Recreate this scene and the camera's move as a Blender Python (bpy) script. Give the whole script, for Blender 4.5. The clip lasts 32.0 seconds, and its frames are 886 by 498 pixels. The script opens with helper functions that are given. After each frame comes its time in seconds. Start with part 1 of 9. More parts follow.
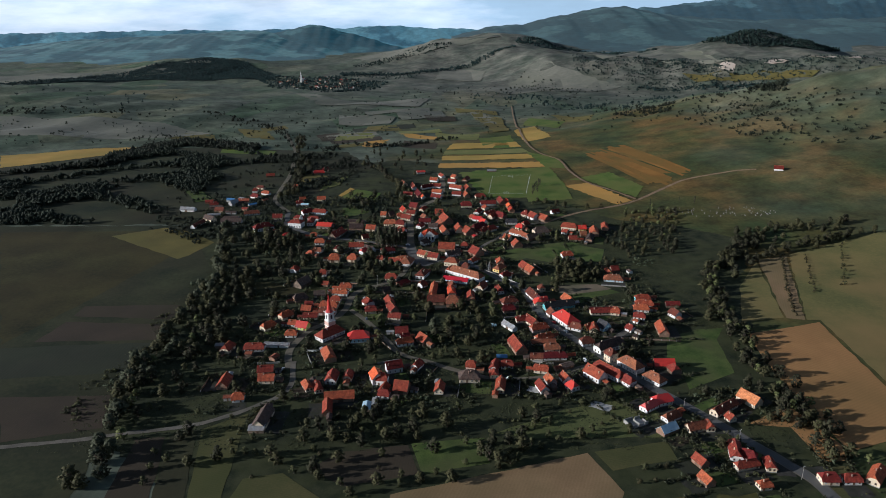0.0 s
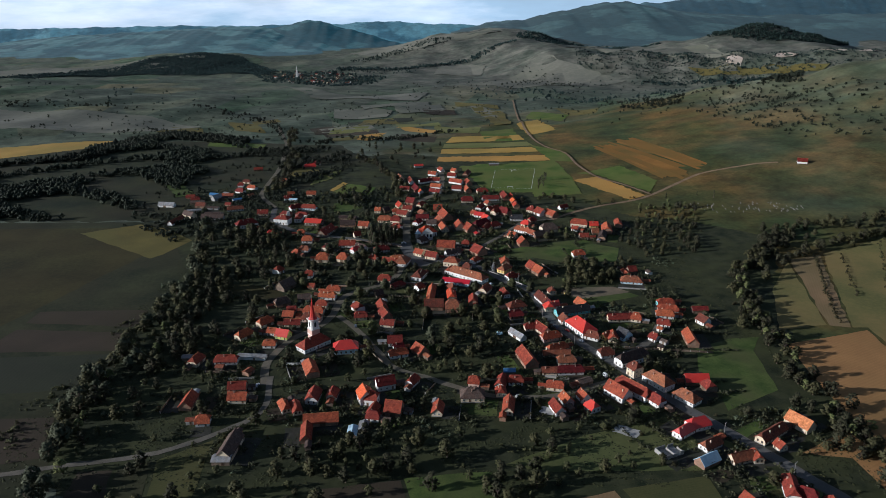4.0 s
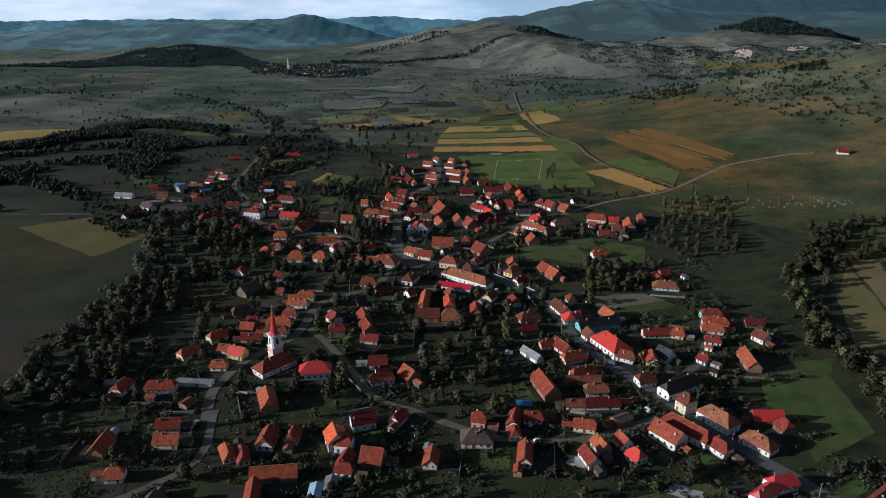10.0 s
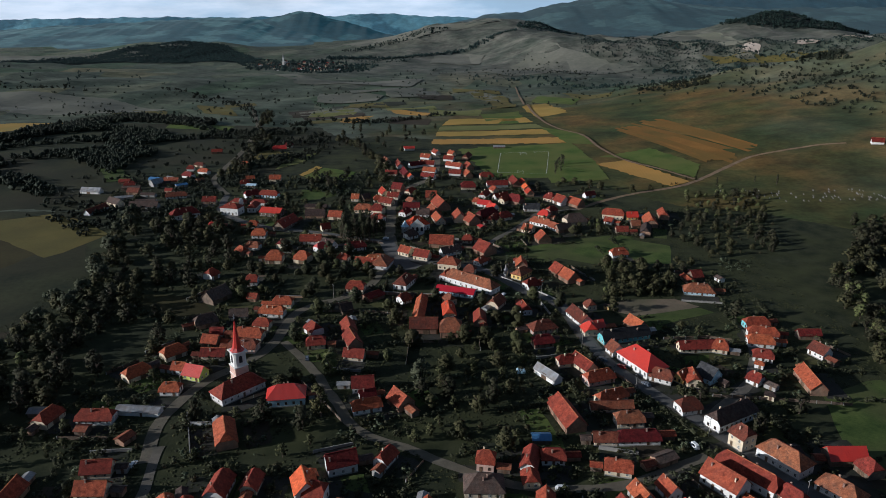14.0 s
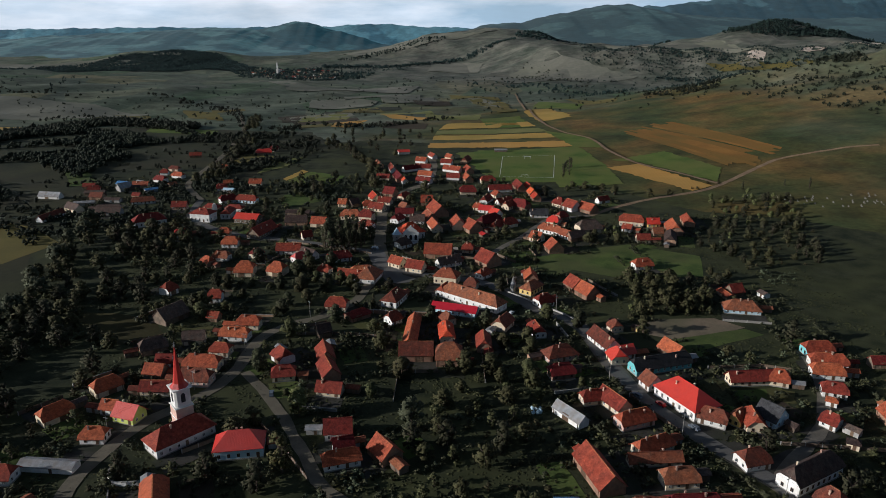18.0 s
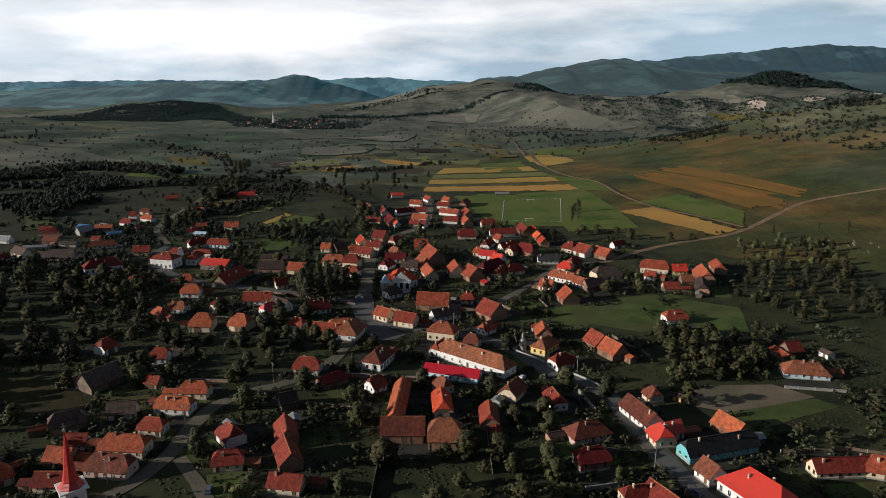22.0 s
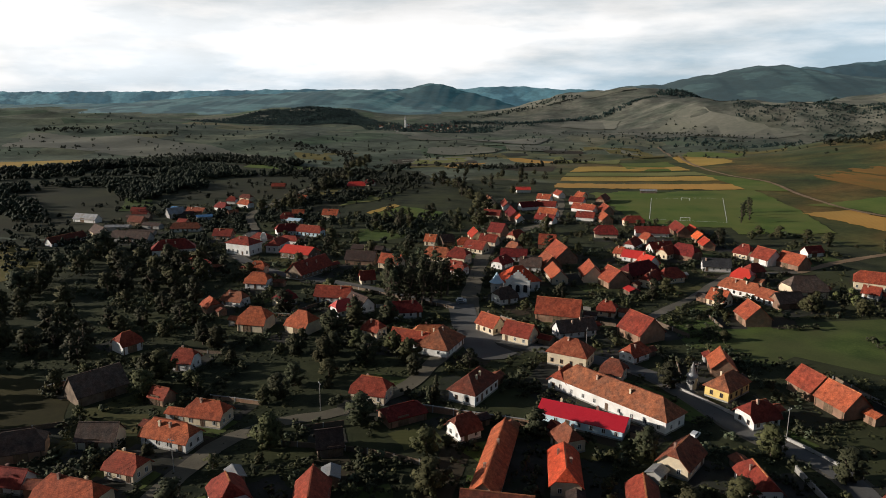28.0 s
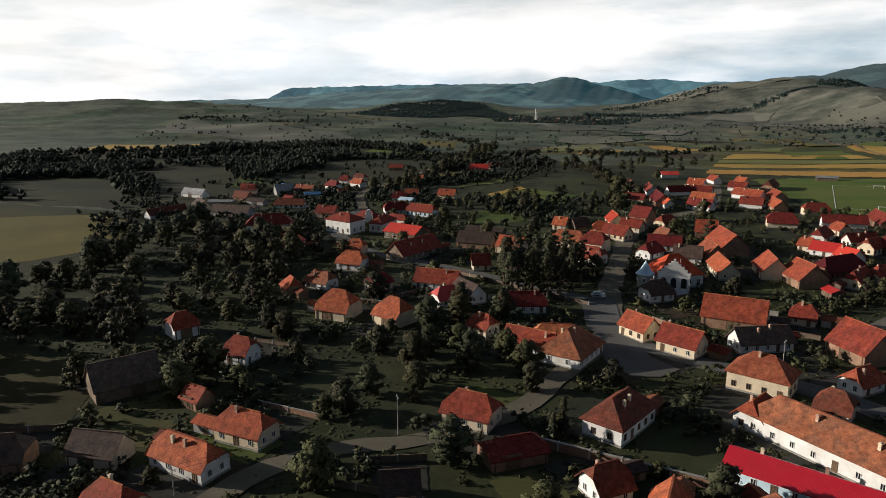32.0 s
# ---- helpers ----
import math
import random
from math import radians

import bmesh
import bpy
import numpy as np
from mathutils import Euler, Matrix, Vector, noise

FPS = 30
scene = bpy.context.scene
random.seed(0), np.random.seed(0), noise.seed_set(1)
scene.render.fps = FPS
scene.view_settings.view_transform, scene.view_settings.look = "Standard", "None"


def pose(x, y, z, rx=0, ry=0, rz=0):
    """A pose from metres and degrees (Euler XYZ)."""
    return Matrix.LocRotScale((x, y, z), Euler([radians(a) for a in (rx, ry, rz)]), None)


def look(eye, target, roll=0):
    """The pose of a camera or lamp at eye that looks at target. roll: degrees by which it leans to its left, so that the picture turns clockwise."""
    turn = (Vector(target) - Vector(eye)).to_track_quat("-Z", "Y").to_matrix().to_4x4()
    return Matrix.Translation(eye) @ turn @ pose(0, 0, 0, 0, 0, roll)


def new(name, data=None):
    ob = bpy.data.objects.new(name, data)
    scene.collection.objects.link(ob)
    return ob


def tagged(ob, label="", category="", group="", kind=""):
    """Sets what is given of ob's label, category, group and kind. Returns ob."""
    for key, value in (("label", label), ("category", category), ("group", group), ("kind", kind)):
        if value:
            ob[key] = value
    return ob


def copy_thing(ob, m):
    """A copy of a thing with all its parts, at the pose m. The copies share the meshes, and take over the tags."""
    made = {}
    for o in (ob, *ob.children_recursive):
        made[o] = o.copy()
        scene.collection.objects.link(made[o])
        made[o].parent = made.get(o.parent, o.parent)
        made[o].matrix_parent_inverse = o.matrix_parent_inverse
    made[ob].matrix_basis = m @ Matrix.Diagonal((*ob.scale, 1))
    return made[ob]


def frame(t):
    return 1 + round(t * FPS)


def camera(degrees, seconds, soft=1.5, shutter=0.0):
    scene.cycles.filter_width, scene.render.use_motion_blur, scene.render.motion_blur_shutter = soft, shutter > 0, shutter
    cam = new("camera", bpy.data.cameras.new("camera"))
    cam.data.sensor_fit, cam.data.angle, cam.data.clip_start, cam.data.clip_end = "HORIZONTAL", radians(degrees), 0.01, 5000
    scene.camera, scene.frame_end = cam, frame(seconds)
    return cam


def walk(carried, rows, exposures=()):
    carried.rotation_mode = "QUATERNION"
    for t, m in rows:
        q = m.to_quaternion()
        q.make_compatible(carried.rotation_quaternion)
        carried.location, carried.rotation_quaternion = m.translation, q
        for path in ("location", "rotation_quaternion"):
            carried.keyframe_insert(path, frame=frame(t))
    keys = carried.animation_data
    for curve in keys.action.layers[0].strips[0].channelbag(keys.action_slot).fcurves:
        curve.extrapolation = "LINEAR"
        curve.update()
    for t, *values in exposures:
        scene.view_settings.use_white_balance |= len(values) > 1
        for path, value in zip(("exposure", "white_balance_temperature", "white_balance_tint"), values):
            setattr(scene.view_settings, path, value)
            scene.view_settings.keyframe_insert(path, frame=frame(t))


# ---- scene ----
cam = camera(65.23, 32.0, soft=0.9)
PATH = [
    (0, look((0.00, -0.00, 234.00), (-0.00, 94.52, 201.34), -0.32)),
    (2, look((0.33, 29.55, 223.56), (0.29, 124.03, 190.79), -0.43)),
    (3.5, look((0.30, 51.83, 215.79), (0.33, 146.30, 182.99), -0.34)),
    (5.5, look((0.01, 81.78, 205.36), (0.30, 176.22, 172.48), -0.20)),
    (7, look((0.07, 104.35, 197.28), (0.49, 198.76, 164.34), -0.08)),
    (9, look((0.15, 134.36, 186.03), (0.75, 228.82, 153.21), 0.10)),
    (11, look((0.48, 164.54, 174.85), (1.17, 259.02, 142.11), 0.14)),
    (13, look((1.19, 194.20, 164.05), (1.83, 288.70, 131.36), -0.01)),
    (14.5, look((1.59, 215.90, 156.10), (2.27, 310.40, 123.40), -0.02)),
    (16.5, look((1.72, 244.73, 145.50), (2.59, 339.43, 113.37), 0.05)),
    (18, look((2.44, 266.91, 137.27), (3.44, 361.99, 106.31), 0.04)),
    (18.5, look((2.73, 274.28, 134.71), (3.76, 369.59, 104.44), 0.07)),
    (19, look((2.97, 281.52, 132.20), (4.03, 377.42, 103.86), 0.02)),
    (19.5, look((3.16, 288.75, 129.78), (4.25, 384.98, 102.59), 0.11)),
    (20, look((3.32, 295.93, 127.23), (4.49, 392.61, 101.70), 0.05)),
    (20.5, look((3.54, 303.23, 124.68), (4.77, 400.39, 101.04), 0.11)),
    (21, look((3.73, 310.54, 122.12), (4.98, 407.69, 98.46), 0.21)),
    (21.5, look((3.88, 317.86, 119.53), (5.22, 415.02, 95.88), 0.15)),
    (23, look((4.52, 339.76, 111.70), (5.97, 436.90, 88.01), 0.20)),
    (24.5, look((5.09, 361.11, 104.14), (6.56, 458.26, 80.49), 0.22)),
    (26.5, look((4.94, 390.17, 93.57), (6.55, 487.78, 71.88), 0.38)),
    (27, look((4.85, 397.50, 90.84), (0.66, 495.03, 69.17), 0.32)),
    (27.5, look((5.00, 404.99, 88.19), (-5.55, 502.02, 66.46), 0.30)),
    (28, look((4.95, 412.35, 85.55), (-12.28, 508.41, 63.72), 0.17)),
    (28.5, look((4.55, 419.27, 83.01), (-18.53, 514.08, 61.12), 0.06)),
    (29, look((3.86, 425.94, 80.59), (-25.31, 519.04, 58.66), -0.06)),
    (29.5, look((3.05, 432.65, 78.21), (-29.51, 524.60, 56.23), -0.17)),
    (30, look((1.56, 439.61, 75.85), (-30.96, 531.58, 53.86), -0.23)),
    (30.5, look((-0.42, 446.47, 73.54), (-32.81, 538.46, 51.45), -0.23)),
    (31, look((-2.57, 453.46, 71.07), (-34.88, 545.46, 48.93), -0.26)),
    (31.5, look((-4.67, 460.29, 68.48), (-37.74, 552.01, 46.29), -0.18)),
    (32, look((-6.71, 467.20, 65.90), (-41.42, 558.33, 43.75), -0.20)),
]
walk(cam, PATH, exposures=[(0, -0.02, 5040, 8), (9, -0.20, 4960, 8), (17, -0.29, 5200, 8), (24, -0.16, 5720, 8), (32, -0.06, 5830, 8)])


# ---------------------------------------------------------------- world and sun
SUN_AZ = 191.0      # degrees, from +x counter-clockwise: where the sun stands
SUN_EL = 15.0
world = bpy.data.worlds.new("evening_sky")
scene.world = world
world.use_nodes = True
wn, wl = world.node_tree.nodes, world.node_tree.links
wn.clear()
w_out = wn.new("ShaderNodeOutputWorld")
w_bg = wn.new("ShaderNodeBackground")
w_sky = wn.new("ShaderNodeTexSky")
w_sky.sky_type = "NISHITA"
w_sky.sun_disc = False
w_sky.sun_elevation = radians(SUN_EL)
w_sky.sun_rotation = radians(90 - SUN_AZ)
w_sky.altitude = 500
w_sky.air_density, w_sky.dust_density, w_sky.ozone_density = 1.2, 2.0, 1.5
w_tc = wn.new("ShaderNodeTexCoord")
w_map = wn.new("ShaderNodeMapping")
w_map.inputs["Scale"].default_value = (1.0, 1.0, 4.6)
w_map.inputs["Location"].default_value = (3.1, 0.7, 0.4)
w_noise = wn.new("ShaderNodeTexNoise")
w_noise.inputs["Scale"].default_value = 2.6
w_noise.inputs["Detail"].default_value = 9
w_noise.inputs["Roughness"].default_value = 0.58
w_ramp = wn.new("ShaderNodeValToRGB")
w_ramp.color_ramp.elements[0].position, w_ramp.color_ramp.elements[1].position = 0.33, 0.62
w_mix = wn.new("ShaderNodeMix")
w_mix.data_type = "RGBA"
w_glow = wn.new("ShaderNodeMix")                # cloud light: paler blue low down and away from the sun, white above and towards it
w_glow.data_type = "RGBA"
w_glow.inputs["A"].default_value, w_glow.inputs["B"].default_value = (12.8, 15.2, 16.2, 1), (32.0, 29.0, 26.0, 1)
wl.new(w_tc.outputs["Generated"], w_map.inputs["Vector"])
wl.new(w_map.outputs["Vector"], w_noise.inputs["Vector"])
wl.new(w_noise.outputs["Fac"], w_ramp.inputs["Fac"])
w_sep = wn.new("ShaderNodeSeparateXYZ")         # clouds bank up towards the horizon
w_low = wn.new("ShaderNodeMapRange")
w_low.inputs["From Min"].default_value, w_low.inputs["From Max"].default_value = 0.08, 0.26
w_low.inputs["To Min"].default_value, w_low.inputs["To Max"].default_value = 1.0, 0.06
w_mul = wn.new("ShaderNodeMath")
w_mul.operation = "MULTIPLY"
w_ramp.color_ramp.elements[0].color = (0.70, 0.70, 0.70, 1)
wl.new(w_tc.outputs["Generated"], w_sep.inputs["Vector"])
wl.new(w_sep.outputs["Z"], w_low.inputs["Value"])
wl.new(w_ramp.outputs["Color"], w_mul.inputs[0])
wl.new(w_low.outputs["Result"], w_mul.inputs[1])
w_ahead, w_bank = wn.new("ShaderNodeMapRange"), wn.new("ShaderNodeMath")     # the cloud bank stands up the valley; behind it is clear evening sky
w_ahead.interpolation_type = "SMOOTHSTEP"
w_ahead.inputs["From Min"].default_value, w_ahead.inputs["From Max"].default_value = -0.5, 0.45
w_ahead.inputs["To Min"].default_value = 0.12
w_bank.operation = "MULTIPLY"
wl.new(w_sep.outputs["Y"], w_ahead.inputs["Value"])
wl.new(w_mul.outputs["Value"], w_bank.inputs[0]), wl.new(w_ahead.outputs["Result"], w_bank.inputs[1])
wl.new(w_bank.outputs["Value"], w_mix.inputs["Factor"])
w_zx = wn.new("ShaderNodeMath")
w_zx.operation, w_zx.inputs[1].default_value, w_zx.inputs[2].default_value = "MULTIPLY_ADD", 7.0, 0.1
wl.new(w_sep.outputs["Z"], w_zx.inputs[0])
w_gx = wn.new("ShaderNodeMath")
w_gx.operation, w_gx.inputs[1].default_value, w_gx.use_clamp = "MULTIPLY_ADD", -0.9, True
wl.new(w_sep.outputs["X"], w_gx.inputs[0])
wl.new(w_zx.outputs["Value"], w_gx.inputs[2])
w_puff = wn.new("ShaderNodeMapRange")           # white puffs and pale blue gaps
w_puff.inputs["From Min"].default_value, w_puff.inputs["From Max"].default_value = 0.40, 0.62
w_puff.inputs["To Min"].default_value, w_puff.inputs["To Max"].default_value = -0.30, 0.45
w_n2 = wn.new("ShaderNodeTexNoise")
w_n2.inputs["Scale"].default_value, w_n2.inputs["Detail"].default_value, w_n2.inputs["Roughness"].default_value = 3.4, 8, 0.55
wl.new(w_map.outputs["Vector"], w_n2.inputs["Vector"]), wl.new(w_n2.outputs["Fac"], w_puff.inputs["Value"])
w_sum = wn.new("ShaderNodeMath")
w_sum.operation, w_sum.use_clamp = "ADD", True
wl.new(w_gx.outputs["Value"], w_sum.inputs[0]), wl.new(w_puff.outputs["Result"], w_sum.inputs[1])
wl.new(w_sum.outputs["Value"], w_glow.inputs["Factor"])
wl.new(w_glow.outputs["Result"], w_mix.inputs["B"])
wl.new(w_sky.outputs["Color"], w_mix.inputs["A"])
wl.new(w_mix.outputs["Result"], w_bg.inputs["Color"])
w_bg.inputs["Strength"].default_value = 0.045
wl.new(w_bg.outputs["Background"], w_out.inputs["Surface"])

sun = new("sun", bpy.data.lights.new("sun", "SUN"))
sun.data.energy, sun.data.angle, sun.data.color = 6.0, radians(0.6), (1.0, 0.85, 0.68)
toward = Vector((math.cos(radians(SUN_AZ)) * math.cos(radians(SUN_EL)), math.sin(radians(SUN_AZ)) * math.cos(radians(SUN_EL)), math.sin(radians(SUN_EL))))
sun.matrix_world = look(toward * 300, (0, 0, 0))


# ---------------------------------------------------------------- materials
def material(name, c1, c2, scale=0.5, rough=0.85, metal=0.0, bump=0.3, fine=6.0, spread=0.0, world_space=False, courses=0.0, ribs=0.0, c3=None, big=0.05, tiles=False):
    """Two noises between c1 and c2, a third tone in large stains, relief, and a tone of its own for each object."""
    m = bpy.data.materials.new(name)
    m.use_nodes = True
    n, k = m.node_tree.nodes, m.node_tree.links
    b = n["Principled BSDF"]
    b.inputs["Roughness"].default_value, b.inputs["Metallic"].default_value = rough, metal
    b.inputs["Specular IOR Level"].default_value = 0.15 if rough > 0.7 else 0.5
    if world_space:
        co = n.new("ShaderNodeNewGeometry").outputs["Position"]
    else:
        co = n.new("ShaderNodeTexCoord").outputs["Object"]
    a1, a2 = n.new("ShaderNodeTexNoise"), n.new("ShaderNodeTexNoise")
    a1.inputs["Scale"].default_value, a1.inputs["Detail"].default_value = scale, 5
    a2.inputs["Scale"].default_value, a2.inputs["Detail"].default_value, a2.inputs["Roughness"].default_value = fine, 6, 0.65
    k.new(co, a1.inputs["Vector"]), k.new(co, a2.inputs["Vector"])
    add = n.new("ShaderNodeMath")
    add.operation = "MULTIPLY_ADD"
    k.new(a2.outputs["Fac"], add.inputs[0])
    add.inputs[1].default_value = 0.55
    k.new(a1.outputs["Fac"], add.inputs[2])
    ramp = n.new("ShaderNodeValToRGB")
    ramp.color_ramp.elements[0].position, ramp.color_ramp.elements[1].position = 0.58, 0.98
    ramp.color_ramp.elements[0].color, ramp.color_ramp.elements[1].color = (*c1, 1), (*c2, 1)
    k.new(add.outputs[0], ramp.inputs["Fac"])
    col = ramp.outputs["Color"]
    if c3:
        a3 = n.new("ShaderNodeTexNoise")
        a3.inputs["Scale"].default_value, a3.inputs["Detail"].default_value = big, 3
        k.new(co, a3.inputs["Vector"])
        r3 = n.new("ShaderNodeValToRGB")
        r3.color_ramp.elements[0].position, r3.color_ramp.elements[1].position = 0.40, 0.78
        k.new(a3.outputs["Fac"], r3.inputs["Fac"])
        mx = n.new("ShaderNodeMix")
        mx.data_type = "RGBA"
        k.new(r3.outputs["Color"], mx.inputs["Factor"]), k.new(col, mx.inputs["A"])
        mx.inputs["B"].default_value = (*c3, 1)
        col = mx.outputs["Result"]
    if tiles:                                   # every tile has its own tone, and a dark lower edge
        sp, cb, bt = n.new("ShaderNodeSeparateXYZ"), n.new("ShaderNodeCombineXYZ"), n.new("ShaderNodeTexBrick")
        along, up = n.new("ShaderNodeMath"), n.new("ShaderNodeMath")
        along.operation, along.inputs[1].default_value = "MULTIPLY_ADD", 0.77
        up.operation, up.inputs[1].default_value = "MULTIPLY", 1.5
        k.new(co, sp.inputs[0])
        k.new(sp.outputs["Y"], along.inputs[0]), k.new(sp.outputs["X"], along.inputs[2]), k.new(sp.outputs["Z"], up.inputs[0])
        k.new(along.outputs[0], cb.inputs["X"]), k.new(up.outputs[0], cb.inputs["Y"])
        k.new(cb.outputs[0], bt.inputs["Vector"])
        bt.inputs["Scale"].default_value, bt.inputs["Brick Width"].default_value, bt.inputs["Row Height"].default_value = 1.0, 0.26, 0.20
        bt.inputs["Mortar Size"].default_value = 0.018
        bt.inputs["Color1"].default_value, bt.inputs["Color2"].default_value, bt.inputs["Mortar"].default_value = (1.25, 1.2, 1.15, 1), (0.62, 0.66, 0.7, 1), (0.45, 0.45, 0.45, 1)
        tm = n.new("ShaderNodeMix")
        tm.data_type, tm.blend_type = "RGBA", "MULTIPLY"
        tm.inputs["Factor"].default_value = 0.55
        k.new(col, tm.inputs["A"]), k.new(bt.outputs["Color"], tm.inputs["B"])
        wn, wi, ww, wr, wm = n.new("ShaderNodeTexNoise"), n.new("ShaderNodeObjectInfo"), n.new("ShaderNodeMath"), n.new("ShaderNodeMapRange"), n.new("ShaderNodeMix")
        wn.noise_dimensions = "4D"              # lichen, soot and newer tiles in patches, other ones on each roof
        wn.inputs["Scale"].default_value, wn.inputs["Detail"].default_value, wn.inputs["Roughness"].default_value = 0.9, 7, 0.72
        ww.operation, ww.inputs[1].default_value = "MULTIPLY", 40.0
        k.new(wi.outputs["Random"], ww.inputs[0]), k.new(ww.outputs[0], wn.inputs["W"]), k.new(co, wn.inputs["Vector"])
        wr.inputs["From Min"].default_value, wr.inputs["From Max"].default_value, wr.inputs["To Min"].default_value, wr.inputs["To Max"].default_value = 0.34, 0.66, 0.55, 1.45
        wm.data_type, wm.blend_type = "RGBA", "MULTIPLY"
        wm.inputs["Factor"].default_value = 1.0
        k.new(wn.outputs["Fac"], wr.inputs["Value"]), k.new(tm.outputs["Result"], wm.inputs["A"]), k.new(wr.outputs["Result"], wm.inputs["B"])
        col = wm.outputs["Result"]
    if spread:
        info, hsv = n.new("ShaderNodeObjectInfo"), n.new("ShaderNodeHueSaturation")
        mr = n.new("ShaderNodeMapRange")
        mr.inputs["To Min"].default_value, mr.inputs["To Max"].default_value = 1 - spread, 1 + spread
        k.new(info.outputs["Random"], mr.inputs["Value"])
        k.new(mr.outputs["Result"], hsv.inputs["Value"])
        mh = n.new("ShaderNodeMapRange")
        mh.inputs["To Min"].default_value, mh.inputs["To Max"].default_value = 0.5 - spread * 0.012, 0.5 + spread * 0.035
        k.new(info.outputs["Random"], mh.inputs["Value"])
        k.new(mh.outputs["Result"], hsv.inputs["Hue"])
        k.new(col, hsv.inputs["Color"])
        col = hsv.outputs["Color"]
    k.new(col, b.inputs["Base Color"])
    height = add.outputs[0]
    if courses or ribs:
        wv = n.new("ShaderNodeTexWave")
        wv.wave_type, wv.wave_profile = "BANDS", "SAW" if courses else "SIN"
        wv.bands_direction = "Z" if courses else "X"
        wv.inputs["Scale"].default_value = courses or ribs
        wv.inputs["Distortion"].default_value = 0.25 if courses else 0.0
        k.new(co, wv.inputs["Vector"])
        h2 = n.new("ShaderNodeMath")
        h2.operation = "MULTIPLY_ADD"
        k.new(wv.outputs["Fac"], h2.inputs[0])
        h2.inputs[1].default_value = 0.8
        k.new(height, h2.inputs[2])
        height = h2.outputs[0]
    if bump:
        bp = n.new("ShaderNodeBump")
        bp.inputs["Strength"].default_value, bp.inputs["Distance"].default_value = bump, 0.12
        k.new(height, bp.inputs["Height"])
        k.new(bp.outputs["Normal"], b.inputs["Normal"])
    return m


def rowed(name, c1, c2, c3, spacing, turn):
    """A field with its drilled or ploughed rows, turned by so many degrees."""
    m = material(name, c1, c2, scale=0.03, rough=0.95, fine=0.9, bump=0.0, world_space=True, c3=c3, big=0.012)
    n, k = m.node_tree.nodes, m.node_tree.links
    b = n["Principled BSDF"]
    old = b.inputs["Base Color"].links[0].from_socket
    pos, mp, wv = n.new("ShaderNodeNewGeometry"), n.new("ShaderNodeMapping"), n.new("ShaderNodeTexWave")
    mp.inputs["Rotation"].default_value = (0, 0, radians(turn))
    wv.inputs["Scale"].default_value, wv.inputs["Distortion"].default_value, wv.inputs["Detail"].default_value = 0.314 / spacing, 0.6, 2
    k.new(pos.outputs["Position"], mp.inputs["Vector"]), k.new(mp.outputs["Vector"], wv.inputs["Vector"])
    mx = n.new("ShaderNodeMix")
    mx.data_type, mx.blend_type = "RGBA", "MULTIPLY"
    mx.inputs["Factor"].default_value = 0.07 if spacing < 2.9 else 0.04
    k.new(old, mx.inputs["A"]), k.new(wv.outputs["Color"], mx.inputs["B"])
    k.new(mx.outputs["Result"], b.inputs["Base Color"])
    return m


M = {}
M["ground"] = material("pasture", (0.043, 0.063, 0.041), (0.102, 0.121, 0.084), scale=0.010, fine=0.16, rough=0.95, bump=0.6, world_space=True, c3=(0.138, 0.143, 0.108), big=0.0035)
gm = M["ground"].node_tree                     # the valley floor above the village is green and ochre; the far pasture's grey has some distance haze in it
gnn, gkk = gm.nodes, gm.links
g_bsdf = gnn["Principled BSDF"]
g_old = g_bsdf.inputs["Base Color"].links[0].from_socket
g_pos, g_sep = gnn.new("ShaderNodeNewGeometry"), gnn.new("ShaderNodeSeparateXYZ")
g_n1, g_n2, g_n3 = gnn.new("ShaderNodeTexNoise"), gnn.new("ShaderNodeTexNoise"), gnn.new("ShaderNodeTexNoise")
g_n1.inputs["Scale"].default_value, g_n1.inputs["Detail"].default_value = 0.004, 5
g_n2.inputs["Scale"].default_value, g_n2.inputs["Detail"].default_value = 0.012, 6
g_n3.inputs["Scale"].default_value, g_n3.inputs["Detail"].default_value = 0.25, 5
gkk.new(g_pos.outputs["Position"], g_sep.inputs[0])
for one in (g_n1, g_n2, g_n3):
    gkk.new(g_pos.outputs["Position"], one.inputs["Vector"])
g_y, g_x, g_fac = gnn.new("ShaderNodeMath"), gnn.new("ShaderNodeMath"), gnn.new("ShaderNodeMath")
for one, axis in ((g_y, "Y"), (g_x, "X")):
    one.operation, one.inputs[1].default_value = "MULTIPLY_ADD", 700.0
    gkk.new(g_n1.outputs["Fac"], one.inputs[0]), gkk.new(g_sep.outputs[axis], one.inputs[2])
g_my, g_mx = gnn.new("ShaderNodeMapRange"), gnn.new("ShaderNodeMapRange")
g_my.interpolation_type = g_mx.interpolation_type = "SMOOTHSTEP"
g_my.inputs["From Min"].default_value, g_my.inputs["From Max"].default_value = 2150, 1650
g_mx.inputs["From Min"].default_value, g_mx.inputs["From Max"].default_value = 200, 420
gkk.new(g_y.outputs[0], g_my.inputs["Value"]), gkk.new(g_x.outputs[0], g_mx.inputs["Value"])
g_up, g_fac2 = gnn.new("ShaderNodeMapRange"), gnn.new("ShaderNodeMath")
g_up.inputs["From Min"].default_value, g_up.inputs["From Max"].default_value, g_up.inputs["To Min"].default_value, g_up.inputs["To Max"].default_value = 760, 1080, 1.0, 0.3
g_fac2.operation = "MULTIPLY"
gkk.new(g_x.outputs[0], g_up.inputs["Value"]), gkk.new(g_mx.outputs["Result"], g_fac2.inputs[0]), gkk.new(g_up.outputs["Result"], g_fac2.inputs[1])
g_fac.operation = "MULTIPLY"
gkk.new(g_my.outputs["Result"], g_fac.inputs[0]), gkk.new(g_fac2.outputs[0], g_fac.inputs[1])
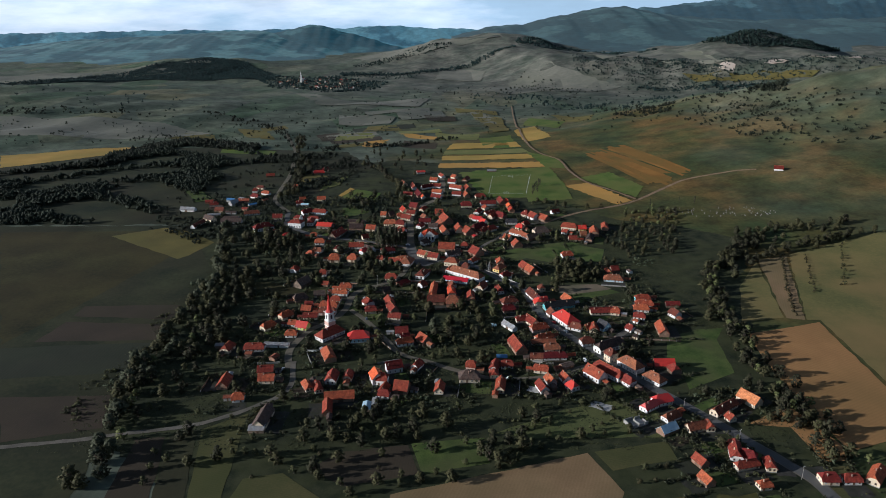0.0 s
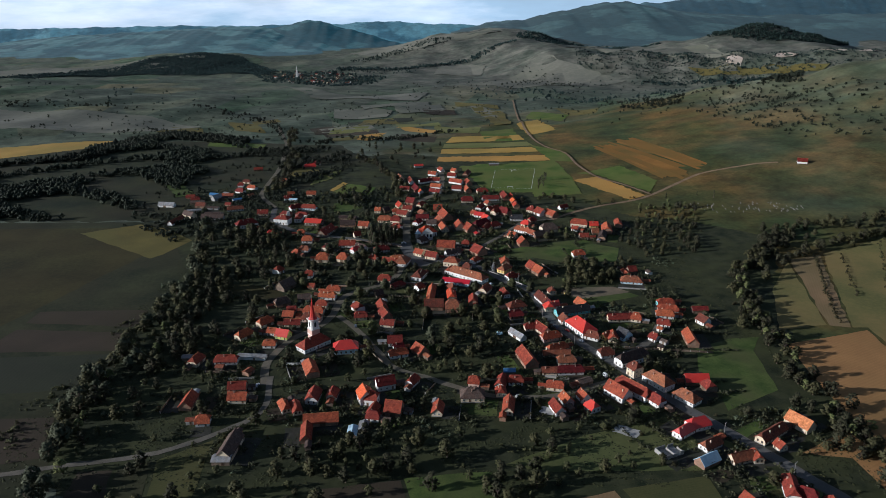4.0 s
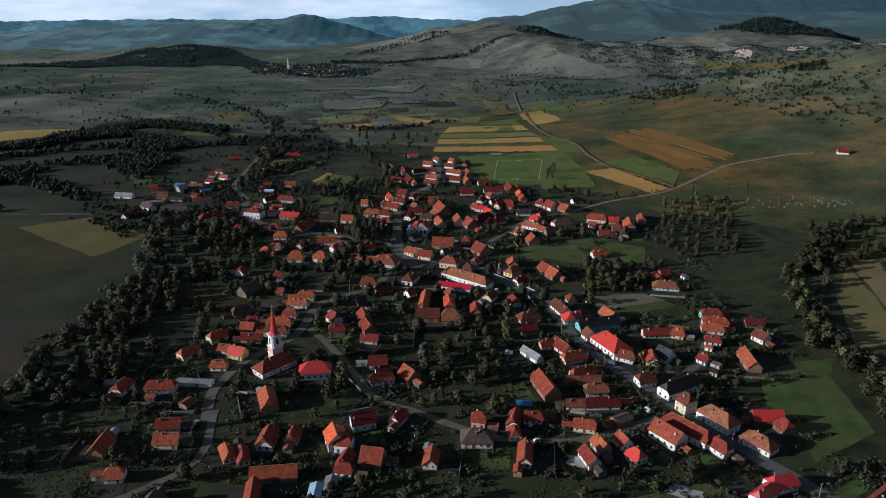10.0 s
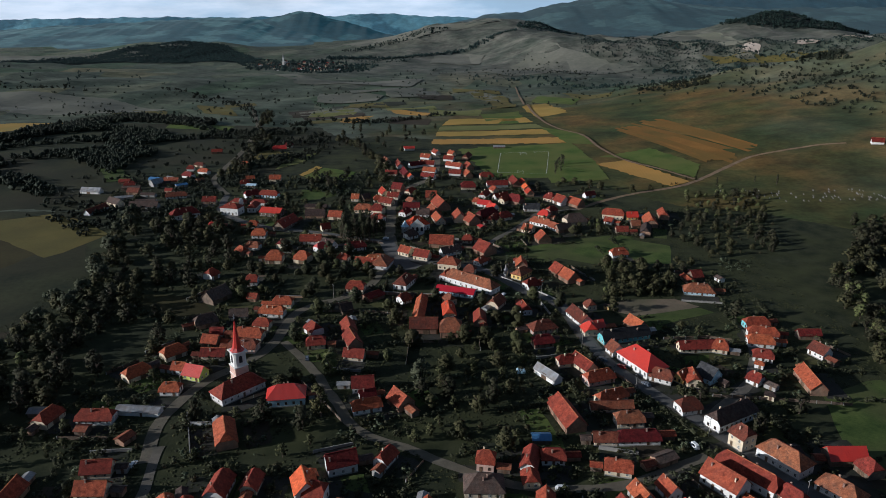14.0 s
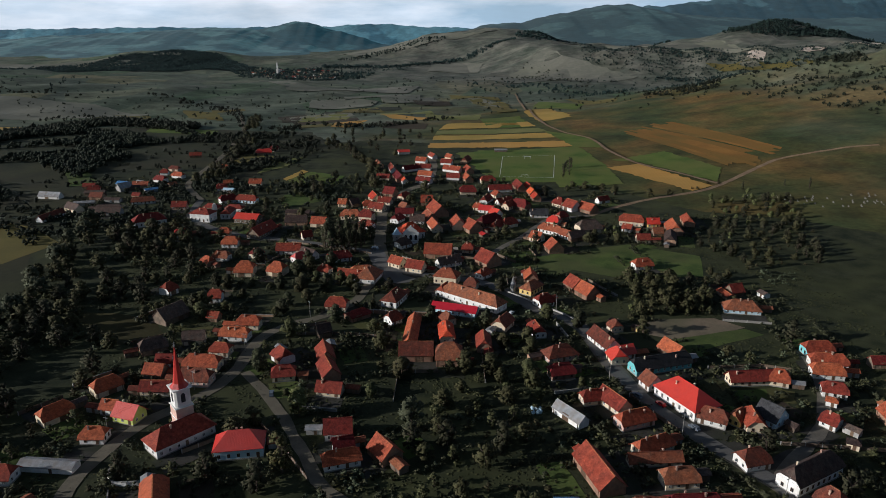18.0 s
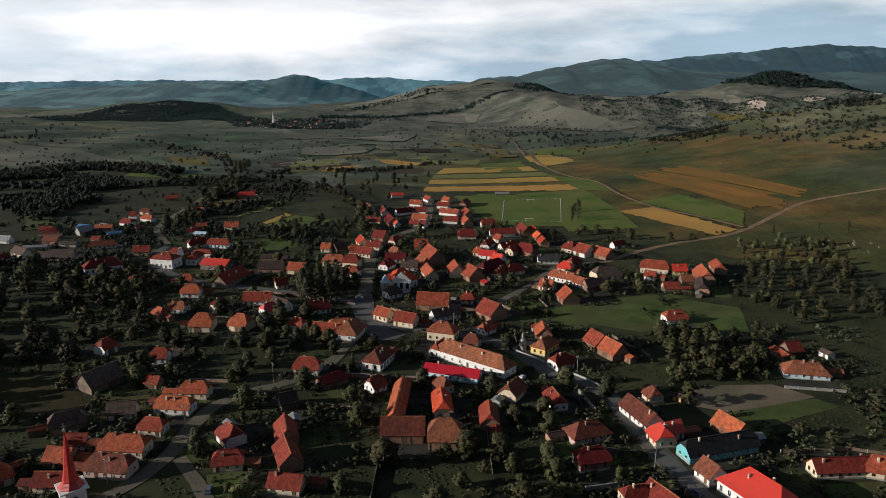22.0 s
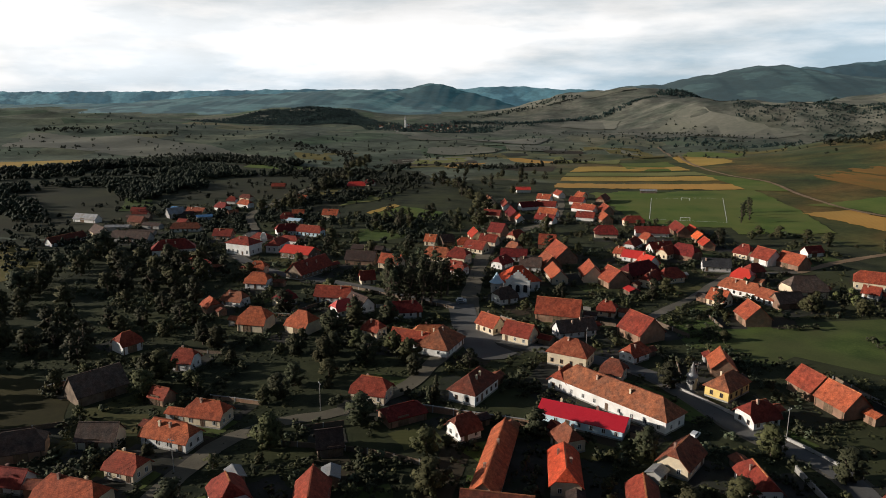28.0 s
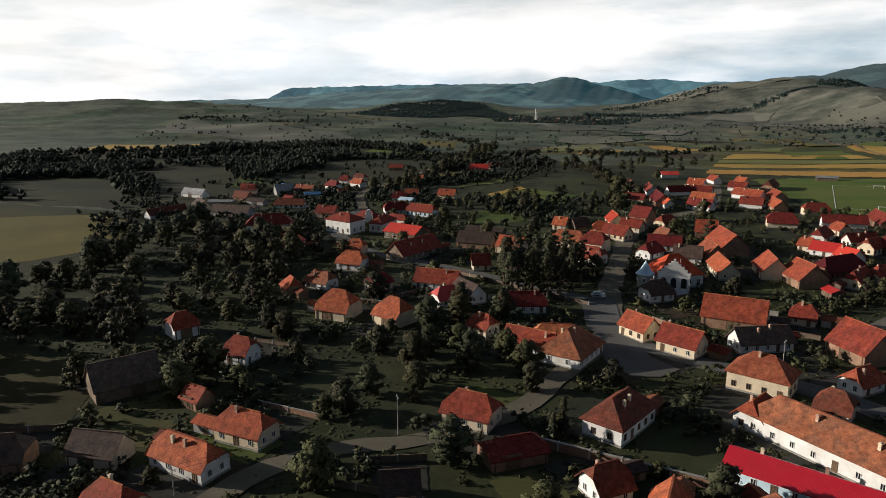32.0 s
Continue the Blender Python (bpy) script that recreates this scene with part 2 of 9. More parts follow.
g_ramp = gnn.new("ShaderNodeValToRGB")          # green, olive and ochre patches
g_ramp.color_ramp.elements[0].position, g_ramp.color_ramp.elements[0].color = 0.36, (0.040, 0.054, 0.018, 1)
g_ramp.color_ramp.elements[1].position, g_ramp.color_ramp.elements[1].color = 0.66, (0.140, 0.088, 0.026, 1)
g_mid = g_ramp.color_ramp.elements.new(0.52)
g_mid.color = (0.076, 0.070, 0.021, 1)
gkk.new(g_n2.outputs["Fac"], g_ramp.inputs["Fac"])
g_fine = gnn.new("ShaderNodeMix")
g_fine.data_type, g_fine.blend_type = "RGBA", "OVERLAY"
g_fine.inputs["Factor"].default_value = 0.45
gkk.new(g_ramp.outputs["Color"], g_fine.inputs["A"]), gkk.new(g_n3.outputs["Fac"], g_fine.inputs["B"])
meadow_mix = gnn.new("ShaderNodeMix")
meadow_mix.data_type = "RGBA"
g_map, g_plot, g_far, g_cell = gnn.new("ShaderNodeMapping"), gnn.new("ShaderNodeTexVoronoi"), gnn.new("ShaderNodeMapRange"), gnn.new("ShaderNodeMix")
g_map.inputs["Rotation"].default_value, g_map.inputs["Scale"].default_value = (0, 0, radians(24)), (1.0, 0.42, 1.0)
g_plot.inputs["Scale"].default_value = 0.0095
gkk.new(g_pos.outputs["Position"], g_map.inputs["Vector"]), gkk.new(g_map.outputs["Vector"], g_plot.inputs["Vector"])
g_far.inputs["From Min"].default_value, g_far.inputs["From Max"].default_value = 1150, 1500
g_far.inputs["To Max"].default_value = 0.8
gkk.new(g_sep.outputs["Y"], g_far.inputs["Value"])
g_cols = gnn.new("ShaderNodeValToRGB")          # parcels of grass, hay and stubble
g_cols.color_ramp.interpolation = "CONSTANT"
g_cols.color_ramp.elements[0].position, g_cols.color_ramp.elements[0].color = 0.0, (0.80, 0.86, 0.80, 1)
g_cols.color_ramp.elements[1].position, g_cols.color_ramp.elements[1].color = 0.25, (1.02, 1.02, 0.98, 1)
for at_, tint in ((0.50, (1.30, 1.24, 1.06, 1)), (0.66, (0.70, 0.92, 0.66, 1)), (0.80, (1.12, 1.06, 0.98, 1)), (0.92, (1.55, 1.28, 0.90, 1))):
    g_cols.color_ramp.elements.new(at_).color = tint
g_key = gnn.new("ShaderNodeSeparateColor")
gkk.new(g_plot.outputs["Color"], g_key.inputs["Color"]), gkk.new(g_key.outputs["Red"], g_cols.inputs["Fac"])
g_cell.data_type, g_cell.blend_type = "RGBA", "MULTIPLY"
gkk.new(g_far.outputs["Result"], g_cell.inputs["Factor"]), gkk.new(g_old, g_cell.inputs["A"]), gkk.new(g_cols.outputs["Color"], g_cell.inputs["B"])
g_old = g_cell.outputs["Result"]
g_d1, g_d2, g_dm, g_dn, g_dry = gnn.new("ShaderNodeMapRange"), gnn.new("ShaderNodeMapRange"), gnn.new("ShaderNodeMath"), gnn.new("ShaderNodeValToRGB"), gnn.new("ShaderNodeMix")
g_d1.inputs["From Min"].default_value, g_d1.inputs["From Max"].default_value, g_d1.inputs["To Max"].default_value = 1750, 2500, 0.85
g_d2.inputs["From Min"].default_value, g_d2.inputs["From Max"].default_value = -900, -100
gkk.new(g_sep.outputs["Y"], g_d1.inputs["Value"]), gkk.new(g_sep.outputs["X"], g_d2.inputs["Value"])
g_dm.operation = "MULTIPLY"
gkk.new(g_d1.outputs["Result"], g_dm.inputs[0]), gkk.new(g_d2.outputs["Result"], g_dm.inputs[1])
g_dn.color_ramp.elements[0].position, g_dn.color_ramp.elements[0].color = 0.38, (0.078, 0.086, 0.068, 1)
g_dn.color_ramp.elements[1].position, g_dn.color_ramp.elements[1].color = 0.62, (0.158, 0.150, 0.122, 1)
gkk.new(g_n2.outputs["Fac"], g_dn.inputs["Fac"])
g_dry.data_type = "RGBA"                        # dry grey grass on the far hills
gkk.new(g_dm.outputs[0], g_dry.inputs["Factor"]), gkk.new(g_old, g_dry.inputs["A"]), gkk.new(g_dn.outputs["Color"], g_dry.inputs["B"])
g_old = g_dry.outputs["Result"]
gkk.new(g_fac.outputs[0], meadow_mix.inputs["Factor"]), gkk.new(g_old, meadow_mix.inputs["A"]), gkk.new(g_fine.outputs["Result"], meadow_mix.inputs["B"])
g_n4, g_mot, g_spot = gnn.new("ShaderNodeTexNoise"), gnn.new("ShaderNodeMapRange"), gnn.new("ShaderNodeMix")
g_n4.inputs["Scale"].default_value, g_n4.inputs["Detail"].default_value, g_n4.inputs["Roughness"].default_value = 0.028, 8, 0.68
gkk.new(g_pos.outputs["Position"], g_n4.inputs["Vector"]), gkk.new(g_n4.outputs["Fac"], g_mot.inputs["Value"])
g_mot.inputs["From Min"].default_value, g_mot.inputs["From Max"].default_value, g_mot.inputs["To Min"].default_value, g_mot.inputs["To Max"].default_value = 0.32, 0.68, 0.52, 1.36
g_spot.data_type, g_spot.blend_type = "RGBA", "MULTIPLY"
g_spot.inputs["Factor"].default_value = 1.0
gkk.new(meadow_mix.outputs["Result"], g_spot.inputs["A"]), gkk.new(g_mot.outputs["Result"], g_spot.inputs["B"])
gkk.new(g_spot.outputs["Result"], g_bsdf.inputs["Base Color"])
M["grass"] = material("grass", (0.061, 0.100, 0.017), (0.112, 0.146, 0.028), scale=0.04, fine=0.6, rough=0.95, world_space=True, c3=(0.131, 0.131, 0.036), big=0.02)
M["grassy"] = material("hill_grass", (0.105, 0.105, 0.036), (0.185, 0.155, 0.054), scale=0.02, fine=0.35, rough=0.95, world_space=True, c3=(0.215, 0.145, 0.058), big=0.010)
# left-field grasses: part of their darkness is cloud shade put into the colour
M["grassdark"] = material("cloud_shaded_grass", (0.012, 0.018, 0.009), (0.046, 0.049, 0.021), scale=0.022, fine=0.28, rough=0.95, bump=0.7, world_space=True, c3=(0.040, 0.034, 0.018), big=0.009)
M["grassolive"] = material("mown_grass", (0.018, 0.018, 0.007), (0.056, 0.050, 0.016), scale=0.022, fine=0.28, rough=0.95, bump=0.7, world_space=True, c3=(0.049, 0.038, 0.013), big=0.009)
# the brighter third tone paints sunlit patches into the garden grass
M["garden"] = material("garden_grass", (0.009, 0.014, 0.006), (0.044, 0.047, 0.023), scale=0.10, fine=1.1, rough=0.95, bump=0.8, world_space=True, c3=(0.054, 0.058, 0.022), big=0.035)
M["lawn"] = material("lawn", (0.034, 0.058, 0.013), (0.095, 0.125, 0.030), scale=0.08, fine=1.0, rough=0.95, bump=0.8, world_space=True, c3=(0.082, 0.083, 0.032), big=0.03)
M["pitch"] = rowed("pitch_grass", (0.084, 0.161, 0.029), (0.120, 0.199, 0.038), (0.144, 0.174, 0.048), 6.0, 8)
M["soil"] = rowed("ploughed_soil", (0.037, 0.030, 0.021), (0.060, 0.044, 0.030), (0.048, 0.040, 0.023), 1.6, 4)
M["loam"] = material("dry_loam", (0.124, 0.095, 0.068), (0.225, 0.171, 0.117), scale=0.08, fine=0.9, rough=0.95, bump=0.4, world_space=True, c3=(0.112, 0.108, 0.061), big=0.03)
M["tan"] = rowed("dry_soil", (0.273, 0.147, 0.056), (0.367, 0.198, 0.074), (0.226, 0.138, 0.050), 2.2, 62)
M["stubble"] = rowed("stubble", (0.190, 0.125, 0.062), (0.275, 0.180, 0.092), (0.150, 0.125, 0.056), 1.8, 20)
M["crop"] = rowed("late_crop", (0.027, 0.032, 0.019), (0.040, 0.044, 0.025), (0.032, 0.032, 0.022), 2.5, 2)
M["corn"] = rowed("corn", (0.049, 0.055, 0.019), (0.106, 0.092, 0.036), (0.070, 0.073, 0.024), 1.5, 75)
M["hay"] = rowed("cut_hay", (0.095, 0.080, 0.024), (0.162, 0.128, 0.036), (0.113, 0.104, 0.031), 3.0, 15)
M["yellow"] = rowed("ripe_crop", (0.360, 0.225, 0.050), (0.450, 0.285, 0.066), (0.250, 0.200, 0.048), 3.0, 5)
M["ochre"] = rowed("ochre_stubble", (0.400, 0.220, 0.050), (0.490, 0.275, 0.066), (0.320, 0.205, 0.056), 3.0, 5)
M["rust"] = material("rust_stubble", (0.168, 0.089, 0.020), (0.235, 0.119, 0.026), scale=0.02, fine=0.5, rough=0.95, bump=0.3, world_space=True, c3=(0.104, 0.083, 0.021), big=0.010)
M["fallow"] = material("fallow_stubble", (0.105, 0.072, 0.024), (0.160, 0.104, 0.034), scale=0.03, fine=0.5, rough=0.95, bump=0.3, world_space=True, c3=(0.075, 0.070, 0.022), big=0.012)
M["sienna"] = material("sienna_stubble", (0.179, 0.088, 0.019), (0.264, 0.132, 0.029), scale=0.03, fine=0.6, rough=0.95, bump=0.3, world_space=True, c3=(0.105, 0.083, 0.022), big=0.012)
M["olive"] = rowed("olive_crop", (0.141, 0.149, 0.049), (0.195, 0.183, 0.061), (0.119, 0.137, 0.037), 3.0, 5)
M["pale"] = material("pale_grass", (0.129, 0.130, 0.103), (0.225, 0.215, 0.170), scale=0.008, fine=0.08, rough=0.95, world_space=True, c3=(0.115, 0.120, 0.082), big=0.004)
# near-black blue-green, laid beneath the trees of the far forest
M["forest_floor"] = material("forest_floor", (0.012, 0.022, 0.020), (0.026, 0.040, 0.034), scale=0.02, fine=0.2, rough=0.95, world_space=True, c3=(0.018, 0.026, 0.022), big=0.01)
M["asphalt"] = material("asphalt", (0.088, 0.085, 0.082), (0.141, 0.137, 0.130), scale=0.12, fine=1.6, rough=0.9, bump=0.1, world_space=True, c3=(0.103, 0.098, 0.089), big=0.05)
M["lane"] = material("dusty_lane", (0.100, 0.088, 0.066), (0.180, 0.156, 0.114), scale=0.14, fine=1.6, rough=0.95, bump=0.2, world_space=True, c3=(0.116, 0.102, 0.073), big=0.06)
M["valley"] = material("valley_meadow", (0.048, 0.063, 0.020), (0.104, 0.113, 0.040), scale=0.012, fine=0.25, rough=0.95, bump=0.6, world_space=True, c3=(0.142, 0.111, 0.046), big=0.0055)
M["gravel"] = material("gravel", (0.099, 0.090, 0.075), (0.182, 0.161, 0.131), scale=0.15, fine=2.0, rough=0.95, bump=0.3, world_space=True, c3=(0.083, 0.075, 0.056), big=0.06)
M["yard"] = material("trodden_yard", (0.031, 0.029, 0.025), (0.063, 0.058, 0.050), scale=0.16, fine=1.4, rough=0.95, bump=0.3, world_space=True, c3=(0.021, 0.027, 0.013), big=0.09)
M["dirt"] = material("dirt", (0.165, 0.110, 0.066), (0.270, 0.190, 0.118), scale=0.1, fine=1.5, rough=0.95, bump=0.3, world_space=True)
# roofs
TILE = dict(scale=0.35, fine=2.6, rough=0.8, bump=0.55, spread=0.42, courses=1.1, tiles=True)
M["tl"] = material("clay_tiles", (0.224, 0.038, 0.023), (0.387, 0.076, 0.041), c3=(0.178, 0.043, 0.030), big=0.3, **TILE)
M["to"] = material("new_clay_tiles", (0.474, 0.053, 0.025), (0.566, 0.084, 0.036), c3=(0.428, 0.057, 0.029), big=0.3, **TILE)
M["lt"] = material("pale_clay_tiles", (0.351, 0.098, 0.044), (0.496, 0.171, 0.084), c3=(0.300, 0.079, 0.039), big=0.3, **TILE)
M["br"] = material("weathered_tiles", (0.175, 0.048, 0.028), (0.304, 0.092, 0.051), c3=(0.110, 0.051, 0.037), big=0.4, **TILE)
M["rd"] = material("dark_red_tiles", (0.153, 0.018, 0.018), (0.252, 0.034, 0.028), c3=(0.117, 0.020, 0.020), big=0.4, **TILE)
M["dk"] = material("old_dark_tiles", (0.060, 0.045, 0.040), (0.12, 0.085, 0.07), c3=(0.09, 0.05, 0.04), big=0.4, **TILE)
M["bk"] = material("black_tiles", (0.030, 0.030, 0.034), (0.06, 0.06, 0.065), c3=(0.05, 0.05, 0.05), big=0.4, **TILE)
M["mt"] = material("red_sheet_metal", (0.464, 0.025, 0.018), (0.563, 0.040, 0.025), scale=0.3, fine=2.0, rough=0.42, metal=0.0, bump=0.35, spread=0.12, ribs=1.6, c3=(0.381, 0.025, 0.021), big=0.3)
M["cr"] = material("crimson_sheet_metal", (0.44, 0.010, 0.022), (0.56, 0.018, 0.032), scale=0.3, fine=2.0, rough=0.42, bump=0.35, ribs=1.6, c3=(0.36, 0.012, 0.022), big=0.3)
M["lm"] = material("zinc_sheet", (0.210, 0.217, 0.224), (0.364, 0.371, 0.378), scale=0.4, fine=2.0, rough=0.5, metal=0.3, bump=0.35, spread=0.15, ribs=1.6, c3=(0.210, 0.168, 0.133), big=0.3)
M["lu"] = material("pale_blue_sheet", (0.36, 0.50, 0.60), (0.50, 0.64, 0.72), scale=0.4, fine=2.0, rough=0.45, bump=0.35, spread=0.1, ribs=1.6)
M["bl"] = material("blue_sheet", (0.05, 0.13, 0.28), (0.08, 0.20, 0.38), scale=0.4, fine=2.0, rough=0.45, bump=0.35, ribs=1.6)
# walls
WALL = dict(scale=0.5, fine=4.0, rough=0.9, bump=0.15, spread=0.08)
M["white"] = material("lime_plaster", (0.66, 0.65, 0.62), (0.82, 0.81, 0.78), c3=(0.58, 0.55, 0.50), big=0.35, **WALL)
M["cream"] = material("cream_plaster", (0.60, 0.49, 0.33), (0.74, 0.63, 0.45), c3=(0.50, 0.42, 0.32), big=0.35, **WALL)
M["yellow_wall"] = material("yellow_plaster", (0.66, 0.46, 0.14), (0.76, 0.56, 0.20), c3=(0.55, 0.40, 0.16), big=0.35, **WALL)
M["lime"] = material("lime_green_plaster", (0.62, 0.68, 0.14), (0.72, 0.78, 0.22), c3=(0.5, 0.55, 0.16), big=0.35, **WALL)
M["teal"] = material("turquoise_plaster", (0.14, 0.44, 0.46), (0.22, 0.54, 0.56), c3=(0.18, 0.40, 0.42), big=0.35, **WALL)
M["blue"] = material("pale_blue_plaster", (0.50, 0.66, 0.74), (0.64, 0.78, 0.84), c3=(0.46, 0.58, 0.64), big=0.35, **WALL)
M["pink"] = material("pink_plaster", (0.55, 0.36, 0.29), (0.68, 0.48, 0.40), c3=(0.46, 0.32, 0.26), big=0.35, **WALL)
M["grey"] = material("grey_render", (0.30, 0.29, 0.27), (0.42, 0.40, 0.37), c3=(0.24, 0.23, 0.22), big=0.35, **WALL)
M["brick"] = material("soft_brick", (0.24, 0.13, 0.085), (0.40, 0.24, 0.16), c3=(0.20, 0.15, 0.11), big=0.4, scale=0.6, fine=5.0, rough=0.9, bump=0.4, spread=0.2, courses=2.0)
M["wood"] = material("weathered_boards", (0.13, 0.095, 0.07), (0.24, 0.18, 0.13), c3=(0.10, 0.08, 0.065), big=0.4, scale=0.6, fine=5.0, rough=0.9, bump=0.5, spread=0.2, ribs=2.2)
M["plinth"] = material("stone_plinth", (0.22, 0.21, 0.19), (0.34, 0.32, 0.29), scale=0.6, fine=4.0, rough=0.95, bump=0.4)
M["frame"] = material("painted_frame", (0.55, 0.54, 0.50), (0.74, 0.73, 0.70), scale=1.5, fine=8.0, rough=0.6, bump=0.1)
M["frame_brown"] = material("brown_frame", (0.11, 0.065, 0.04), (0.17, 0.10, 0.06), scale=1.5, fine=8.0, rough=0.6, bump=0.1)
M["plank"] = material("plank_door", (0.10, 0.065, 0.042), (0.19, 0.13, 0.085), scale=0.8, fine=6.0, rough=0.85, bump=0.4, spread=0.25, ribs=3.0)
M["red_paint"] = material("red_door_paint", (0.20, 0.020, 0.022), (0.28, 0.035, 0.03), scale=0.8, fine=6.0, rough=0.6, bump=0.2, ribs=3.0)
M["chimney"] = material("chimney_brick", (0.34, 0.20, 0.15), (0.52, 0.36, 0.28), scale=1.0, fine=6.0, rough=0.95, bump=0.4, spread=0.35, courses=3.0)
M["metal"] = material("galvanised_metal", (0.32, 0.33, 0.34), (0.46, 0.47, 0.48), scale=1.0, fine=8.0, rough=0.45, metal=0.8, bump=0.1)
M["concrete"] = material("concrete", (0.30, 0.29, 0.27), (0.45, 0.43, 0.40), scale=0.6, fine=5.0, rough=0.92, bump=0.3)
M["bark"] = material("bark", (0.075, 0.055, 0.042), (0.15, 0.115, 0.09), scale=2.0, fine=12.0, rough=0.95, bump=0.6)
M["line"] = material("pitch_chalk", (0.70, 0.70, 0.68), (0.82, 0.82, 0.80), scale=1.0, fine=4.0, rough=0.9, bump=0.1)
M["rubber"] = material("tyre_rubber", (0.015, 0.015, 0.015), (0.03, 0.03, 0.03), scale=3.0, fine=20.0, rough=0.8, bump=0.1)
M["carwhite"] = material("white_car_paint", (0.70, 0.70, 0.70), (0.78, 0.78, 0.78), scale=1.0, fine=5.0, rough=0.25, bump=0.0)
M["cargrey"] = material("grey_car_paint", (0.10, 0.12, 0.15), (0.14, 0.16, 0.19), scale=1.0, fine=5.0, rough=0.25, bump=0.0)
M["carred"] = material("red_car_paint", (0.35, 0.02, 0.02), (0.42, 0.03, 0.03), scale=1.0, fine=5.0, rough=0.25, bump=0.0)
M["cliff"] = material("bare_clay", (0.350, 0.280, 0.224), (0.476, 0.406, 0.336), scale=0.03, fine=0.3, rough=0.95, bump=0.5, world_space=True)

glass = bpy.data.materials.new("window_glass")
glass.use_nodes = True
gb = glass.node_tree.nodes["Principled BSDF"]
gb.inputs["Base Color"].default_value, gb.inputs["Roughness"].default_value = (0.018, 0.022, 0.026, 1), 0.08
gn = glass.node_tree.nodes.new("ShaderNodeTexNoise")
gn.inputs["Scale"].default_value = 1.3
gp = glass.node_tree.nodes.new("ShaderNodeBump")
gp.inputs["Strength"].default_value = 0.06
glass.node_tree.links.new(gn.outputs["Fac"], gp.inputs["Height"])
glass.node_tree.links.new(gp.outputs["Normal"], gb.inputs["Normal"])
M["glass"] = glass


def leaves(name, dark, light):
    """Foliage: every clump takes a tone of its own, every tree another."""
    m = bpy.data.materials.new(name)
    m.use_nodes = True
    n, k = m.node_tree.nodes, m.node_tree.links
    b = n["Principled BSDF"]
    b.inputs["Roughness"].default_value, b.inputs["Specular IOR Level"].default_value = 0.8, 0.15
    geo, info = n.new("ShaderNodeNewGeometry"), n.new("ShaderNodeObjectInfo")
    ramp = n.new("ShaderNodeValToRGB")
    ramp.color_ramp.elements[0].color, ramp.color_ramp.elements[1].color = (*dark, 1), (*light, 1)
    hsv, mr = n.new("ShaderNodeHueSaturation"), n.new("ShaderNodeMapRange")
    mr.inputs["To Min"].default_value, mr.inputs["To Max"].default_value = 0.7, 1.25
    mh = n.new("ShaderNodeMapRange")
    mh.inputs["To Min"].default_value, mh.inputs["To Max"].default_value = 0.465, 0.515
    k.new(geo.outputs["Random Per Island"], ramp.inputs["Fac"])
    k.new(info.outputs["Random"], mr.inputs["Value"]), k.new(info.outputs["Random"], mh.inputs["Value"])
    k.new(mr.outputs["Result"], hsv.inputs["Value"]), k.new(mh.outputs["Result"], hsv.inputs["Hue"])
    tc, no, bp = n.new("ShaderNodeTexCoord"), n.new("ShaderNodeTexNoise"), n.new("ShaderNodeBump")
    no.inputs["Scale"].default_value, no.inputs["Detail"].default_value, no.inputs["Roughness"].default_value = 1.7, 5, 0.75
    k.new(tc.outputs["Object"], no.inputs["Vector"])
    tone = n.new("ShaderNodeMapRange")           # leafy light and dark within each clump
    tone.inputs["From Min"].default_value, tone.inputs["From Max"].default_value = 0.35, 0.65
    tone.inputs["To Min"].default_value, tone.inputs["To Max"].default_value = 0.55, 1.4
    k.new(no.outputs["Fac"], tone.inputs["Value"])
    mx = n.new("ShaderNodeMix")
    mx.data_type, mx.blend_type = "RGBA", "MULTIPLY"
    mx.inputs["Factor"].default_value = 1.0
    k.new(ramp.outputs["Color"], mx.inputs["A"]), k.new(tone.outputs["Result"], mx.inputs["B"])
    bp.inputs["Strength"].default_value, bp.inputs["Distance"].default_value = 0.5, 0.4
    k.new(no.outputs["Fac"], bp.inputs["Height"])
    k.new(bp.outputs["Normal"], b.inputs["Normal"])
    k.new(mx.outputs["Result"], hsv.inputs["Color"])
    k.new(hsv.outputs["Color"], b.inputs["Base Color"])
    return m


M["leaf"] = leaves("leaves", (0.047, 0.050, 0.022), (0.080, 0.079, 0.032))
M["tuft"] = leaves("tall_weeds", (0.018, 0.023, 0.009), (0.048, 0.053, 0.019))
M["leaf_yellow"] = leaves("turning_leaves", (0.081, 0.090, 0.033), (0.127, 0.127, 0.047))
M["leaf_grey"] = leaves("willow_leaves", (0.050, 0.060, 0.035), (0.086, 0.098, 0.056))
# foliage of the distant woods, bluish haze mixed into the leaf colour
M["leaf_far"] = leaves("hazed_far_leaves", (0.012, 0.024, 0.021), (0.030, 0.049, 0.044))
M["leaf_dark"] = leaves("dark_leaves", (0.036, 0.040, 0.022), (0.060, 0.062, 0.031))
# woodland foliage, its tone lowered to carry the shade of passing clouds
M["leaf_wood"] = leaves("shaded_woodland_leaves", (0.016, 0.020, 0.012), (0.026, 0.031, 0.019))


# ---------------------------------------------------------------- the lie of the land
def hill(x, y, cx, cy, h, rx, ry):
    return h * math.exp(-(((x - cx) / rx) ** 2) - ((y - cy) / ry) ** 2)


def ease(a, b, x):
    t = min(1.0, max(0.0, (x - a) / (b - a)))
    return t * t * (3 - 2 * t)


